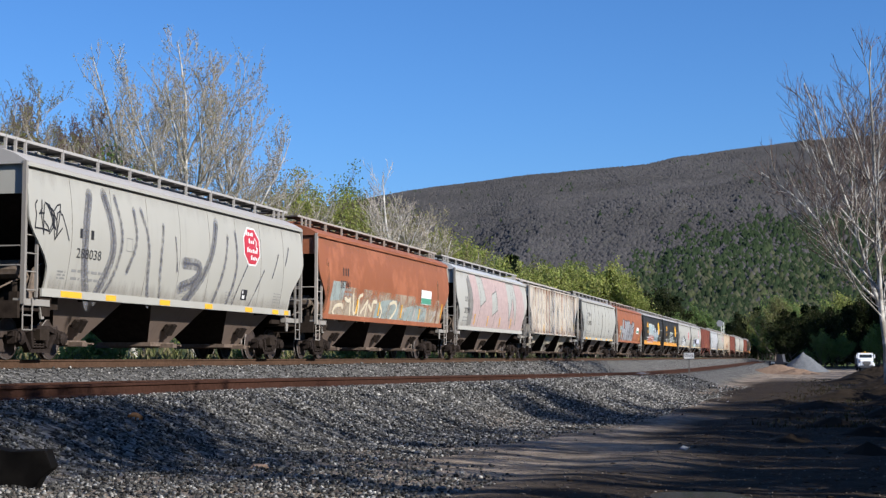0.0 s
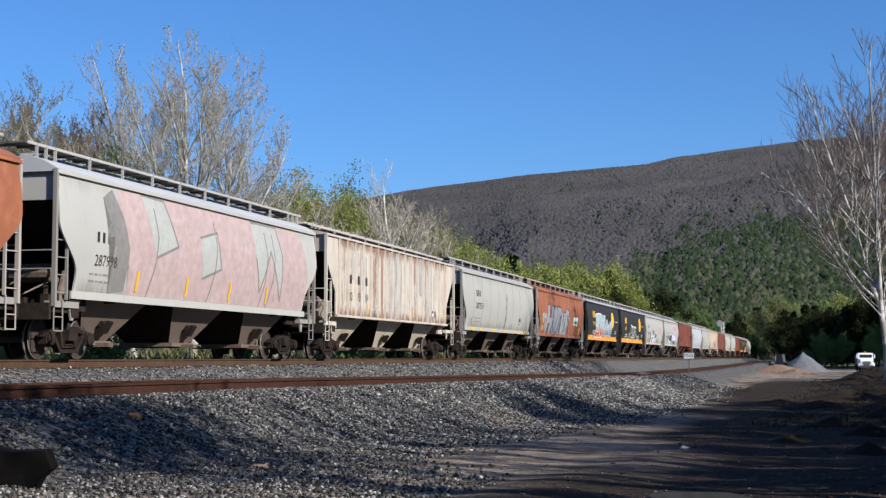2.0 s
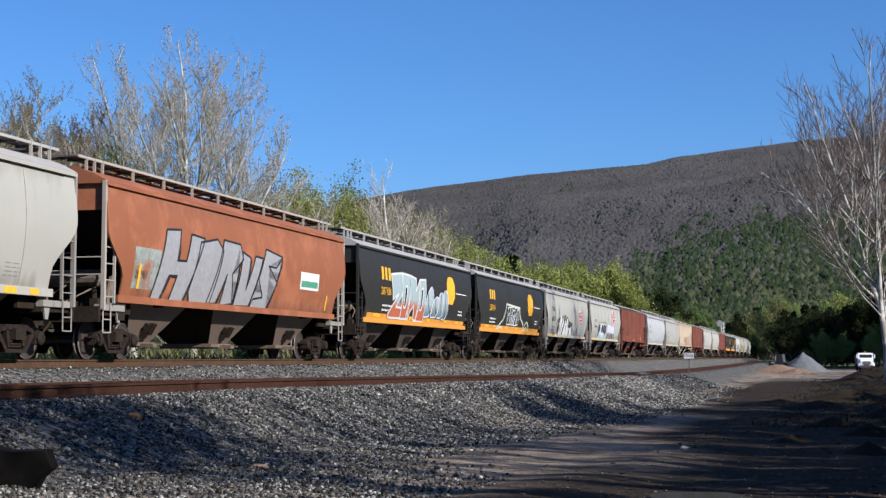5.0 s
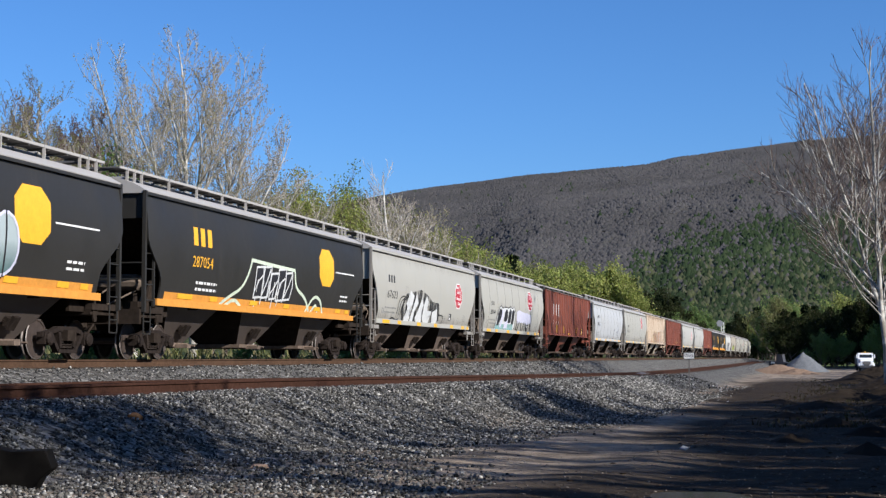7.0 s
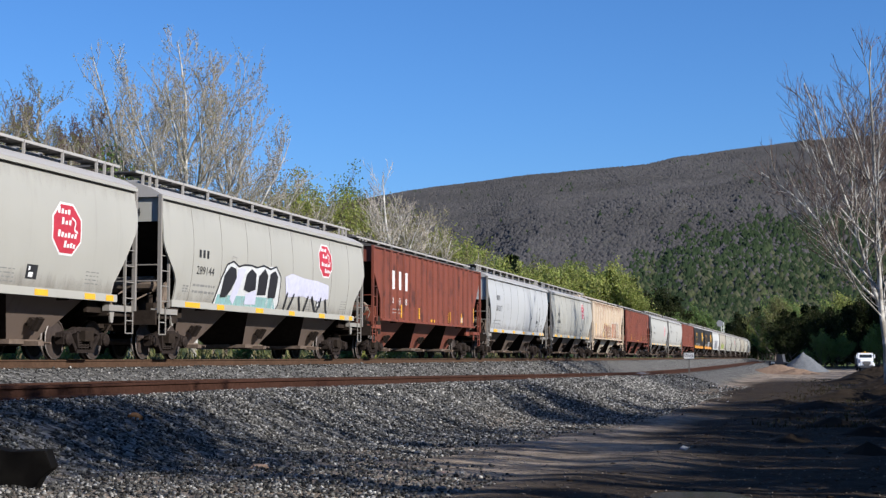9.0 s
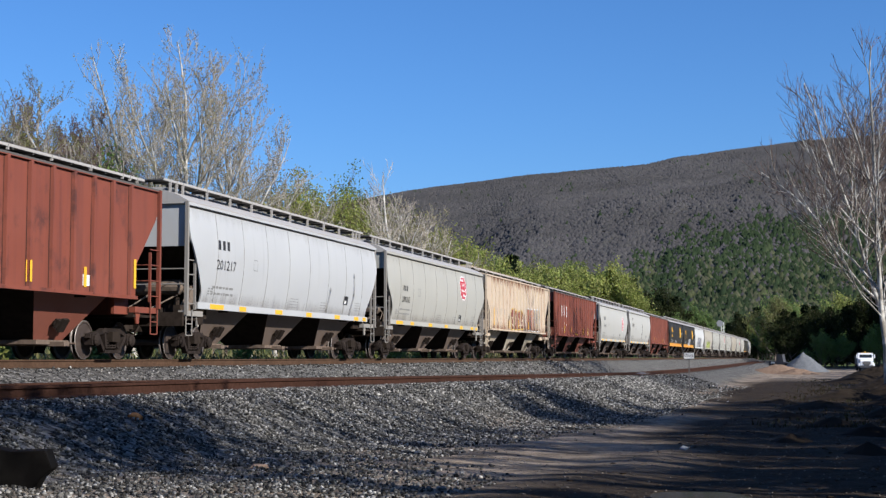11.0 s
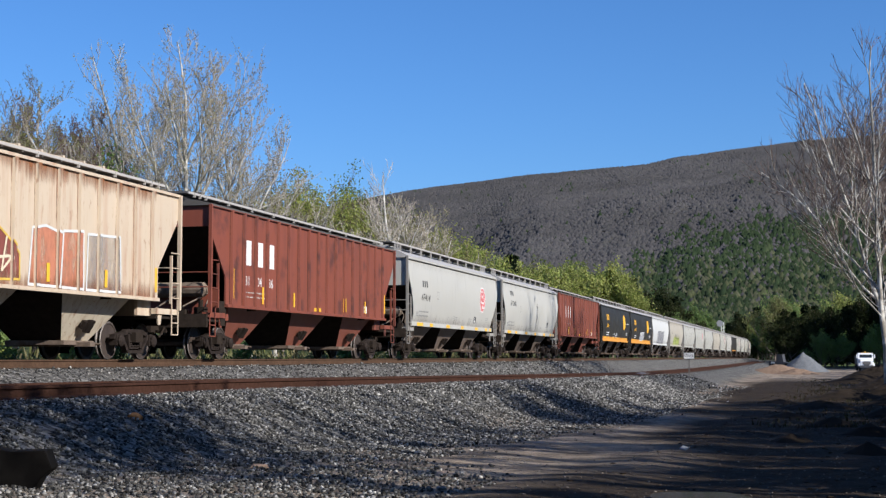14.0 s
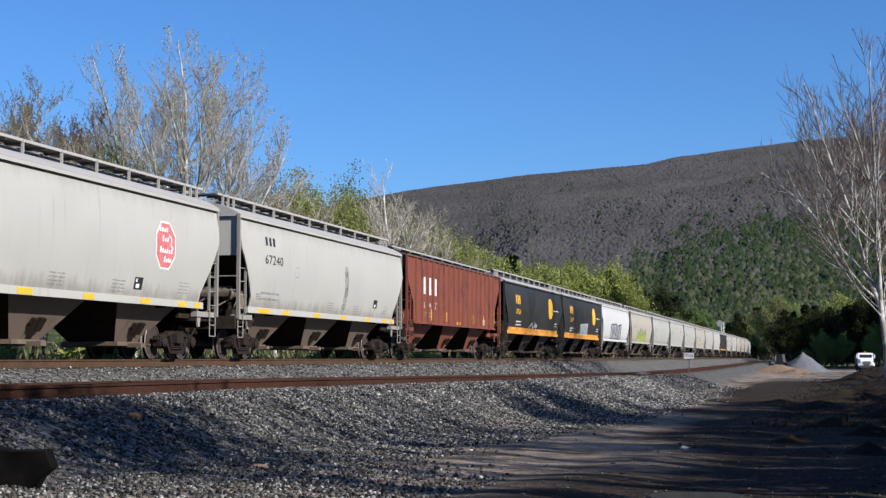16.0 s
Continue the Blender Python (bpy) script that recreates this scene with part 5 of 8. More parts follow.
    slabs, holes = [[(-4.9, 3.23), (-3.36, 3.35), (-3.28, 2.59), (-4.07, 2), (-3.26, 2), (-3.24, 1.58), (-4.87, 1.57), (-5, 1.72), (-3.84, 2.51), (-4.57, 2.27)], [(-3.31, 3.35), (-2.1, 3.32), (-2.23, 1.58), (-3.24, 1.56)], [(-2.05, 3.32), (-1.24, 3.23), (-1.33, 2.73), (-0.69, 3.23), (-0.72, 2.18), (-0.9, 1.55), (-1.29, 1.56), (-1.5, 2.14), (-1.96, 1.87), (-2.14, 1.56), (-2.41, 1.57)], [(-0.65, 3.23), (0.31, 3.27), (0.22, 1.51), (-0.96, 1.52)]], [[(-2.94, 2.85), (-2.6, 2.87), (-2.7, 2.03), (-2.95, 2.02)], [(-0.44, 2.87), (-0.14, 2.89), (-0.25, 2), (-0.49, 1.99)]]
    puffs = [[(0.17, 1.72), (0.34, 2.41), (0.6, 2.73), (1.24, 3.06), (1.58, 2.75), (1.48, 2.31), (1.28, 1.77)], [(1.39, 1.73), (1.48, 2.39), (1.88, 2.59), (2.38, 2.63), (2.51, 2.45), (2.41, 1.77)], [(2.41, 1.74), (2.5, 2.72), (2.85, 2.85), (3.28, 2.77), (3.26, 1.76)], [(3.26, 1.71), (3.28, 2.82), (3.62, 3), (4.02, 2.82), (4.21, 2.27), (4.1, 1.89), (3.73, 1.67)]]
    lay(cars[7], "barrel", "graffiti", slabs, S_BLOCK, 6, "block graffiti letters in pale blue and red")
    lay(cars[7], "barrel", "graffiti_slot", holes, S_BLACK, 8)
    lay(cars[7], "barrel", "graffiti_outline", strokes([p + p[:1] for p in slabs + holes], 0.085), S_WHITE, 9)
    lay(cars[7], "barrel", "graffiti", puffs, S_BUBBLE, 10, "teal and lilac spray paint bubbles")
    lay(cars[7], "barrel", "graffiti_outline", strokes([curl(p + p[:1], 2) for p in puffs], 0.07), S_LILAC, 12)
    lay(cars[7], "barrel", "graffiti_slot", strokes([[p[-1], ((p[0][0] + p[-2][0]) / 2, (p[0][1] + p[2][1]) / 2), p[2]] for p in puffs], 0.05), S_BLACK, 13)
    arcs = [curl([(-4.0, 1.5), (-3.4, 1.75), (-2.6, 2.0), (-2.2, 2.45), (-2.0, 2.85)]), curl([(-2.0, 2.85), (-0.5, 2.8), (1.6, 2.75)]), curl([(1.6, 2.75), (1.8, 2.2), (2.8, 1.95), (3.3, 1.55)]), curl([(3.0, 1.5), (3.6, 2.05), (4.3, 1.95), (4.7, 1.5)]), curl([(3.5, 1.5), (3.9, 1.8), (4.2, 1.5)]), curl([(-3.6, 1.5), (-3.0, 1.7), (-2.5, 1.5)])]
    lay(cars[8], "barrel", "graffiti", strokes(arcs, 0.10), S_PALEGREEN, 2, "white and pale green spray paint arcs")
    spray(cars[8], "barrel", 5, -1.7, 1.4, 1.75, 2.7, S_BLACK, S_WHITE, 0.16, 0.04, 35, 0.06, level=3)
    lay(cars[8], "barrel", "graffiti", strokes([[(-1.5 + 0.45 * k, 1.5 + 0.12 * (k % 3)), (-1.45 + 0.45 * k, 2.3)] for k in range(6)], 0.06), S_WHITE, 4)
    scribble(cars[19], "barrel", -2.0, 0.5, 1.6, 2.2, S_WHITE, 5, 0.08, 38, 3)
    spray(cars[20], "barrel", 3, -1.5, 1.8, 1.6, 2.4, S_SILVER, S_WHITE, 0.16, 0.05, 39)
    # 9, 10: grey with graffiti
    grey_markings(cars[9], "67623", num_y=-6.55, num_z=2.32, num_h=0.3, seed=40, stretch=1.35, em=(4.3, 5.6, 2.25, 3.4))
    lay(cars[9], "barrel", "graffiti_shadow", [[(-4.19, 2.37), (-3.75, 2.58), (-1.66, 2.83), (-0.4, 2.62), (0.31, 2.4), (1.41, 2.37), (1.9, 1.66), (0.07, 1.37), (-4.07, 1.42), (-4.41, 1.89)]], S_BLACKFADE, 2)
    lay(cars[9], "barrel", "graffiti", [[(-3.87, 1.64), (-3.37, 1.98), (-3.78, 2.18), (-3.25, 2.74), (-2.67, 2.54), (-2.82, 2.2), (-3.22, 1.94), (-2.99, 1.64), (-3.17, 1.43), (-3.81, 1.49)], [(-2.81, 1.89), (-2.33, 2.64), (-1.94, 2.27), (-2.42, 1.91), (-2.5, 1.45), (-2.98, 1.44)], [(-1.93, 1.93), (-1.41, 2.55), (-1.13, 2.19), (-1.39, 1.96), (-1.11, 1.46), (-1.92, 1.48), (-2.22, 1.67)], [(-1.07, 2.23), (-0.72, 2.64), (-0.35, 2.36), (-0.55, 2), (0.27, 2), (-0.2, 1.71), (-0.04, 1.41), (-0.79, 1.43), (-1.11, 1.72)], [(0.39, 1.96), (1.18, 2.13), (1.43, 1.65), (1.2, 1.41), (0.51, 1.43), (0.73, 1.8)]], S_WHITE, 4, "white spiked graffiti with black shading")
    lay(cars[9], "barrel", "graffiti_outline", strokes([curl(p) for p in [[(-4.95, 1.75), (-4.83, 2.32), (-4.29, 2.49), (-3.8, 2.41)], [(-4.71, 1.71), (-4.61, 2.22), (-4.2, 2.38), (-3.84, 2.33)], [(-4.47, 1.69), (-4.38, 2.13), (-4, 2.27)], [(0.38, 2.05), (0.94, 2.4), (1.34, 2.27), (1.47, 1.83)], [(1.42, 1.83), (2.26, 1.91), (2.43, 1.64), (1.95, 1.44)], [(-5.77, 1.52), (-5.45, 1.61), (-4.94, 1.48), (-4.6, 1.57)]]], 0.05), S_BLACK, 5)
    end_mark(cars[9], "barrel_plain", "67623", M_BLACK)
    end_mark(cars[10], "barrel", "289144", M_BLACK)
    grey_markings(cars[10], "289144", seed=44, em=(3.45, 4.8, 2.68, 3.78))
    lay(cars[10], "barrel", "graffiti", [[(-4.98, 1.52), (-4.67, 2.22), (-4.35, 2.61), (-3.9, 2.72), (-3.5, 2.6), (-3.09, 2.67), (-2.56, 2.69), (-2.13, 2.65), (-1.58, 2.74), (-1.01, 2.67), (-0.55, 2.77), (-0.12, 2.48), (-0.05, 1.66), (-0.28, 1.41), (-2.31, 1.39), (-4.93, 1.46)]], S_WHITE, 4, "rounded white and black graffiti with teal")
    lay(cars[10], "barrel", "graffiti", [[(-4.83, 1.52), (-4.75, 1.77), (-3.57, 1.78), (-0.52, 1.83), (-0.23, 1.47), (-2.74, 1.43)]], S_TEAL, 6)
    lay(cars[10], "barrel", "graffiti", [[(-3.87, 1.68), (-3.49, 2.54), (-2.98, 2.59), (-3.37, 1.87), (-3.56, 1.53)], [(-2.75, 1.86), (-2, 2.01), (-1.88, 1.59), (-2.74, 1.56)]], S_LILAC, 7)
    lay(cars[10], "barrel", "graffiti", [[(-4.59, 1.69), (-4.48, 2.31), (-4.1, 2.57), (-3.7, 2.53), (-3.59, 2.28), (-3.88, 1.93), (-4.17, 1.71)], [(-2.96, 1.98), (-2.87, 2.41), (-2.52, 2.59), (-2.13, 2.47), (-2.07, 2.02), (-2.54, 1.91)], [(-1.89, 1.86), (-1.91, 2.42), (-1.47, 2.65), (-1.19, 2.47), (-1.22, 1.89)], [(-1.04, 1.98), (-1.01, 2.52), (-0.62, 2.64), (-0.35, 2.47), (-0.41, 1.83), (-0.99, 1.81)]], S_BLACK, 8)
    lay(cars[10], "barrel", "graffiti_outline", strokes([[(-4.98, 1.52), (-4.67, 2.22), (-4.35, 2.61), (-3.9, 2.72), (-3.5, 2.6), (-3.09, 2.67), (-2.56, 2.69), (-2.13, 2.65), (-1.58, 2.74), (-1.01, 2.67), (-0.55, 2.77), (-0.12, 2.48), (-0.05, 1.66), (-0.28, 1.41), (-2.31, 1.39), (-4.93, 1.46), (-4.98, 1.52)]], 0.045), S_BLACK, 9)
    lay(cars[10], "barrel", "graffiti", [[(0.29, 2.51), (0.91, 2.64), (1.94, 2.55), (3.3, 2.53), (4.45, 2.44), (4.61, 1.99), (3.6, 1.88), (1.96, 1.98), (0.56, 1.89)]], S_LILAC, 4)
    lay(cars[10], "barrel", "graffiti_outline", strokes([[(0.63, 1.99), (0.49, 1.45)], [(1.23, 1.98), (0.84, 1.42)], [(1.7, 1.92), (2.02, 1.47)], [(2.55, 1.96), (2.29, 1.44)], [(2.93, 1.97), (3.55, 1.44)], [(3.82, 1.96), (3.55, 1.44)], [(4.29, 1.93), (4.71, 1.38)]], 0.13), S_BLACK, 6)
    # 11, 15, 18: brown ribbed with large white mark
    for i, num in ((11, "310388"), (15, "310436"), (18, "310417")):
        c = cars[i]
        for k in range(3):
            y = -6.36 + 0.93 * k
            lay(c, "ribbed", "owner_mark", [block(y, y + 0.45, 2.7, 3.42)], M_WHITE, 1)
            lettering(c, "ribbed", num[2 * k:2 * k + 2], y - 0.02, 2.12, 0.27, M_WHITE, 1.0, "car_number")
        small_print(c, "ribbed", -6.3, 1.9, 2, 1.5, S_CHALK, 0.13, 0.035, i)
        lay(c, "ribbed", "data_panel", [block(5.15, 5.5, 1.65, 1.9)], M_WHITE, 1)
        yellow_staves(c, "ribbed", ((-7.36, 1.7, 0.85), (-5.05, 1.62, 0.5), (-2.35, 1.62, 0.45), (2.68, 1.62, 0.45), (5.18, 1.62, 0.45), (7.66, 1.7, 0.7)))
        lay(c, "ribbed", "reflector", [block(-0.33, 0.36, 1.55, 1.66)], M_YELLOW, 1)
    # 12, 13
    grey_markings(cars[12], "201217", emblem=False, num_y=-6.68, num_z=2.44, num_h=0.27, seed=50, stretch=1.2)
    lay(cars[12], "barrel", "stain", strokes([[(5.5, 1.5), (5.7, 2.2), (5.6, 2.9)], [(3.0, 1.6), (3.1, 2.3)]], 0.2), S_SMUDGE, 1)
    grey_markings(cars[13], "288262", seed=52)
    # 14: cream ribbed with maroon letters
    c = cars[14]
    for k, ch in enumerate(("30", "95", "21")):
        y = -6.36 + 0.93 * k
        lettering(c, "ribbed", ch, y, 1.85, 0.25, S_FADE_GREY, 1.0, "car_number")
        lay(c, "ribbed", "owner_mark", [block(y + 0.1, y + 0.3, 2.3, 2.58)], S_FADE_GREY, 1)
    reds, pinks = [[(-2.79, 1.53), (-2.88, 2.47), (-2.54, 2.63), (-1.85, 2.71), (-1.84, 2.37), (-1.91, 1.57)], [(-1.71, 1.53), (-1.68, 2.55), (-1.03, 2.63), (-0.78, 1.57)], [(-0.78, 1.57), (-0.81, 2.52), (-0.06, 2.65), (0.19, 1.61)], [(0.19, 1.61), (0.06, 2.31), (0.39, 2.68), (0.85, 2.44), (1.2, 2.19), (1.22, 1.65)]], [[(1.57, 1.57), (1.71, 2.77), (2.26, 2.85), (2.89, 2.75), (2.79, 1.57)], [(2.92, 1.57), (3.02, 2.8), (3.92, 2.86), (3.96, 1.56)]]
    lay(c, "ribbed", "graffiti", reds, S_MAROON, 1, "maroon and salmon graffiti with cream outlines")
    lay(c, "ribbed", "graffiti", pinks, S_SALMON, 1)
    lay(c, "ribbed", "graffiti", [[(4.09, 1.56), (4.14, 2.82), (5.57, 2.86), (5.66, 1.57)]], S_SMUDGE, 1)
    lay(c, "ribbed", "graffiti", [[(-3.45, 1.63), (-3.19, 2.21), (-2.82, 2.31), (-2.85, 1.56)]], S_BLACKFADE, 1)
    lay(c, "ribbed", "graffiti_outline", strokes([p + p[:1] for p in reds], 0.05), S_OCHRE2, 3)
    lay(c, "ribbed", "graffiti_outline", strokes([p + p[:1] for p in pinks + [[(4.09, 1.56), (4.14, 2.82), (5.57, 2.86), (5.66, 1.57)]]], 0.06), S_WHITE, 3)
    lay(c, "ribbed", "graffiti_outline", strokes([curl(p) for p in [[(-0.8, 2.17), (-0.15, 2.16), (-0.53, 1.75), (0.08, 1.87)], [(-2.66, 2.16), (-2.04, 2.26), (-2.57, 1.91), (-2.02, 1.77)], [(-1.43, 2.39), (-1.32, 1.98), (-1.62, 1.71)], [(0.4, 2.06), (0.97, 2.13), (0.52, 1.8)], [(0.69, 2.48), (0.52, 1.8)]]], 0.06), S_CREAM, 4)
    yellow_staves(c, "ribbed", ((-7.0, 1.7, 0.9), (-3.2, 1.62, 0.4), (-0.6, 1.7, 0.4), (2.3, 1.66, 0.4), (4.95, 1.66, 0.4), (7.6, 1.66, 0.6)))
    for i in (11, 15, 18):
        soot_lines(cars[i])
    rust_runs(cars[4], 90), rust_runs(cars[14], 91), peeled_panels(cars[4], 92)
    for c, m, scheme in TRAIN[:24]:
        if scheme in ("grey", "pale", "cool", "tan", "white", "orange", "pink"):
            lay(c, "barrel", "grime", [block(-7.35, 7.35, 1.52, 2.5)], S_GRIME_LOW, 0.4)
            lay(c, "barrel", "grime", [block(-8.2, 8.2, 3.0, 3.96)], S_GRIME_TOP, 0.4)
    # 16, 17 and the rest
    grey_markings(cars[16], "67414", num_y=-6.52, num_z=2.4, num_h=0.28, seed=60, stretch=1.4, em=(4.4, 5.55, 2.24, 3.44), worn=S_REDWORN)
    grey_markings(cars[17], "67240", emblem=False, num_y=-6.62, num_z=2.82, num_h=0.27, seed=62, stretch=1.6)
    lay(cars[17], "barrel", "stain", strokes([[(1.2, 1.7), (1.3, 2.3), (1.2, 3.0)]], 0.4), S_SMUDGE, 1)
    cloud(cars[22], "barrel", -4.0, 3.5, 1.5, 2.9, S_LIME, 72, 1, "yellow green spray paint cloud")
    scribble(cars[22], "barrel", -3.6, 3.0, 1.6, 2.9, S_BLACK, 6, 0.07, 73, 3)
    spray(cars[21], "barrel", 4, -3.5, 3.0, 1.5, 2.8, S_SILVER, S_BLACK, 0.2, 0.05, 70)
    for i in range(21, len(cars)):
        scheme = TRAIN[i][2]
        if scheme in ("grey", "pale", "cool", "tan"):
            lay(cars[i], "barrel", "owner_mark", [block(-6.0 + 0.26 * k, -5.85 + 0.26 * k, 2.75, 2.95) for k in range(3)], M_BLACK, 1)
            if i % 3 == 0:
                red_emblem(cars[i], 3.75, 5.0, 2.55, 3.65)


dress()

# ---- the mountain ----
RIDGE = ((-40.0, 2.0), (-25.0, 4.6), (-15.5, 6.55), (-12.5, 6.95), (-9.4, 7.25), (-6.2, 7.5), (-5.0, 7.75), (-2.9, 7.97), (-0.2, 8.25), (3.0, 8.35), (8, 8.2), (20, 7.0), (40, 4.0))   # bearing, height in degrees


def bench_share(bearing):
    """Height of the spur's shoulder, as a share of the ridge's."""
    return float(np.interp(bearing, (-40, -16, -13, -10.4, -8, -4, 3, 40), (0.3, 0.40, 0.46, 0.575, 0.60, 0.62, 0.63, 0.6)))


def hill_z(bearing, dist):
    """Height of the mountain side: foot, a spur with a shoulder, steeper upper face, rounded crest."""
    crest = 2250 + 60 * math.sin(bearing * 0.35)
    top = crest * math.tan(radians(float(np.interp(bearing, [b for b, e in RIDGE], [e for b, e in RIDGE]))))
    a = (dist - 950) / (crest - 950)
    bench = bench_share(bearing)
    prof = float(np.interp(a, (-1, 0, 0.2, 0.38, 0.52, 0.60, 0.8, 0.95, 1.0, 1.1, 1.6), (0, 0, 0.12, bench * 0.64, bench, bench + 0.025, 0.80, 0.965, 1.0, 0.98, 0.5)))
    x = dist * math.sin(radians(bearing))
    hold = ease(a * 2.5) * (1 - ease((a - 0.8) / 0.2) * 0.85)
    fold = noise.fractal((bearing * 0.35, dist * 0.002, 7.0), 1.0, 2.0, 4) * 6
    ravine = -abs(noise.noise((x * 0.011 + dist * 0.0022, dist * 0.0016, 2.0))) * 9 - abs(noise.noise((x * 0.028 - dist * 0.004, dist * 0.004, 8.0))) * 5
    return -3 + top * prof + (fold + ravine + 4) * hold


def hill_point(bearing, dist):
    return dist * math.sin(radians(bearing)), dist * math.cos(radians(bearing)), hill_z(bearing, dist)


def cover_at(bearing, a, z, dist):
    """Shares of pines and of fresh leaf at a spot: pines below a line that climbs to the right, fresh leaf at the foot."""
    e = math.degrees(math.atan2(z, dist))
    drift = noise.fractal((bearing * 0.55, e * 1.3, 1.0), 1.0, 2.0, 3)
    patch = noise.fractal((bearing * 1.7, e * 3.6, 4.0), 1.0, 2.0, 3)
    line = float(np.interp(bearing, (-16, -9, -7.2, -5.5, -4, -1, 3), (1.6, 2.2, 3.4, 4.6, 5.3, 5.5, 5.7)))
    pines = ease((line - e + 0.75 * drift + 0.35) / 1.4) * (0.78 + 0.7 * patch) + 0.05 * ease((patch - 0.25) / 0.2)
    pines += 0.22 * ease((bearing + 4) / 4) * ease((line - e) / 0.8)
    leaf_line = float(np.interp(bearing, (-16, -10, -7, -4, 3), (4.5, 4.1, 4.0, 4.2, 4.2)))
    fresh = ease((leaf_line - e + 0.9 * drift) / 2.0) * (0.6 - 0.7 * patch)
    return max(0.0, min(1.0, pines)), max(0.0, min(1.0, fresh))


def make_hill():
    bs = np.concatenate([np.arange(-40, -19, 0.5), np.arange(-19, 5, 0.11), np.arange(5, 40.1, 0.5)])
    ds = np.concatenate([np.arange(800, 2400, 11), np.arange(2400, 3300, 120)])
    verts, pines, spring = [], [], []
    for d in ds:
        for b in bs:
            x, y, z = hill_point(b, d)
            a = (d - 950) / 1300
            near = 1.0 if -19 < b < 5 else 0.3
            z += near * (2.2 * noise.noise((x * 0.10, y * 0.10, 0.0)) + 1.6 * noise.noise((x * 0.23, y * 0.23, 5.0)))
            verts.append((x, y, z))
            p, f = cover_at(b, a, z, d)
            pines.append(p)
            spring.append(f)
    n = len(bs)
    faces = [(j * n + i, j * n + i + 1, (j + 1) * n + i + 1, (j + 1) * n + i) for j in range(len(ds) - 1) for i in range(n - 1)]
    me = bpy.data.meshes.new("mountain")
    me.from_pydata(verts, [], faces)
    me.attributes.new("pines", "FLOAT", "POINT").data.foreach_set("value", pines)
    me.attributes.new("spring", "FLOAT", "POINT").data.foreach_set("value", spring)
    me.shade_smooth()
    k = Nodes("wooded_slope")
    pos = k.coords(shuffle=False)
    fine, mid = k.noise(pos, 0.22, 6.0, 0.75), k.noise(pos, 0.035, 5.0, 0.65)
    # bare wood tones, greyed slightly to hold some distance haze
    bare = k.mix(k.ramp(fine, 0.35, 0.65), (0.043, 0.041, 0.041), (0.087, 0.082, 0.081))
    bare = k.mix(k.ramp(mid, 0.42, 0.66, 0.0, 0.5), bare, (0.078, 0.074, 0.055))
    green = k.mix(k.ramp(fine, 0.35, 0.65), (0.012, 0.019, 0.009), (0.036, 0.045, 0.020))
    fresh = k.mix(k.ramp(fine, 0.35, 0.65), (0.036, 0.046, 0.016), (0.100, 0.110, 0.044))
    crowns = k.noise(pos, 0.085, 4.0, 0.7)
    share = k.n("Attribute", {"attribute_name": "pines"}).outputs["Fac"]
    less = k.n("Math", {"operation": "SUBTRACT"})
    k.put(less.inputs[0], share), k.put(less.inputs[1], k.ramp(crowns, 0.3, 0.7, 0.05, 0.95))
    col = k.mix(k.ramp(less.outputs[0], -0.06, 0.06), bare, green)
    low = k.n("Math", {"operation": "SUBTRACT"})
    k.put(low.inputs[0], k.n("Attribute", {"attribute_name": "spring"}).outputs["Fac"]), k.put(low.inputs[1], k.ramp(k.noise(pos, 0.06, 4.0), 0.3, 0.7, 0.1, 0.9))
    col = k.mix(k.ramp(low.outputs[0], -0.06, 0.06), col, fresh)
    k.bump(k.noise(pos, 0.12, 6.0, 0.75), 0.6, 4.0)
    me.materials.append(k.done(col, 0.95))
    return tagged(new("mountain", me), "long wooded mountain ridge in early spring", "mountain", kind="structure")


def clump_shapes(seed):
    """A few uneven low tree tops, each a small five-sided dome."""
    rng = random.Random(seed)
    shapes = []
    for k in range(6):
        n = 5
        v = [(rng.uniform(0.75, 1.2) * math.cos(6.283 * i / n), rng.uniform(0.75, 1.2) * math.sin(6.283 * i / n), -0.4) for i in range(n)] + [(rng.uniform(-0.2, 0.2), rng.uniform(-0.2, 0.2), rng.uniform(0.8, 1.1))]
        shapes.append((np.array(v), np.array([(i, (i + 1) % n, n) for i in range(n)])))
    return shapes


def joined(places, shapes, rng):
    """One mesh of many pieces: places of (x, y, z, sx, sz)."""
    vs, fs, n = [], [], 0
    for x, y, z, sx, sz in places:
        v, f = shapes[rng.randrange(len(shapes))]
        a = rng.uniform(0, 6.283)
        c, s = math.cos(a), math.sin(a)
        w = np.column_stack(((v[:, 0] * c - v[:, 1] * s) * sx + x, (v[:, 0] * s + v[:, 1] * c) * sx + y, v[:, 2] * sz + z))
        vs.append(w)
        fs.append(f + n)
        n += len(v)
    v, f = np.concatenate(vs), np.concatenate(fs)
    me = bpy.data.meshes.new("pieces")
    me.vertices.add(len(v))
    me.vertices.foreach_set("co", v.ravel())
    me.loops.add(f.size)
    me.loops.foreach_set("vertex_index", f.ravel())
    me.polygons.add(len(f))
    me.polygons.foreach_set("loop_start", np.arange(0, f.size, f.shape[1]))
    me.update(calc_edges=True)
    me.validate()
    return me


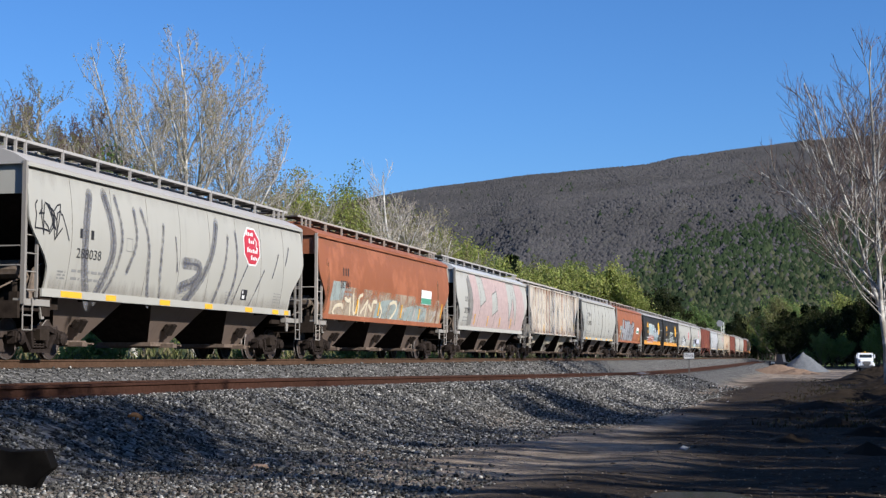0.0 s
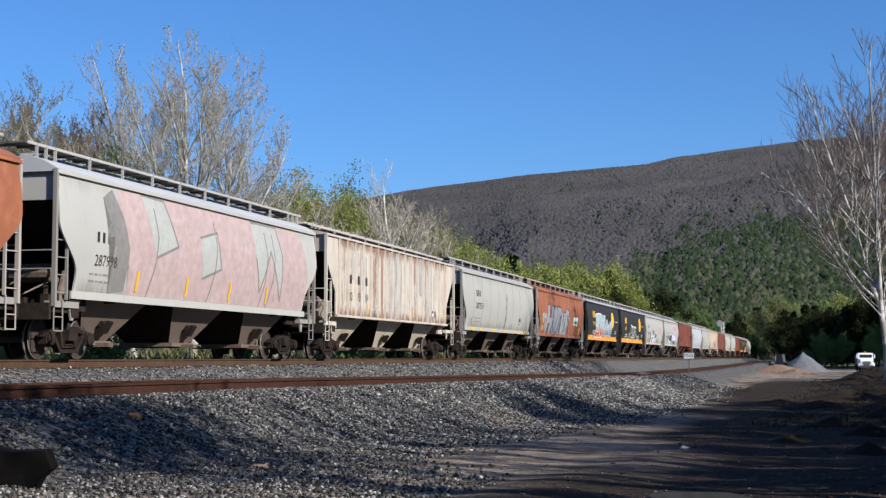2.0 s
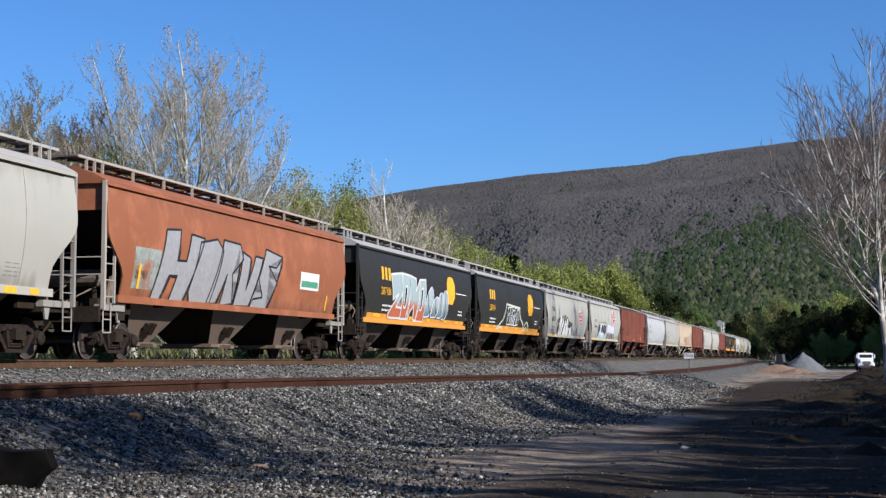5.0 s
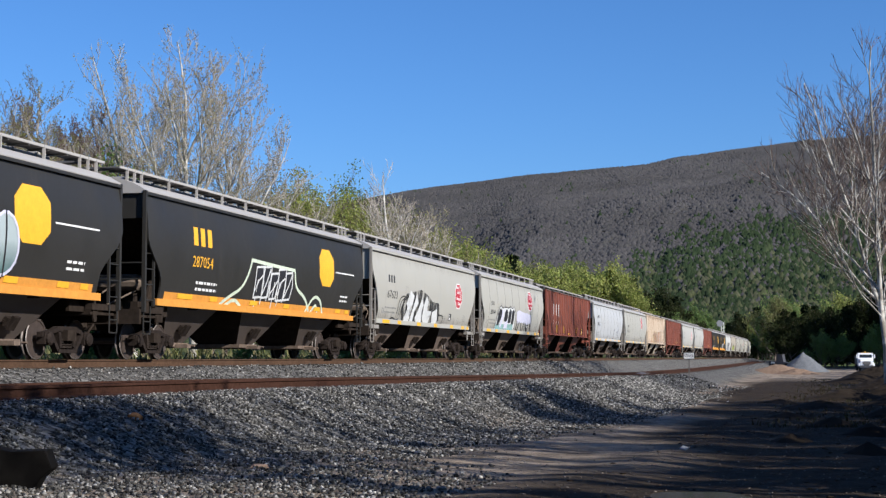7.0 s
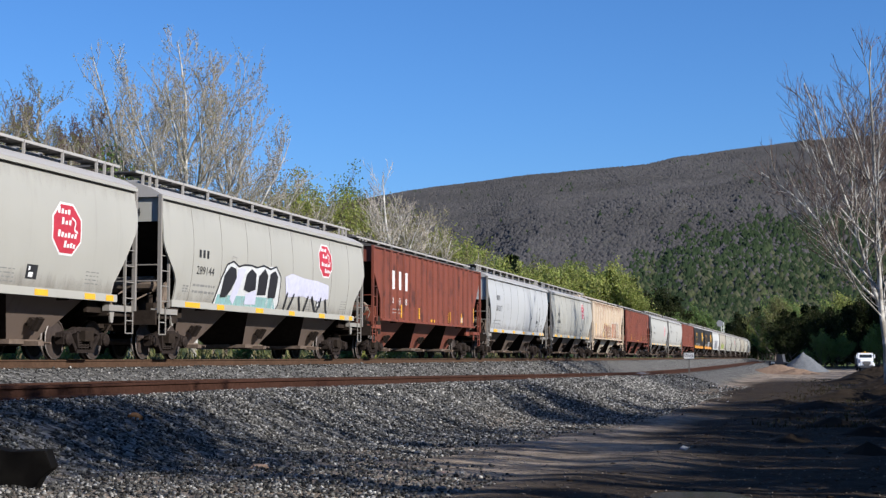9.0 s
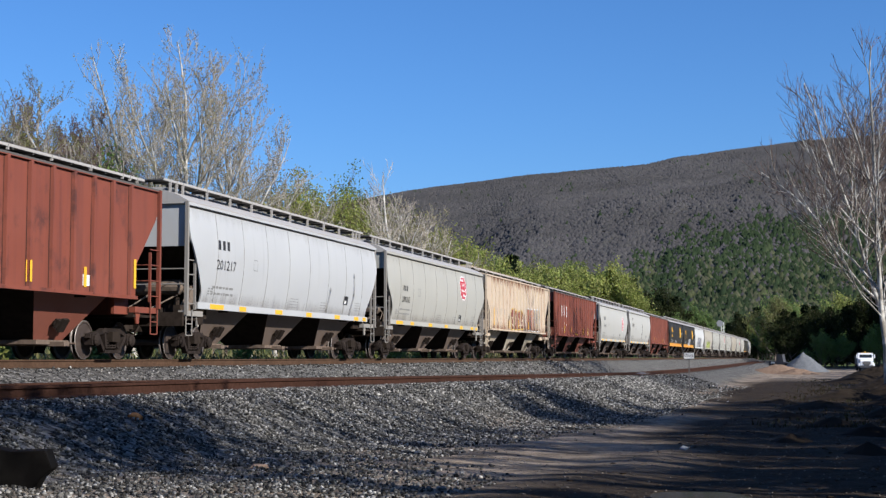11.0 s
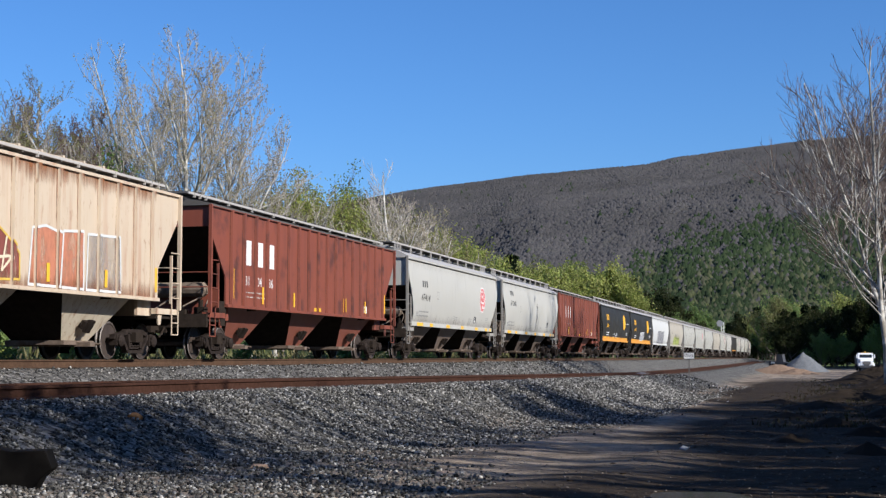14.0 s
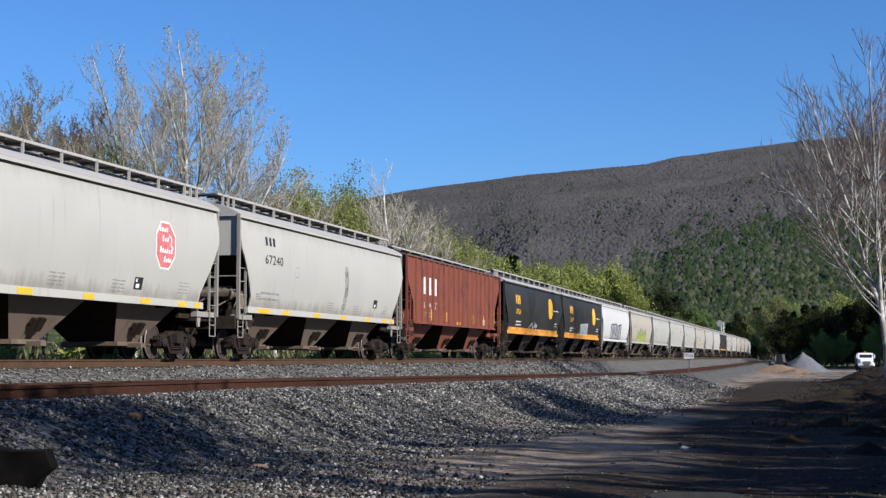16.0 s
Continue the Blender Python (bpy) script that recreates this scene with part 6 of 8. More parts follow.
def make_woods():
    rng = random.Random(4)
    shapes = clump_shapes(1)
    bare, pine, fresh = [], [], []
    for i in range(90000):
        b = rng.uniform(-18, 4.5)
        a = rng.random() ** 0.75 * 1.04
        d = 955 + a * 1300
        x, y, z = hill_point(b, d)
        size = rng.uniform(1.5, 3.2) * (1.45 - 0.5 * a)
        pick = rng.random()
        pines, leafing = cover_at(b, a, z, d)
        if pick < pines * 0.68:
            pine.append((x, y, z, size * 1.15, size * rng.uniform(1.0, 1.7)))
        elif rng.random() < leafing:
            fresh.append((x, y, z, size * 1.35, size * rng.uniform(1.0, 1.6)))
        else:
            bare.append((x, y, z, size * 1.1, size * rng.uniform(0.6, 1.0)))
    # the bare woods' colours include a little painted haze
    for name, places, cols, label in (
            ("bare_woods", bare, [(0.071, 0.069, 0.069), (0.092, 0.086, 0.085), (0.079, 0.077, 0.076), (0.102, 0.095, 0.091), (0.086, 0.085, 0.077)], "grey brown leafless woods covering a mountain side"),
            ("pine_woods", pine, [(0.022, 0.036, 0.017), (0.038, 0.056, 0.025), (0.027, 0.044, 0.019), (0.057, 0.074, 0.034)], "dark green pine woods on the lower mountain slope"),
            ("fresh_woods", fresh, [(0.075, 0.089, 0.039), (0.095, 0.104, 0.050), (0.059, 0.073, 0.031), (0.107, 0.109, 0.067), (0.078, 0.078, 0.054)], "fresh yellow green spring woods at the mountain's foot")):
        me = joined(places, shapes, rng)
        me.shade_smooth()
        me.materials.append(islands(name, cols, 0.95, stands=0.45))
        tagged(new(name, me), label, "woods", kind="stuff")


make_hill()
make_woods()


# ---- trees ----
def bark(name, low, high, blotch):
    k = Nodes(name)
    pos = k.coords()
    b = k.mix(k.ramp(k.noise(pos, 1.6, 5.0, 0.7), 0.45, 0.58), low, high)
    b = k.mix(k.ramp(k.noise(k.coords((6, 6, 1.5)), 2.0, 5.0), 0.6, 0.7, 0.0, 0.6), b, blotch)
    k.bump(k.noise(k.coords((8, 8, 2)), 3.0, 4.0), 0.3, 0.03)
    return k.done(b, 0.85)


B_PALE = bark("pale_sycamore_bark", (0.24, 0.22, 0.185), (0.50, 0.48, 0.43), (0.11, 0.09, 0.07))
B_WHITE = bark("white_sycamore_bark", (0.40, 0.38, 0.34), (0.62, 0.60, 0.55), (0.20, 0.17, 0.14))
B_BROWN = bark("brown_bark", (0.10, 0.08, 0.065), (0.17, 0.14, 0.12), (0.05, 0.04, 0.035))
TWIG_PALE = islands("pale_twigs", [(0.31, 0.28, 0.24), (0.40, 0.365, 0.32), (0.24, 0.21, 0.18)], 0.85)
TWIG_RED = islands("reddish_twigs", [(0.12, 0.09, 0.075), (0.17, 0.125, 0.10), (0.09, 0.07, 0.06)], 0.85)
BUDS = islands("opening_buds", [(0.36, 0.33, 0.18), (0.32, 0.31, 0.16), (0.38, 0.32, 0.21), (0.28, 0.23, 0.15)], 0.8, 0.3)
LEAF_FRESH = islands("fresh_spring_leaves", [(0.24, 0.28, 0.05), (0.33, 0.34, 0.08), (0.18, 0.23, 0.045), (0.37, 0.35, 0.11)], 0.7, 0.4)
TWIG_WHITE = islands("white_twigs", [(0.42, 0.37, 0.30), (0.52, 0.47, 0.40), (0.34, 0.29, 0.24)], 0.85)
LEAF_OLIVE = islands("pale_olive_leaves", [(0.20, 0.21, 0.07), (0.26, 0.26, 0.10), (0.15, 0.165, 0.05), (0.24, 0.21, 0.10)], 0.8, 0.35)
LEAF_GREEN = islands("green_leaves", [(0.12, 0.19, 0.045), (0.18, 0.24, 0.06), (0.09, 0.15, 0.035)], 0.7, 0.35)
LEAF_DARK = islands("dark_green_leaves", [(0.014, 0.020, 0.007), (0.028, 0.034, 0.011), (0.018, 0.024, 0.009), (0.042, 0.048, 0.017)], 0.8, 0.25)
NEEDLES = islands("dark_needles", [(0.010, 0.017, 0.007), (0.018, 0.028, 0.011), (0.014, 0.022, 0.009)], 0.8, 0.15)


def branches(seed, height, spread=0.5, levels=4, forks=(3, 4), rise=0.25, trunk=0.5, lean=(0, 0), radius=None):
    """Grows a branching skeleton: a list of (points, radii, level)."""
    rng = random.Random(seed)
    out = []

    def sprout(base, way, length, r, level):
        n = 5 if level < 2 else 3 if level < levels else 2 if level < 4 else 1
        pts, rad = [base], [r]
        d = way.normalized()
        for i in range(n):
            wob = Vector((rng.gauss(0, 1), rng.gauss(0, 1), rng.gauss(0, 0.6))) * (0.10 if level else 0.04)
            d = (d + wob + Vector((0, 0, rise if level else 0.05)) * 0.45).normalized()
            pts.append(pts[-1] + d * length / n)
            rad.append(r * (1 - (0.55 if level else 0.5) * (i + 1) / n))
        out.append((pts, rad, level))
        if level >= levels:
            return
        count = rng.randint(*forks) + (2 if level == 0 else 1 if level < 3 else 0)
        for c in range(count):
            f = (trunk + (1 - trunk) * (c + rng.random()) / count) if level == 0 else rng.uniform(0.28, 1.0)
            k = min(int(f * n), n - 1)
            g = f * n - k
            p = pts[k].lerp(pts[k + 1], g)
            rr = (rad[k] * (1 - g) + rad[k + 1] * g)
            ax = Vector((rng.gauss(0, 1), rng.gauss(0, 1), 0.15))
            ax = (ax - d * ax.dot(d)).normalized()
            w = d * (1 - spread * 0.5) + ax * spread * rng.uniform(0.7, 1.3)
            sprout(p, w, length * rng.uniform(0.48, 0.74) * (1.05 if level == 0 else 1), rr * rng.uniform(0.55, 0.78), level + 1)
        # leader goes on
        sprout(pts[-1], d, length * rng.uniform(0.5, 0.7), rad[-1], level + 1)

    sprout(Vector((0, 0, -0.15)), Vector((lean[0], lean[1], 1)), height * 0.46, radius or height * 0.021, 0)
    top = max(p.z for pts, rad, lv in out for p in pts)
    s = height / top
    return [([p * s for p in pts], rad, lv) for pts, rad, lv in out]


def fan_tree(seed, height, reach=0.30, fork=0.2, limbs=10, lean=(0, 0), fine=1.0, low_limbs=0, radius=None):
    """A broad crown: limbs leave the trunk from low down, bend upwards and carry many upright spurs. Points, radii, level."""
    rng = random.Random(seed)
    out = []

    def line(base, d, length, r0, r1, n, bend, wob, level):
        pts, rad = [base], [r0]
        d = d.normalized()
        for i in range(n):
            d = (d + Vector((rng.gauss(0, wob), rng.gauss(0, wob), rng.gauss(0, wob) * 0.7 + bend))).normalized()
            pts.append(pts[-1] + d * length / n)
            rad.append(r0 + (r1 - r0) * (i + 1) / n)
        out.append((pts, rad, level))
        return pts, rad

    def along(pts, f):
        k = min(int(f * (len(pts) - 1)), len(pts) - 2)
        return pts[k].lerp(pts[k + 1], f * (len(pts) - 1) - k), (pts[k + 1] - pts[k]).normalized(), k

    def aside(d, angle, turn=None):
        u = Vector((d.y, -d.x, 0.0)) if abs(d.z) < 0.98 else Vector((1, 0, 0))
        u.normalize()
        v = d.cross(u)
        a = rng.uniform(0, 6.283) if turn is None else turn
        return d * math.cos(angle) + (u * math.cos(a) + v * math.sin(a)) * math.sin(angle)

    def dress_limb(pts, rad, length):
        for j in range(int((5 + length * 0.9) * fine)):
            g = 0.16 + 0.84 * (j + rng.random()) / int((5 + length * 0.9) * fine + 1)
            p, d, k = along(pts, min(g, 0.99))
            ln = (length * (0.36 * (1 - g) + 0.10) + 0.4) * rng.uniform(0.7, 1.25)
            sp, sr = line(p, aside(d, rng.uniform(0.55, 1.0)), ln, max(rad[k] * 0.45, 0.016), 0.012, 4, 0.16, 0.10, 2)
            m = int((3 + ln * 2.3) * fine)
            for q in range(m):
                p2, d2, k2 = along(sp, 0.15 + 0.84 * (q + rng.random()) / m)
                l3 = rng.uniform(0.5, 1.35) * (0.65 + 0.02 * height)
                tp, tr = line(p2, aside(d2, rng.uniform(0.4, 0.9)) + Vector((0, 0, 0.45)), l3, 0.013, 0.008, 2, 0.12, 0.12, 3)
                for w in range(int(4 * fine)):
                    p3, d3, k3 = along(tp, 0.2 + 0.79 * (w + rng.random()) / 4)
                    line(p3, aside(d3, rng.uniform(0.35, 0.8)) + Vector((0, 0, 0.3)), rng.uniform(0.22, 0.6), 0.009, 0.005, 1, 0.05, 0.1, 4)

    r = radius or height * 0.0135
    trunk, trad = line(Vector((0, 0, -0.3)), Vector((lean[0], lean[1], 1)), height, r, 0.03, 12, 0.03, 0.075, 0)
    dress_limb(trunk[6:], trad[6:], height * 0.5)
    start = rng.uniform(0, 6.28)
    for i in range(limbs):
        f = fork + (0.66 - fork) * (i / limbs) ** 1.1
        p, d, k = along(trunk, f)
        az = start + 2.4 * i
        tilt = (1.0 - 0.45 * i / limbs) * rng.uniform(0.8, 1.15)
        bend = 0.085
        if i < low_limbs:
            tilt, bend = rng.uniform(0.85, 1.05), 0.05
        way = Vector((math.sin(tilt) * math.cos(az), math.sin(tilt) * math.sin(az), math.cos(tilt)))
        ln = height * (0.80 - 0.78 * f) * rng.uniform(0.85, 1.1) * (0.62 + reach)
        ln *= 0.72 if i < low_limbs else 1.0
        lp, lr = line(p, way, ln, trad[k] * (0.36 if i < low_limbs else rng.uniform(0.5, 0.7)), 0.022, 9, bend, 0.085, 1)
        dress_limb(lp, lr, ln)
    top = max(p.z for pts, rad, lv in out for p in pts)
    k = height / top
    return [([Vector((p.x, p.y, p.z * k)) for p in pts], rad, lv) for pts, rad, lv in out]


def tubes(skeleton, lo, hi, thin=0.006):
    sh = Shape()
    for pts, rad, lv in skeleton:
        if not lo <= lv <= hi:
            continue
        n = 7 if lv == 0 else 5 if lv == 1 else 3
        start = len(sh.v)
        if len(pts) == 2:                       # a twig: one thin tapering spike
            d = (pts[1] - pts[0]).normalized()
            q = d.to_track_quat("Z", "Y").to_matrix()
            r = max(rad[0], thin)
            sh.v += [tuple(pts[0] + q @ Vector((r * math.cos(2.0944 * k), r * math.sin(2.0944 * k), 0))) for k in range(3)] + [tuple(pts[1])]
            sh.f += [(start, start + 1, start + 3), (start + 1, start + 2, start + 3), (start + 2, start, start + 3)]
            continue
        for i, (p, r) in enumerate(zip(pts, rad)):
            r = max(r, thin)
            d = (pts[min(i + 1, len(pts) - 1)] - pts[max(i - 1, 0)]).normalized()
            q = d.to_track_quat("Z", "Y").to_matrix()
            if lv == 0 and i == 0:
                r *= 1.35
            sh.v += [tuple(p + q @ Vector((r * math.cos(6.2832 * k / n), r * math.sin(6.2832 * k / n), 0))) for k in range(n)]
        for i in range(len(pts) - 1):
            sh.f += [(start + i * n + k, start + i * n + (k + 1) % n, start + (i + 1) * n + (k + 1) % n, start + (i + 1) * n + k) for k in range(n)]
    return sh


def leaf_sheet(skeleton, seed, levels, per, size, scatter):
    """Small folded leaves or buds along the outer branches."""
    rng = random.Random(seed)
    sh = Shape()
    for pts, rad, lv in skeleton:
        if lv not in levels:
            continue
        for k in range(per):
            i = rng.randrange(len(pts) - 1)
            p = pts[i].lerp(pts[i + 1], rng.random()) + Vector((rng.gauss(0, scatter), rng.gauss(0, scatter), rng.gauss(0, scatter)))
            q = Euler((rng.uniform(0, 6.28), rng.uniform(0, 6.28), 0)).to_matrix()
            s = size * rng.uniform(0.6, 1.4)
            sh.add([p + q @ Vector(v) * s for v in ((-0.5, 0, 0), (0, 0.28, 0.12), (0.5, 0, 0), (0, -0.28, 0.12))], [(0, 1, 2), (0, 2, 3)])
    return sh


def tree(at, label, skeleton, trunk_mat, twig_mat, leaf=None, leaf_mat=None, split=2, turn=0.0, thin=0.006, name="tree"):
    t = tagged(new(name), label, name)
    t.matrix_basis = pose(*at, 0, 0, turn)
    part("trunk", tubes(skeleton, 0, split).mesh("trunk", True, False), trunk_mat, t)
    c = part("crown", tubes(skeleton, split + 1, 9, thin).mesh("crown", False, False), twig_mat, t)
    if leaf:
        part("leaves", leaf.mesh("leaves", False, False), leaf_mat, c)
    return t


def pine(at, seed, height, label="dark green pine with ragged drooping boughs"):
    rng = random.Random(seed)
    t = tagged(new("tree"), label, "tree")
    t.matrix_basis = pose(*at)
    part("trunk", Shape().rod((0, 0, -0.2), (0, 0, height * 0.97), height * 0.014, 7, 0.03), B_BROWN, t)
    sh = Shape()
    tiers = int(height * 1.6)
    for i in range(tiers):
        f = i / tiers
        z = height * (0.12 + 0.88 * f)
        reach = height * 0.24 * (1 - f) ** 0.75 * rng.uniform(0.7, 1.15) + 0.25
        for k in range(rng.randint(5, 8)):
            a = rng.uniform(0, 6.283)
            d = Vector((math.cos(a), math.sin(a), 0))
            for j in range(5):
                g = (j + 1) / 5
                p = d * reach * g * rng.uniform(0.85, 1.1) + Vector((rng.gauss(0, 0.15), rng.gauss(0, 0.15), z + reach * 0.15 * g - reach * 0.3 * g * g + rng.gauss(0, 0.12)))
                for m in range(2):
                    q = Euler((rng.gauss(0, 0.7), rng.gauss(0, 0.7), a + rng.gauss(0, 0.9))).to_matrix()
                    s = rng.uniform(0.5, 1.0) * (0.7 + height * 0.02)
                    sh.add([p + q @ Vector(v) * s for v in ((-0.6, 0, 0), (0, 0.3, 0.1), (0.7, 0, -0.05), (0, -0.3, 0.1))], [(0, 1, 2), (0, 2, 3)])
    part("crown", sh.mesh("crown", False, False), NEEDLES, t)
    return t



def place(bearing, dist, sink=0.25):
    """A spot on the ground, by compass bearing from +y and distance."""
    x, y = dist * math.sin(radians(bearing)), dist * math.cos(radians(bearing))
    return x, y, ground_z(x, y) - sink


SYC = "tall bare sycamore with pale bark and opening buds"
RED = "leafless brown tree with dense fine twigs"
FRESH = "spring tree in fresh yellow green leaf"


def sycamore(seed, height, spot, reach=0.30, fork=0.2, limbs=10, lean=(0, 0), radius=None, buds=2, bud_mat=None, twig=None, label=SYC, bark_mat=None, fine=1.0, thin=0.010, size=0.12, low_limbs=0, turn=0.0):
    sk = fan_tree(seed, height, reach, fork, limbs, lean, fine, low_limbs, radius)
    leaf = leaf_sheet(sk, seed, (4,), buds, size, 0.07) if buds else None
    return tree(spot, label, sk, bark_mat or B_PALE, twig or TWIG_PALE, leaf, bud_mat or BUDS, 2, turn, thin)


def leafy(seed, height, spot, mat, per=6, size=0.16, scatter=0.25, label=FRESH, trunk_mat=None, reach=0.32, fork=0.14, limbs=11, fine=0.8):
    sk = fan_tree(seed, height, reach, fork, limbs, (0, 0), fine)
    return tree(spot, label, sk, trunk_mat or B_BROWN, TWIG_RED, leaf_sheet(sk, seed + 5, (3,), per, size, scatter), mat, 2)


def far_tree(seed, height, spot, mat, per=18, size=0.34, label=FRESH):
    """A valley tree seen from far: limbs, boughs and many small leaves in uneven clumps."""
    sk = [b for b in fan_tree(seed, height, 0.34, 0.1, 10, (0, 0), 0.7) if b[2] < 4]
    return tree(spot, label, sk, B_BROWN, TWIG_RED, leaf_sheet(sk, seed + 5, (3,), per, size, 0.34), mat, 2)


# behind the train, from the tall group onwards
B_TWIG = bark("dark_bark", (0.08, 0.065, 0.055), (0.13, 0.10, 0.085), (0.05, 0.04, 0.035))
sycamore(11, 22.6, place(-23.7, 95), 0.36, 0.16, 13, buds=2, thin=0.009)
sycamore(29, 18.6, place(-21.5, 101), 0.22, 0.2, 10, buds=1, thin=0.009)
sycamore(33, 13.5, place(-20.6, 99), 0.30, 0.2, 8)
sycamore(23, 20.4, place(-26.0, 98), 0.16, 0.25, 10, lean=(-0.15, 0.0), fine=0.9, buds=1, thin=0.009)
sycamore(37, 20.8, place(-31.5, 98), 0.30, 0.2, 10, twig=TWIG_RED, bud_mat=LEAF_OLIVE, buds=1)
OLIVE = "tall tree in pale olive bud behind the line"
sycamore(41, 21.6, place(-29.3, 112), 0.20, 0.2, 11, twig=TWIG_RED, bud_mat=LEAF_OLIVE, buds=3, label=OLIVE)
sycamore(42, 20.0, place(-30.5, 116), 0.25, 0.2, 10, twig=TWIG_RED, bud_mat=LEAF_OLIVE, buds=3, label=OLIVE)
sycamore(43, 14.7, place(-16.4, 106), 0.16, 0.22, 10, buds=0, bark_mat=B_WHITE, label="slender white barked sycamore, leafless", twig=TWIG_WHITE)
sycamore(47, 12.6, place(-15.1, 106), 0.36, 0.15, 10, buds=2, thin=0.008, label="spreading sycamore with fine pink grey twigs")
for i, (b, d, h) in enumerate(((-28.2, 118, 20.4), (-27.3, 120, 19.6), (-31.4, 118, 20.5), (-25.4, 120, 15.5), (-29.6, 120, 19.5), (-26.4, 122, 16.5), (-30.6, 120, 19.0), (-22.6, 118, 13.5))):
    sycamore(60 + i, h, place(b, d), 0.34, 0.15, 12, buds=3, twig=TWIG_RED, bark_mat=B_TWIG, bud_mat=TWIG_RED, label=RED, fine=1.25, thin=0.016, size=0.16)
leafy(71, 17.3, place(-18.7, 122), LEAF_GREEN, 9, 0.22, 0.35, "young green leafed tree with an open airy crown", reach=0.22)
leafy(72, 16.2, place(-19.9, 126), LEAF_OLIVE, 14, 0.18, 0.32, "pale olive tree just coming into leaf", reach=0.2, limbs=13)
leafy(73, 15.2, place(-20.6, 128), LEAF_OLIVE, 14, 0.18, 0.32, "pale olive tree just coming into leaf", reach=0.2)
for i, (b, d, h, m) in enumerate(((-18.2, 116, 15.2, LEAF_FRESH), (-18.9, 118, 15.6, LEAF_FRESH), (-17.5, 120, 14.6, LEAF_FRESH), (-20.3, 118, 14.8, LEAF_OLIVE), (-17.0, 122, 13.8, LEAF_OLIVE), (-15.5, 118, 12.2, LEAF_OLIVE), (-14.4, 122, 11.8, LEAF_FRESH), (-15.9, 126, 11.6, LEAF_OLIVE), (-14.6, 132, 11.6, LEAF_FRESH), (-13.9, 132, 11.4, LEAF_FRESH), (-19.3, 118, 13.4, LEAF_FRESH), (-16.7, 130, 12.0, LEAF_OLIVE), (-13.2, 140, 11.2, LEAF_FRESH),
                                  (-21.6, 110, 9.5, LEAF_FRESH), (-23.0, 106, 8.5, LEAF_FRESH), (-26.8, 96, 13.4, LEAF_GREEN), (-24.8, 99, 7.6, LEAF_FRESH), (-30.4, 108, 17.0, LEAF_OLIVE), (-12.4, 150, 10.8, LEAF_FRESH), (-25.6, 108, 11.0, LEAF_OLIVE))):
    leafy(80 + i, h, place(b, d), m, 15, 0.22, 0.36)

# one far tree of each sort, then copies down the valley
far_leafy = [far_tree(100 + i, 12.5, place(-11.0 + i * 1.3, 205 + 6 * i), LEAF_FRESH) for i in range(3)]
far_green = [far_tree(110 + i, 13.0, place(-7.4 + i, 290 + 8 * i), LEAF_GREEN, label="green leafed tree in the valley") for i in range(2)]
far_olive = [far_tree(105, 12.5, place(-9.3, 236), LEAF_OLIVE, 14, 0.3, "pale olive tree just coming into leaf")]
far_dark = [far_tree(114 + i, 13.0, place(0.4 + 1.1 * i, 322 + 6 * i), LEAF_DARK, 20, 0.38, "dark green tree in the shaded wood") for i in range(3)]
far_pine = [pine(place(-11.47, 212), 120, 15.2), pine(place(-5.75, 300), 121, 13.0), pine(place(-0.3, 330), 122, 14.0)]


def again(source, bearing, dist, height, base):
    s = height / base
    x, y, z = place(bearing, dist)
    return copy_thing(source, pose(x, y, z, 0, 0, random.uniform(0, 360)) @ Matrix.Diagonal((s * random.uniform(0.9, 1.25), s * random.uniform(0.9, 1.25), s, 1)))


def rise(elevation, dist):
    """Height of a tree whose top stands at that elevation, seen from the camera."""
    return dist * math.tan(radians(elevation)) + EYE_Z + 2.0


for k in range(38):                                   # yellow green band behind the train
    b = -13.2 + 6.2 * k / 37 + random.uniform(-0.12, 0.12)
    d = random.uniform(195, 262)
    top = float(np.interp(b, (-13.2, -10.7, -8.5, -7.5, -7.0), (3.9, 3.42, 3.4, 3.2, 2.75)))
    again(random.choice(far_leafy + far_leafy + far_olive), b, d, rise(top * random.uniform(0.78, 1.0), d), 12.5)
for k in range(16):                                   # dark trees past its end
    b = -7.0 + 2.0 * k / 15 + random.uniform(-0.1, 0.1)
    d = random.uniform(285, 330)
    again(random.choice(far_pine[:2] + far_green + far_dark), b, d, rise(float(np.interp(b, (-7.0, -5.4, -5.0), (2.5, 2.6, 2.0))) * random.uniform(0.72, 1.0), d), 13.5)
for k in range(22):
    b = -7.2 + 3.0 * k / 21 + random.uniform(-0.1, 0.1)
    d = random.uniform(440, 560)
    again(random.choice(far_green + far_leafy + far_olive), b, d, rise(random.uniform(1.35, 1.95), d), 13.0)
for k in range(52):                                   # dark wood beyond the gravel pile
    b = -2.9 + 6.8 * k / 51 + random.uniform(-0.12, 0.12)
    d = random.uniform(300, 380) if b > -1.0 else random.uniform(500, 570)
    top = float(np.interp(b, (-2.95, -2.5, -1.0, 1.0, 4.0), (1.45, 1.8, 1.95, 2.15, 2.6)))
    again(random.choice(far_dark + far_dark + far_pine[1:]), b, d, rise(top * random.uniform(0.6, 1.0), d), 13.0)
for k in range(11):                                   # unseen tall belt to its right, added to throw shade on it
    x, y, h = random.uniform(21, 32), 268 + 9.0 * k, random.uniform(23, 28)
    copy_thing(random.choice(far_dark), pose(x, y, ground_z(x, y) - 0.2, 0, 0, random.uniform(0, 360)) @ Matrix.Diagonal((h / 12, h / 12, h / 13, 1)))
for k in range(5):
    again(random.choice(far_green), random.uniform(-0.5, 3.2), random.uniform(285, 296), random.uniform(6, 9), 13.0)
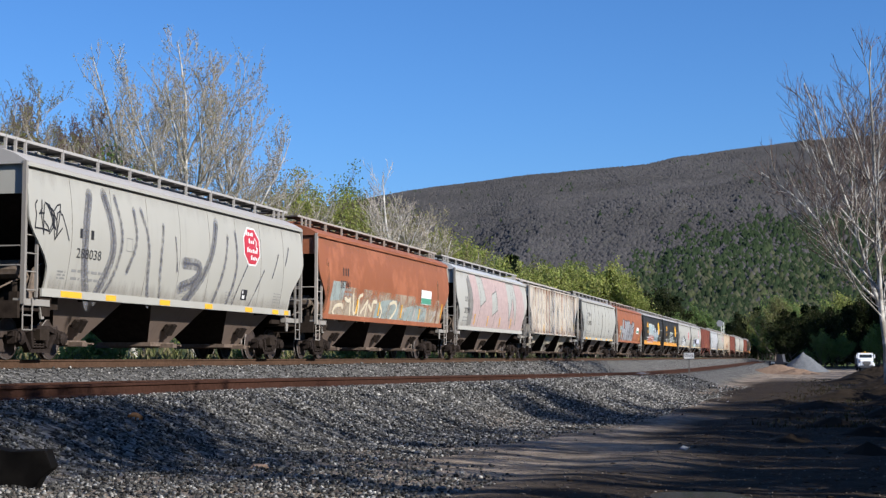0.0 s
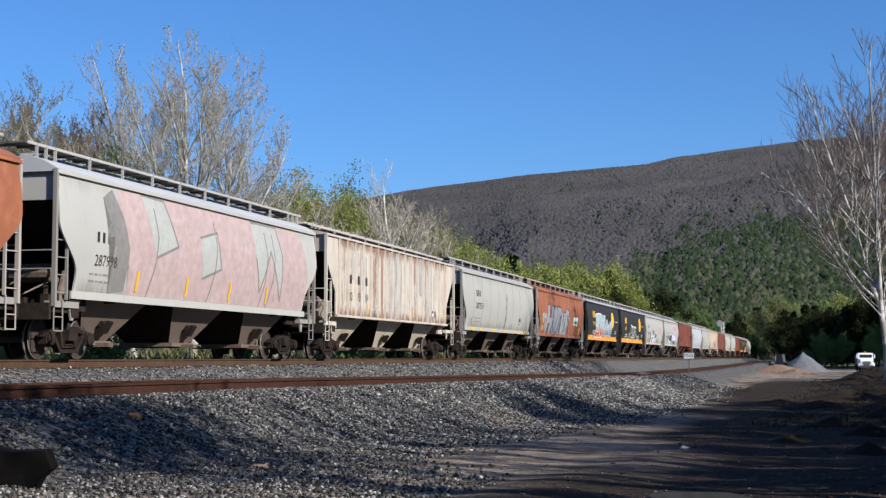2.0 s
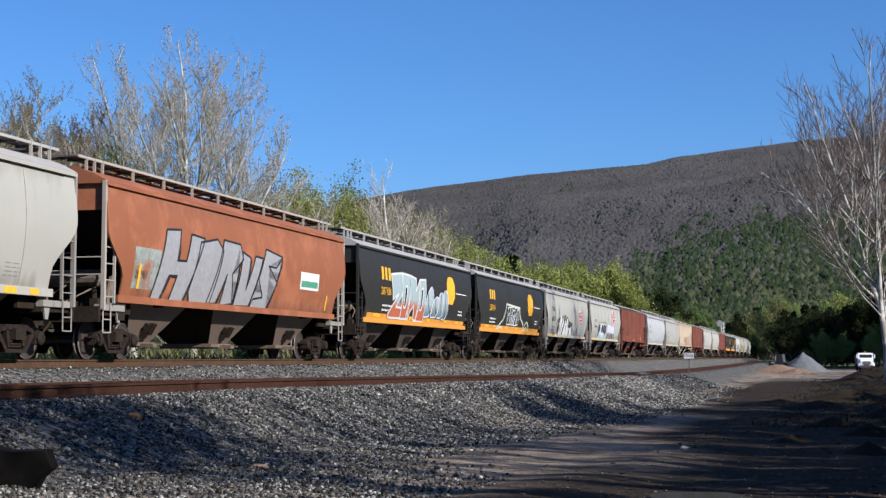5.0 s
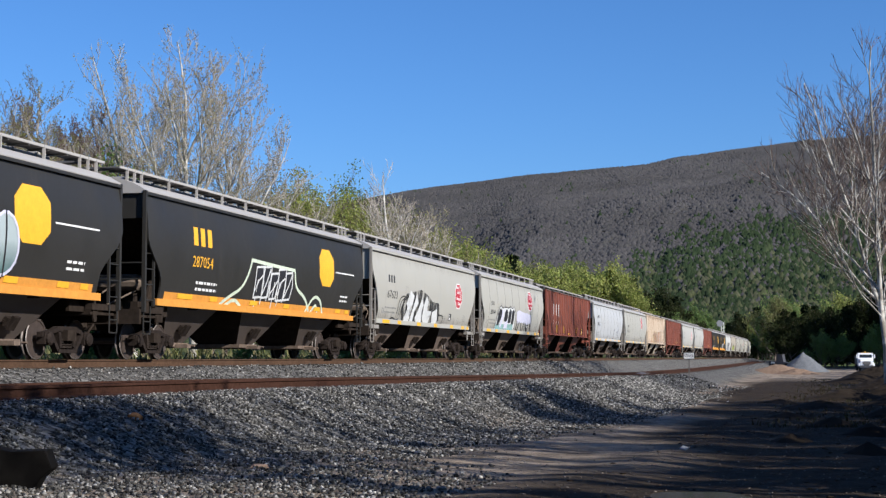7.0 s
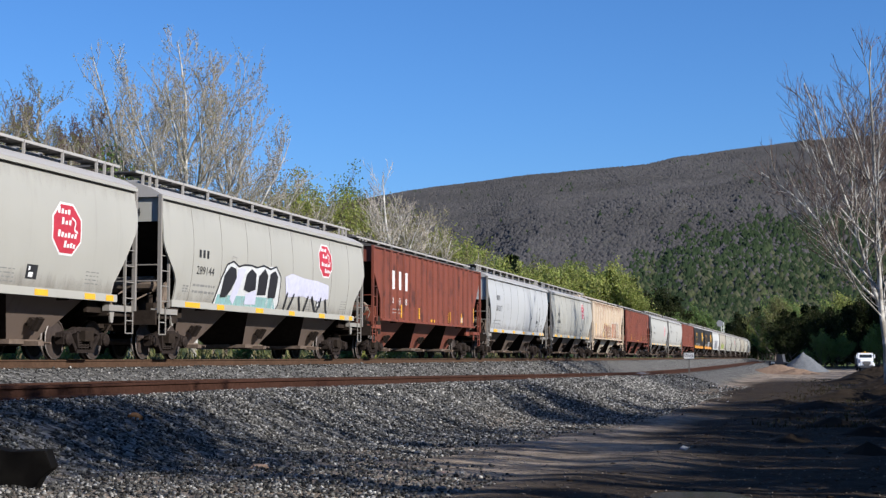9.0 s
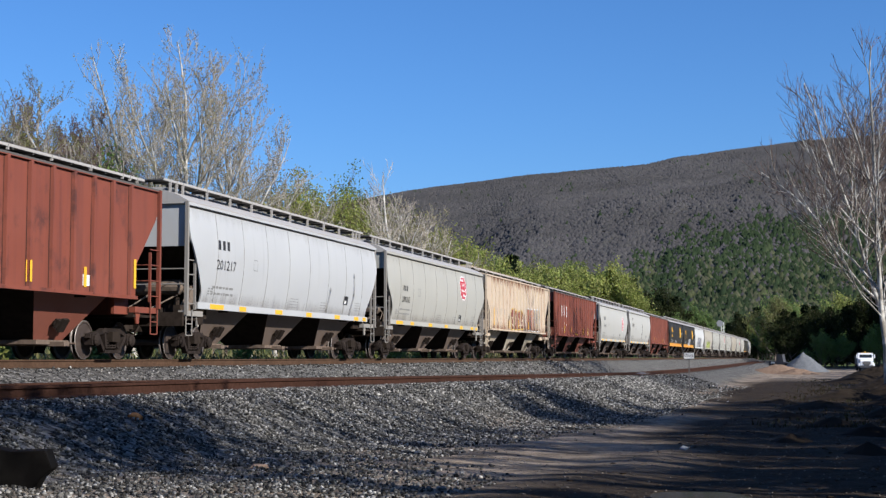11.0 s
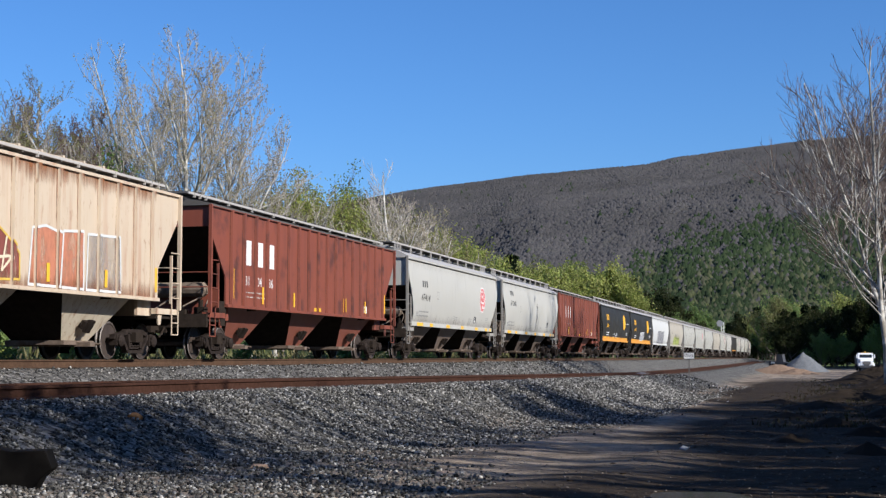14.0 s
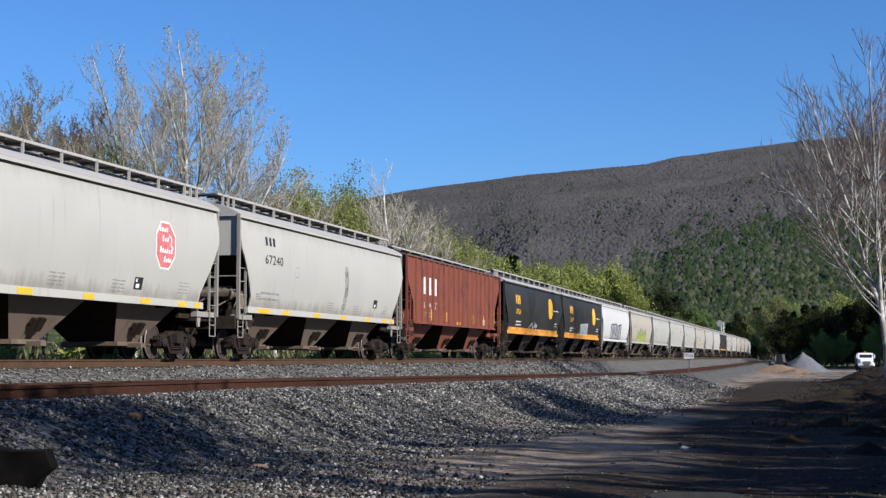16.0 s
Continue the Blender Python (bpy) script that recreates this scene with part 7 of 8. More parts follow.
for k in range(13):                                   # sunlit trees above it
    b = random.uniform(-1.6, 3.6)
    d = random.uniform(430, 480)
    again(random.choice(far_green + far_leafy + far_olive), b, d, rise(random.uniform(2.0, 2.6), d), 13.0)
for k in range(6):                                   # far wood past the bend
    b = random.uniform(-3.4, -2.6)
    again(random.choice(far_pine), b, random.uniform(800, 900), random.uniform(18, 25), 15.0)

ROAD_TREE_TURN = 40
HIGH_CROWNS = ((11.5, 5.6, 18.5), (11.0, 37.0, 15.0), (12.5, 30.0, 15.0), (12.0, 44.0, 13.5), (12.5, 57.0, 12.0))
ROADSIDE = ((9.5, 16, 16.5), (10.4, 20.5, 16), (11.0, -4, 16), (12.5, 6, 17), (10.5, 12, 15), (13.0, 17, 18), (11.0, 23, 15.5), (12.0, 30, 17), (14.0, 37, 18), (11.5, 44, 16), (13.5, 52, 18), (12.5, 101, 14), (14, 115, 15))
# the bare sycamores beside the road, and the trees along the road's right side
sycamore(131, 18.8, place(2.75, 76), 0.30, 0.22, 11, radius=0.17, buds=0, thin=0.008, twig=TWIG_RED, low_limbs=2, label="pale barked leafless sycamore beside the dirt road", turn=ROAD_TREE_TURN)
sycamore(133, 19.0, place(3.15, 84), 0.30, 0.25, 11, radius=0.16, buds=0, thin=0.008, twig=TWIG_RED, label="leafless sycamore beside the dirt road")
sycamore(134, 22.5, place(3.9, 92), 0.36, 0.25, 11, buds=0, thin=0.008, twig=TWIG_RED, bark_mat=B_TWIG, label="leafless dark twigged tree beside the dirt road")
# leafy trees out of view on the right, added to block sun and sky
dense = [far_tree(150 + i, 13.0, place(20 + 4 * i, 66 + 8 * i), LEAF_GREEN, 16, 0.42, "unseen green leafy tree added to block light") for i in range(2)]
for x, y, h in ((10.5, -3, 6.5), (10.0, 3.0, 7.2), (10.8, 9.5, 6.6), (10.2, 15, 7.6), (11.5, 21, 7.4), (10.5, 28, 8.6), (11.5, 35, 8.0), (11, 43, 8.5), (11, 50, 7.5), (11.8, 58, 7.0), (10.5, 66, 6.0), (12, 72, 7.5), (11.5, 80, 7.0), (12, 88, 7.5), (10.5, 95, 6.5), (12, 108, 8), (13, 122, 10), (14, 140, 11), (15, 160, 12), (16, 185, 12), (19, 208, 12)):
    s = random.choice(dense)
    copy_thing(s, pose(x, y, ground_z(x, y) - 0.2, 0, 0, random.uniform(0, 360)) @ Matrix.Diagonal((h / 12, h / 12, h / 13, 1)))
for k in range(9):                                    # low front row, out of view, added to darken the road's right side
    x, y, h = 6.5 + random.uniform(-0.4, 0.6), 6.0 + 6.4 * k + random.uniform(-1, 1), random.uniform(5.6, 7.0)
    copy_thing(dense[k % 2], pose(x, y, ground_z(x, y) - 0.2, 0, 0, 77 * k) @ Matrix.Diagonal((h / 14, h / 14, h / 13, 1)))
# bare roadside trees and slender stems, whose long thin shadows lie over the road and the ballast slope
tall_bare = []
for i in range(3):
    sk = [b for b in fan_tree(160 + i, 17.0, 0.3, 0.30, 10, (0, 0), 0.75) if b[2] < 3]
    x, y = 11.5 + i, -9.0 + 30 * i
    tall_bare.append(tree((x, y, ground_z(x, y) - 0.2), "tall bare roadside tree with an open crown", sk, B_BROWN, TWIG_RED, None, None, 1, 0, 0.02))
for k, (x, y, h) in enumerate(ROADSIDE):
    copy_thing(tall_bare[k % 3], pose(x, y, ground_z(x, y) - 0.2, 0, 0, 137 * k) @ Matrix.Diagonal((h / 17, h / 17, h / 17, 1)))
high_crowns = []
for i in range(2):
    sk = [b for b in fan_tree(180 + i, (16.5, 14.5)[i], (0.20, 0.30)[i], (0.64, 0.52)[i], 9, (0, 0), (0.7, 0.8)[i]) if b[2] < 4]
    x, y = (11.0, 12.2)[i], (7.6, 33.0)[i]
    high_crowns.append(tree((x, y, ground_z(x, y) - 0.2), "tall roadside tree with a high leafy crown", sk, B_BROWN, TWIG_RED, leaf_sheet(sk, 181 + i, (3,), (4, 9)[i], 0.26, 0.3), LEAF_FRESH, 2, 0, 0.016))
for k, (x, y, h) in enumerate(HIGH_CROWNS):
    copy_thing(high_crowns[1 if y > 20 else 0], pose(x, y, ground_z(x, y) - 0.2, 0, 0, 95 * k) @ Matrix.Diagonal([h / (14.5 if y > 20 else 16.5)] * 3 + [1]))
stems = []
for i in range(3):
    sk = branches(170 + i, 12.0, 0.5, 2, (2, 3), 0.3, 0.35, radius=0.15)
    stems.append(tree((9.0 + i, 10.5 + 7 * i, ground_z(9 + i, 10.5 + 7 * i) - 0.2), "slender leafless stem in a roadside thicket", sk, B_BROWN, TWIG_RED, None, None, 1, name="sapling"))
for k in range(22):
    x, y, h = random.uniform(6.5, 13.5), -6 + 66 * random.random() ** 1.1, random.uniform(8.5, 14.5)
    copy_thing(random.choice(stems), pose(x, y, ground_z(x, y) - 0.2, random.uniform(-5, 5), random.uniform(-5, 5), random.uniform(0, 360)) @ Matrix.Diagonal((h / 12, h / 12, h / 12, 1)))

# unseen wood added beside and behind, to keep sky light off the ground
for k in range(38):
    if k < 24:
        x, y = random.uniform(13, 30), -25 + 105 * k / 23 + random.uniform(-2, 2)
        h = min(19.0, (x + (0.0 if y < 24 else 1.0)) / 1.5 - 3.2)
    else:
        x, y, h = -34 + 46 * (k - 24) / 13 + random.uniform(-1, 1), random.uniform(-24, -11), random.uniform(13, 18)
        if -21 < x < -8:
            continue
    copy_thing(random.choice(dense), pose(x, y, ground_z(x, y) - 0.2, 0, 0, random.uniform(0, 360)) @ Matrix.Diagonal((h / 11, h / 11, h / 13, 1)))

for k in range(14):                                   # unseen tall trees added close behind, to cut the sky's fill
    x, y, h = -4.0 + 4.2 * (k % 7) + random.uniform(-1, 1), -10.0 - 7.0 * (k // 7) + random.uniform(-1, 1), random.uniform(17, 21)
    copy_thing(random.choice(dense), pose(x, y, ground_z(x, y) - 0.2, 0, 0, random.uniform(0, 360)) @ Matrix.Diagonal((h / 15, h / 15, h / 13, 1)))


# ---- loose things along the line ----
def derail_sign():
    x, y = -6.02, 74.0
    t = tagged(new("derail_sign"), "small white derail sign with black letters on a steel post", "sign")
    z = ground_z(x, y) - 0.1
    t.matrix_basis = pose(x, y, z)
    top = 0.30 - z
    part("post", Shape().box(-0.03, 0.03, 0.012, 0.06, 0, top - 0.1), M_GRATE, t)
    plate = part("plate", Shape().box(-0.27, 0.27, -0.01, 0.01, top - 0.33, top), M_WHITE, t)
    frame_ = Shape()
    for a, b, c, d in ((-0.27, 0.27, top - 0.33, top - 0.31), (-0.27, 0.27, top - 0.02, top), (-0.27, -0.25, top - 0.33, top), (0.25, 0.27, top - 0.33, top)):
        frame_.box(a, b, -0.016, -0.008, c, d)
    part("border", frame_, M_BLACK, plate)
    cu = bpy.data.curves.new("letters", "FONT")
    cu.body, cu.size, cu.align_x = "DERAIL", 0.17, "CENTER"
    tmp = new("letters", cu)
    me = bpy.data.meshes.new_from_object(tmp)
    bpy.data.objects.remove(tmp)
    me.transform(Matrix.Translation((0, -0.017, top - 0.23)) @ Matrix.Rotation(radians(90), 4, "X") @ Matrix.Diagonal((0.82, 1.5, 1, 1)))
    me.materials.clear()
    part("letters", me, M_BLACK, plate)


def rock(x, y, size, material, label, seed, sink=0.2, flat=0.7, name="rock", category="rock"):
    rng = random.Random(seed)
    bm = bmesh.new()
    bmesh.ops.create_icosphere(bm, subdivisions=2, radius=size)
    for v in bm.verts:
        n = noise.fractal(v.co / size * 1.1 + Vector((seed, 0, 0)), 1.0, 2.0, 3)
        v.co *= 1 + 0.35 * n
        v.co.z *= flat
        v.co.x *= 1.15
    me = bpy.data.meshes.new(name)
    bm.to_mesh(me)
    bm.free()
    ob = part(name, me, material)
    ob.matrix_basis = pose(x, y, ground_z(x, y) + size * flat * (1 - 2 * sink) * 0.7, 0, 0, rng.uniform(0, 360))
    return tagged(ob, label, category)


def mound(name, x, y, radius, height, material, label, seed, stretch=1.0, n=40, rings=16, peak=1.0, rough=0.22):
    """A heap with an uneven cone shape."""
    vs, fs = [], []
    for k in range(rings + 1):
        r = radius * k / rings
        for i in range(n):
            a = 2 * math.pi * i / n
            wob = 1 + 0.14 * noise.noise((math.cos(a) * 1.4, math.sin(a) * 1.4, seed))
            px, py = r * math.cos(a) * wob * stretch, r * math.sin(a) * wob
            h = height * max(0.0, 1 - (k / rings) ** peak) + rough * height * noise.fractal((px * 0.9, py * 0.9, seed), 1.0, 2.0, 4) * (1 - k / rings)
            vs.append((px, py, h - 0.25 * (k / rings)))
    fs = [(k * n + i, k * n + (i + 1) % n, (k + 1) * n + (i + 1) % n, (k + 1) * n + i) for k in range(rings) for i in range(n)]
    me = bpy.data.meshes.new(name)
    me.from_pydata(vs, [], [f[::-1] for f in fs])
    me.shade_smooth()
    ob = part(name, me, material)
    ob.matrix_basis = pose(x, y, ground_z(x, y) + 0.02)
    return tagged(ob, label, name.replace("_", " "))


def gravel_mat(name, a, b, scale):
    k = Nodes(name)
    pos = k.coords()
    v = k.n("TexVoronoi")
    k.put(v.inputs["Vector"], pos)
    v.inputs["Scale"].default_value = scale
    sep = k.n("SeparateColor")
    k.put(sep.inputs[0], v.outputs["Color"])
    k.bump(v.outputs["Distance"], 0.6, 0.05)
    return k.done(k.mix(k.mix(0.6, sep.outputs[0], k.noise(pos, 1.0, 6.0)), a, b), 0.9)


M_PILE = gravel_mat("crushed_stone", (0.07, 0.075, 0.08), (0.20, 0.205, 0.21), 9.0)
M_TANSOIL = gravel_mat("tan_soil", (0.13, 0.085, 0.055), (0.28, 0.20, 0.14), 4.0)
# soil tone lowered to near black, as the heaps look in shade
M_SHADED_SOIL = gravel_mat("shade_darkened_soil", (0.011, 0.009, 0.0065), (0.040, 0.030, 0.021), 3.0)
M_GLASS = plain("dark_glass", (0.02, 0.025, 0.03), 0.08, vary=0.1)
M_TYRE = plain("tyre_rubber", (0.02, 0.02, 0.02), 0.85, vary=0.3)
M_TRUCKWHITE = plain("white_cab_paint", (0.72, 0.73, 0.74), 0.35, vary=0.06)
M_DARKBODY = plain("dark_truck_body", (0.05, 0.05, 0.055), 0.6, vary=0.3)


def dump_truck(x, y, turn):
    """A white-cab dump truck that faces the camera (built facing -y)."""
    t = tagged(new("dump_truck"), "white cab dump truck parked on the dirt road", "truck")
    t.matrix_basis = pose(x, y, ground_z(x, y) + 0.02, 0, 0, turn)
    part("chassis", Shape().box(-0.45, 0.45, -2.4, 4.2, 0.75, 1.0).box(-1.1, 1.1, -2.45, -2.25, 0.5, 0.85), M_DARKBODY, t)
    cab = Shape()
    cab.prism([(-1.2, 1.0), (1.0, 1.0), (1.0, 2.85), (-0.7, 2.85), (-1.05, 2.05), (-1.2, 1.95)], -1.18, 1.18)
    cab.prism([(-2.3, 0.85), (-1.2, 0.85), (-1.2, 1.95), (-2.15, 1.75), (-2.3, 1.5)], -0.95, 0.95)
    c = part("cab", cab, M_TRUCKWHITE, t)
    part("windscreen", Shape().add([(-1.0, -1.06, 2.08), (1.0, -1.06, 2.08), (0.92, -0.74, 2.74), (-0.92, -0.74, 2.74)], [(0, 1, 2, 3)]).box(-0.95, 0.95, -0.9, -0.85, 2.1, 2.6), M_GLASS, c)
    part("grille", Shape().box(-0.62, 0.62, -2.34, -2.29, 1.0, 1.5), M_GRATE, c, "dark radiator grille")
    for s in (-1, 1):
        part("headlight", Shape().lathe([(0, 0.12), (0.05, 0.12)], (0, 0, 0), 10), M_WHITE, c, at=pose(s * 0.8, -2.33, 1.15, 0, 0, 90))
        part("fender", Shape().prism([(-2.35, 0.7), (-1.1, 0.7), (-1.15, 1.15), (-1.6, 1.32), (-2.2, 1.25)], s * 0.95, s * 1.25), M_TRUCKWHITE, c)
        m = part("mirror", Shape().box(s * 1.38 - 0.09, s * 1.38 + 0.09, -1.0, -0.92, 2.0, 2.6).rod((s * 1.18, -0.95, 2.5), (s * 1.4, -0.95, 2.5), 0.02, 5), M_TRUCKWHITE, c)
    part("beacon", Shape().rod((0, 0, 2.85), (0, 0, 3.1), 0.12, 8).rod((-0.5, 0, 2.85), (-0.5, 0, 2.98), 0.06, 6).rod((0.5, 0, 2.85), (0.5, 0, 2.98), 0.06, 6), M_YELLOW, c)
    bed = Shape().box(-1.2, 1.2, 1.2, 4.6, 1.05, 1.15).box(-1.2, -1.12, 1.2, 4.6, 1.15, 2.5).box(1.12, 1.2, 1.2, 4.6, 1.15, 2.5).box(-1.2, 1.2, 1.15, 1.25, 1.15, 2.75).box(-1.2, 1.2, 4.5, 4.6, 1.15, 2.4)
    part("dump_bed", bed, M_DARKBODY, t)
    for y0 in (-1.7, 2.4, 3.6):
        for s in (-1, 1):
            w = part("wheel", Shape().lathe([(-0.14, 0.3), (-0.14, 0.48), (-0.08, 0.52), (0.08, 0.52), (0.14, 0.48), (0.14, 0.3)], (0, 0, 0), 16), M_TYRE, t, at=pose(s * 1.02, y0, 0.52))
            part("rim", Shape().lathe([(-0.1, 0.29), (0.1, 0.29), (0.06, 0.12)], (0, 0, 0), 12), M_TRUCKWHITE, w)


def signal_mast(x, y, height):
    t = tagged(new("signal_mast"), "grey lattice signal mast with a round signal head", "railway signal")
    t.matrix_basis = pose(x, y, ground_z(x, y) - 0.1)
    sh = Shape()
    for sx, sy in ((-0.35, -0.35), (0.35, -0.35), (0.35, 0.35), (-0.35, 0.35)):
        sh.bar((sx, sy, 0), (sx * 0.8, sy * 0.8, height), 0.09)
    n = int(height / 0.9)
    for k in range(n):
        z0, z1 = height * k / n, height * (k + 1) / n
        for a, b in (((-0.33, -0.33), (0.33, -0.33)), ((0.33, -0.33), (0.33, 0.33))):
            sh.bar((*a, z0), (*b, z1), 0.06)
            sh.bar((*b, z0), (*a, z1), 0.05)
    part("lattice_post", sh, M_WHITE, t)
    part("signal_head", Shape().rod((-0.6, -0.55, height - 0.3), (-0.6, -0.40, height - 0.3), 0.75, 18).box(-0.9, 0.35, -0.4, 0.4, height - 0.5, height - 0.35), S_SILVER, t)


def block_beam():
    """Charred timber end that lies in the near gravel."""
    x, y = -7.2, 11.75
    sh = Shape()
    pts = [(-0.9, -0.05), (0.50, -0.05), (0.56, 0.06), (0.66, 0.15), (0.60, 0.31), (0.30, 0.30), (0.10, 0.34), (-0.9, 0.32)]
    sh.prism(pts, -0.16, 0.16)
    ob = part("timber", sh.mesh("timber"), plain("charred_timber", (0.006, 0.0055, 0.005), 0.9, vary=0.4))
    ob.matrix_basis = pose(x, y, ground_z(x, y) - 0.03, 0, 0, -72)
    bev = ob.modifiers.new("worn", "BEVEL")
    bev.width, bev.segments = 0.008, 1
    tagged(ob, "short blackened timber lying in the gravel", "timber")


def loader(x, y):
    t = tagged(new("wheel_loader"), "dark wheel loader standing by the gravel pile", "loader")
    t.matrix_basis = pose(x, y, ground_z(x, y) + 0.02, 0, 0, 70)
    part("body", Shape().prism([(-1.6, 0.7), (1.8, 0.7), (1.8, 1.5), (0.4, 1.6), (-1.6, 1.2)], -0.6, 0.6), M_DARKBODY, t)
    part("cab", Shape().prism([(-0.5, 1.4), (0.7, 1.4), (0.6, 2.6), (-0.3, 2.6)], -0.55, 0.55), M_DARKBODY, t)
    part("bucket", Shape().prism([(-3.4, 0.1), (-2.4, 0.15), (-2.3, 0.9), (-2.6, 1.0), (-2.6, 0.3)], -1.1, 1.1).bar((-0.5, -1.2, 1.2), (-0.5, -2.4, 0.5), 0.16).bar((0.5, -1.2, 1.2), (0.5, -2.4, 0.5), 0.16), M_DARKBODY, t)
    part("panel", Shape().box(-0.61, -0.57, 0.9, 1.5, 0.9, 1.4), M_WHITE, t)
    for yy in (-1.1, 1.1):
        for s in (-1, 1):
            part("wheel", Shape().lathe([(-0.2, 0.3), (-0.2, 0.6), (0.2, 0.6), (0.2, 0.3)], (0, 0, 0), 14), M_TYRE, t, at=pose(s * 0.8, yy, 0.6))


derail_sign()
rock(-8.35, 17.2, 0.085, plain("orange_rock", (0.42, 0.20, 0.07), 0.85, vary=0.25), "orange brown stone lying on the ballast slope", 3)
rock(-5.95, 15.35, 0.10, plain("tan_rock", (0.36, 0.25, 0.17), 0.85, vary=0.25), "flat tan stone half sunk in gravel", 5, 0.3, 0.4)
mound("gravel_mound", -1.5, 222, 4.0, 2.9, M_PILE, "grey crushed stone heaped in a steep cone", 2.0, 1.0, peak=0.95, rough=0.08)
mound("soil_mound", -4.6, 196, 3.4, 1.15, M_TANSOIL, "low tan soil heap beside the track", 5.0, 1.5, peak=1.4)
mound("soil_mound", -1.9, 188, 2.4, 0.7, M_TANSOIL, "low tan soil heap beside the track", 6.0, 1.6, peak=1.4)
mound("soil_mound", 3.6, 120, 2.6, 0.75, M_SHADED_SOIL, "soil heap with weeds at the road's edge, coloured as if shaded", 8.0, 1.6, peak=1.2)
for i, (x, y, r, h) in enumerate(((5.2, 96, 3.0, 1.2), (3.4, 60, 1.6, 0.6), (4.2, 74, 2.2, 1.0), (2.6, 47, 1.3, 0.5), (6.0, 140, 3.4, 1.4), (2.3, 39, 1.0, 0.4), (0.4, 36, 0.9, 0.2), (-0.8, 45, 1.2, 0.16), (1.0, 29, 0.8, 0.22), (0.2, 55, 1.7, 0.3), (1.6, 70, 2.4, 0.5), (-1.4, 63, 1.5, 0.18), (-0.4, 26, 0.7, 0.14), (0.7, 21, 0.6, 0.16))):
    mound("soil_mound", x, y, r, h, M_SHADED_SOIL, "soil heap with weeds at the road's edge, coloured as if shaded", 10.0 + i, 1.4, peak=1.1)
dump_truck(8.1, 250, 4)
loader(-4.9, 236)
signal_mast(-20.6, 350, 9.0)
block_beam()


def puddle(x, y, long, wide):
    """Shallow rain water lying in a rut of the road."""
    n = 28
    sh = Shape().add([(long * math.cos(6.2832 * i / n) * (1 + 0.25 * noise.noise((math.cos(6.2832 * i / n) * 1.5, math.sin(6.2832 * i / n) * 1.5, x))), wide * math.sin(6.2832 * i / n) * (1 + 0.3 * noise.noise((math.sin(6.2832 * i / n) * 2, i * 0.1, y))), 0.0) for i in range(n)], [tuple(range(n))])
    ob = part("puddle", sh.mesh("puddle"), plain("muddy_water", (0.02, 0.018, 0.015), 0.06, vary=0.1, bump=0.0))
    ob.matrix_basis = pose(x, y, max(ground_z(x + a, y + b) for a in (-0.2, 0, 0.2) for b in (-0.3, 0, 0.3)) + 0.012, 0, 0, 20)
    return tagged(ob, "shallow muddy puddle in the dirt road", "puddle", kind="structure")


puddle(-0.85, 12.4, 0.42, 0.75)
S_SCRAP = plain("white_scrap", (0.40, 0.39, 0.37), 0.6, vary=0.15)


def scrap(x, y, length, wide, turn, up=0.0):
    sh = Shape().add([(-0.5, -0.5, 0.02), (0.1, -0.42, 0.0), (0.5, -0.3, 0.05), (0.42, 0.4, 0.03), (-0.1, 0.5, 0.06), (-0.46, 0.3, 0.01)], [(0, 1, 4, 5), (1, 2, 3, 4)])
    sh.v = [(a * length, b * wide, c) for a, b, c in sh.v]
    ob = part("scrap", sh.mesh("scrap"), S_SCRAP)
    ob.matrix_basis = pose(x, y, ground_z(x, y) + 0.02 + up, 0, 0, turn)
    solid = ob.modifiers.new("thickness", "SOLIDIFY")
    solid.thickness = 0.012
    tagged(ob, "crumpled white scrap lying on the dirt road" if x > -7 else "small white scrap lying beside the siding rail", "litter")


scrap(-1.75, 20.6, 0.15, 0.06, 12)
scrap(-9.9, 88, 0.9, 0.3, 10, 0.12)


# ---- weeds and shrubs ----
def weeds(name, label, count, area, size, cols, seed, upright=0.8):
    """Tufts of narrow bent blades over a stretch of ground; area gives a point for two random numbers."""
    rng = random.Random(seed)
    sh = Shape()
    for i in range(count):
        x, y = area(rng)
        z = ground_z(x, y)
        for k in range(3):
            a = rng.uniform(0, 6.283)
            h = size * rng.uniform(0.5, 1.3)
            d = Vector((math.cos(a), math.sin(a), 0))
            s = Vector((-d.y, d.x, 0)) * size * 0.05
            p = Vector((x + rng.gauss(0, size * 0.2), y + rng.gauss(0, size * 0.2), z - 0.03))
            m, e = p + d * h * 0.18 + Vector((0, 0, h * 0.65 * upright)), p + d * h * 0.5 + Vector((0, 0, h * upright))
            sh.add([p - s, p + s, m + s * 0.8, m - s * 0.8, e], [(0, 1, 2, 3), (3, 2, 4)])
    me = sh.mesh(name, False, False)
    me.materials.append(islands(name, cols, 0.85, 0.3))
    return tagged(new(name, me), label, "weeds", kind="stuff")


weeds("tall_weeds", "tall green weeds growing behind the main line", 9000, lambda r: (-20.6 - abs(r.gauss(0, 2.6)), r.uniform(10, 150)), 0.95, [(0.10, 0.11, 0.035), (0.17, 0.17, 0.065), (0.24, 0.20, 0.11), (0.07, 0.08, 0.028)], 1)
weeds("dry_weeds", "dark weeds and litter on the road's right edge", 1500, lambda r: (-1.5 + 6.5 * r.random() ** 0.7, 34 + 110 * r.random() ** 1.3), 0.3, [(0.03, 0.028, 0.014), (0.06, 0.045, 0.028), (0.025, 0.036, 0.012)], 2, 0.5)


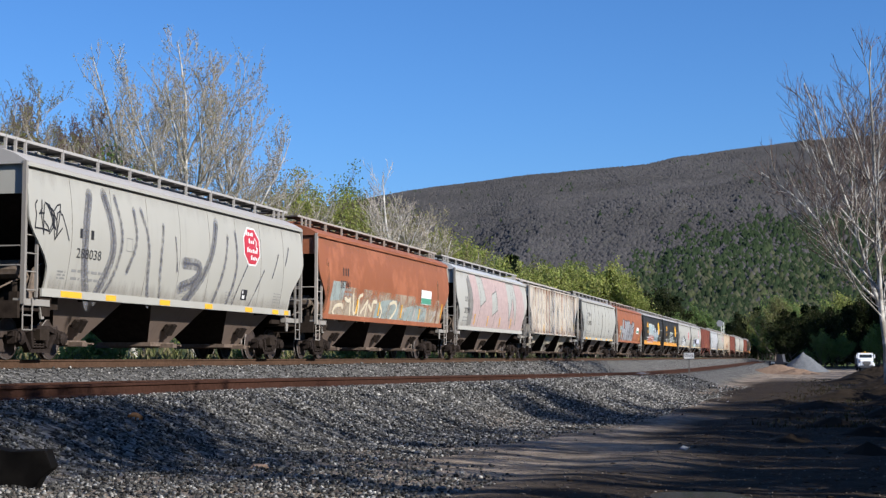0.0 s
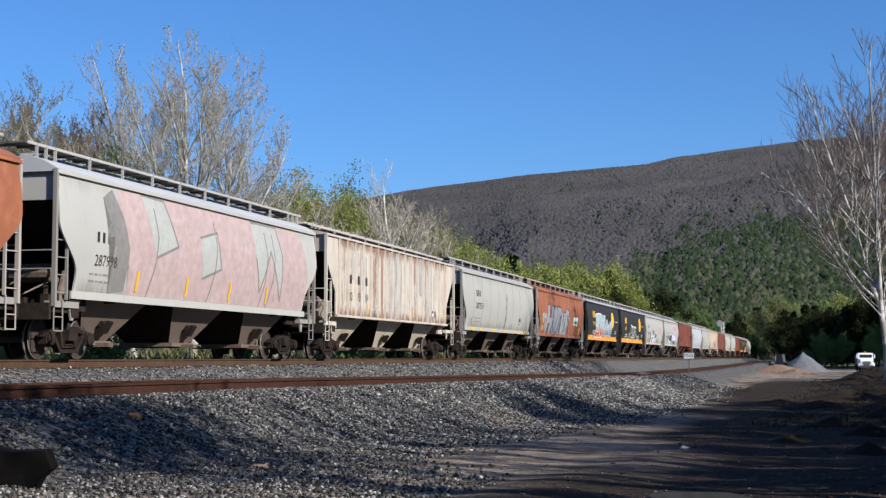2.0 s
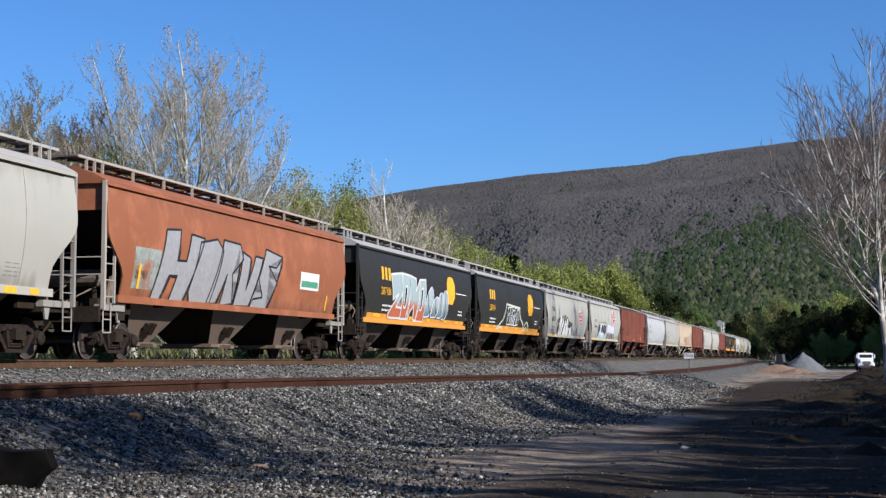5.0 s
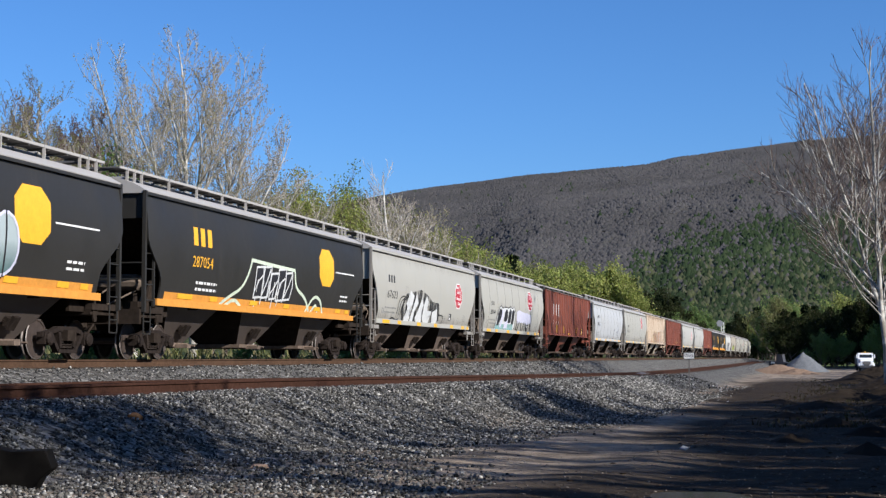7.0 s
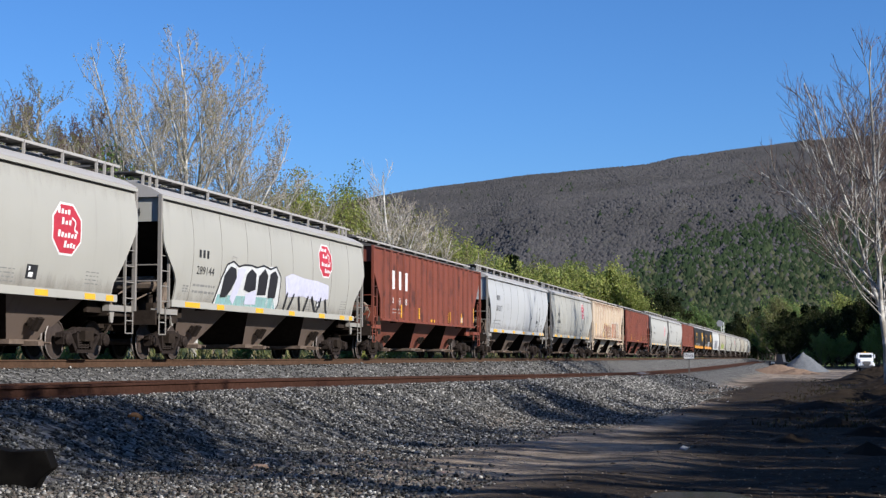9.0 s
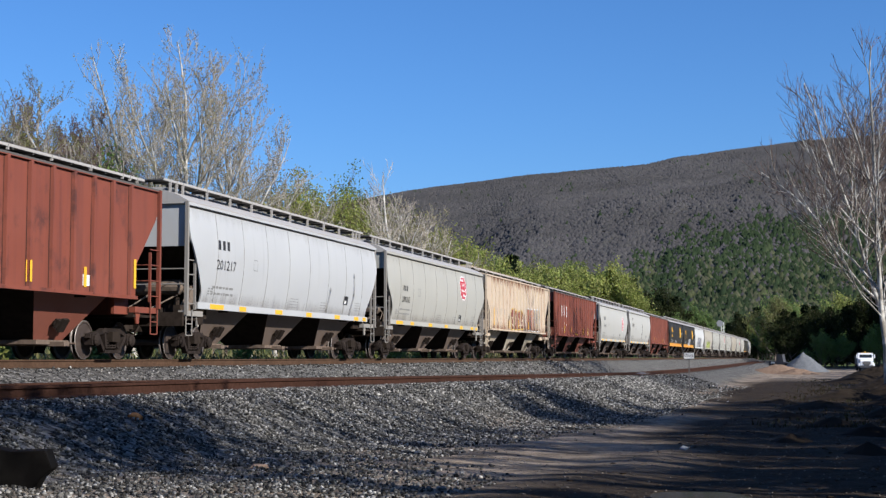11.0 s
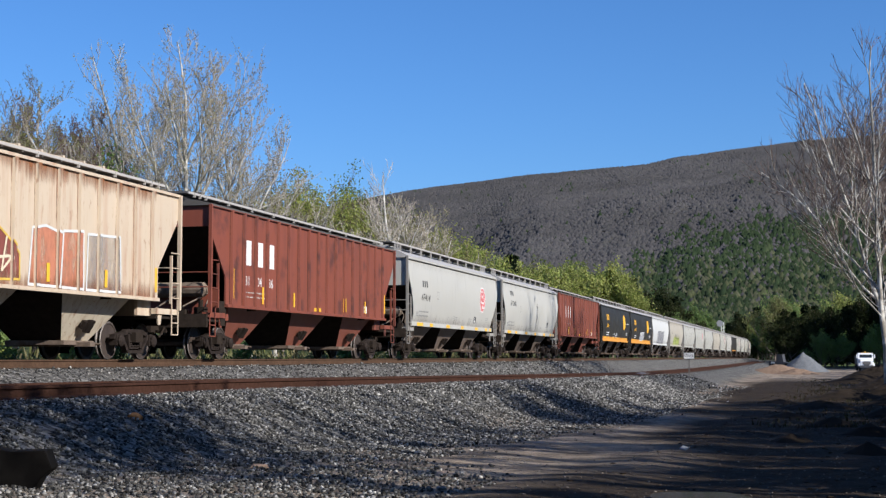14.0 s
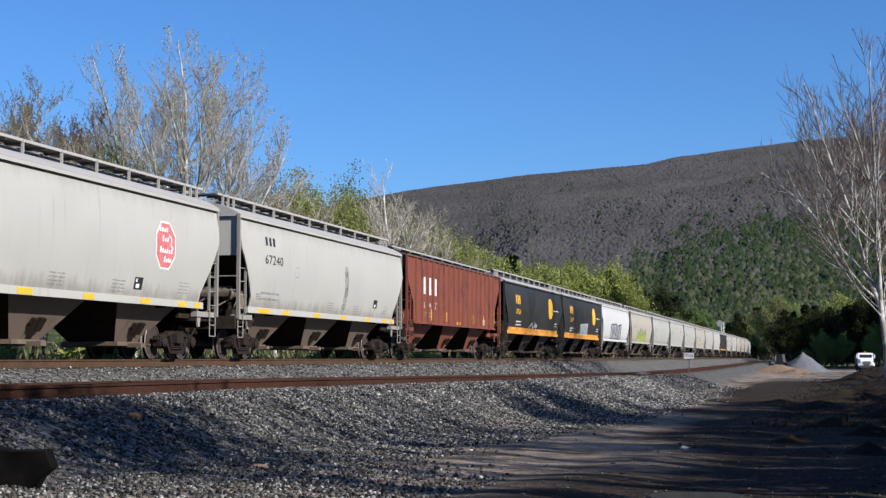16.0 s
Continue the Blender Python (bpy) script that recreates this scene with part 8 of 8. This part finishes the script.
def shrub(x, y, h, seed, mat):
    sk = branches(seed, h, 0.8, 3, (3, 4), 0.2, 0.05, radius=0.03)
    t = tree((x, y, ground_z(x, y) - 0.1), "green leafy shrub growing behind the track", sk, B_BROWN, TWIG_RED, leaf_sheet(sk, seed, (2, 3), 4, 0.17, 0.14), mat, 1)
    t.name = "shrub"
    return tagged(t, category="shrub")


base_shrubs = [shrub(-22.5, 24, 1.7, 300, LEAF_GREEN), shrub(-23.5, 33, 1.9, 301, LEAF_FRESH), shrub(-24, 46, 2.2, 302, LEAF_GREEN)]
for k in range(24):
    s = random.choice(base_shrubs)
    x, y = -21.9 - abs(random.gauss(0, 1.6)), 14 + 130 * random.random() ** 1.4
    f = random.uniform(0.6, 1.25)
    copy_thing(s, pose(x, y, ground_z(x, y) - 0.1, 0, 0, random.uniform(0, 360)) @ Matrix.Diagonal((f, f, f, 1)))
for x, y, f in ((-22.3, 36, 1.2), (-22.0, 41, 1.0)):
    copy_thing(base_shrubs[1], pose(x, y, ground_z(x, y) - 0.1, 0, 0, 40 * y) @ Matrix.Diagonal((f, f, f, 1)))


# ---- loose ballast stones over the bank ----
def stone_shapes(seed):
    rng = random.Random(seed)
    out = []
    for k in range(8):
        bm = bmesh.new()
        bmesh.ops.create_cube(bm, size=1.3)
        bmesh.ops.triangulate(bm, faces=bm.faces)
        for v in bm.verts:
            v.co = Vector((v.co.x * rng.uniform(0.6, 1.25), v.co.y * rng.uniform(0.6, 1.25), v.co.z * rng.uniform(0.5, 1.15)))
            v.co = Euler((0.4 * k, 0.7 * k, 0)).to_matrix() @ v.co
        bm.verts.index_update()
        out.append((np.array([v.co[:] for v in bm.verts]), np.array([[v.index for v in f.verts] for f in bm.faces])))
        bm.free()
    return out


def make_stones():
    rng = random.Random(9)
    shapes = stone_shapes(2)
    places = []
    while len(places) < 78000:
        y = 9 + 95 * rng.random() ** 1.9
        x = TRACK_X + 2.2 + 11.5 * rng.random() ** 0.75
        if len(places) > 16000:                             # thickest on the near slope
            y = 9.5 + 17 * rng.random() ** 1.2 if len(places) < 38000 else 23 + 55 * rng.random() ** 1.3
            x = rng.uniform(-10.4, -3.0 if y < 17 else -4.6)
        elif rng.random() < 0.3:                              # between the two tracks
            x, y = rng.uniform(-15.4, -12.4), 12 + 75 * rng.random() ** 1.4
        if abs(x - SIDING_X) < 1.0 and rng.random() < 0.6:
            continue
        edge = ease((x + 7.0 - 0.8 * noise.noise((y * 0.3, 0, 0)) - 2.2 * ease((18 - y) / 5)) / 3.6)
        if rng.random() < edge:
            continue
        s = 0.5 * rng.uniform(0.018, 0.050) * (1.35 if rng.random() < 0.08 else 1.0) * (1 + max(0, y - 18) / 45)
        places.append((x, y, ground_z(x, y) + s * 0.55, s, s * rng.uniform(0.7, 1.0)))
    me = joined(places, shapes, rng)
    me.materials.append(islands("ballast_stones", [(0.016, 0.015, 0.014), (0.055, 0.053, 0.049), (0.18, 0.175, 0.163), (0.028, 0.027, 0.024), (0.58, 0.565, 0.53), (0.045, 0.043, 0.039), (0.12, 0.117, 0.107), (0.36, 0.35, 0.325), (0.02, 0.019, 0.017), (0.08, 0.077, 0.070)], 0.85, grain=25.0))
    tagged(new("ballast_stones", me), "angular grey ballast stones lying loose over the bank", "gravel", kind="stuff")
    places = []
    while len(places) < 7000:                               # pebbles on the dirt road
        y = 9 + 60 * rng.random() ** 2.0
        x = rng.uniform(-7.5, 3.5)
        s = 0.5 * rng.uniform(0.010, 0.03)
        places.append((x, y, ground_z(x, y) + s * 0.15, s, s * 0.7))
    me = joined(places, shapes, rng)
    me.materials.append(islands("road_pebbles", [(0.10, 0.086, 0.072), (0.19, 0.165, 0.14), (0.06, 0.052, 0.045), (0.27, 0.24, 0.205)], 0.9))
    tagged(new("road_pebbles", me), "small pebbles scattered on the dirt road", "gravel", kind="stuff")

    places = []
    while len(places) < 1300:                               # dark clods and litter on the road's shaded side
        y = 11 + 75 * rng.random() ** 1.4
        x = -2.5 + 6.5 * rng.random() ** 0.8
        s = 0.5 * rng.uniform(0.012, 0.06) * (1 + y / 40)
        places.append((x, y, ground_z(x, y) + s * 0.1, s, s * rng.uniform(0.2, 0.4)))
    me = joined(places, shapes, rng)
    me.materials.append(islands("soil_clods", [(0.02, 0.015, 0.010), (0.05, 0.037, 0.026), (0.03, 0.023, 0.016), (0.10, 0.078, 0.058)], 0.95))
    tagged(new("soil_clods", me), "dark soil clods and leaf litter beside the dirt road", "soil", kind="stuff")


make_stones()


# ---- what moves: the train rolls by, its wheels turn; the camera stands still ----
def motions():
    walk(cam, [(0.0, still), (16.0, still)], exposures=[(0.0, -0.05, 5260, 10), (16.0, -0.05, 5260, 10)])
    for car, mid, scheme in TRAIN:
        rows = []
        for k in range(17):
            x, y, h = on_track(mid - SPEED * k)
            rows.append((float(k), pose(x, y, 0, 0, 0, h)))
        walk(car, rows)
    # wheels of one size and speed turn alike: key one axle of each place, and let the others follow the same turning
    turn = math.degrees(SPEED / FPS / 0.457)
    steps = range(int(16 * FPS) + 1)
    first = {}
    for car, mid, scheme in TRAIN:
        for t in [o for o in car.children if o.name.startswith("truck")]:
            for w in [o for o in t.children if o.name.startswith("wheelset")]:
                y = round(w.location.y, 2)
                if y not in first:
                    walk(w, [(k / FPS, pose(0, y, 0.457, turn * k)) for k in steps])
                    first[y] = w.animation_data
                else:
                    w.rotation_mode = "QUATERNION"
                    keys = w.animation_data_create()
                    keys.action = first[y].action
                    keys.action_slot = first[y].action_slot


motions()
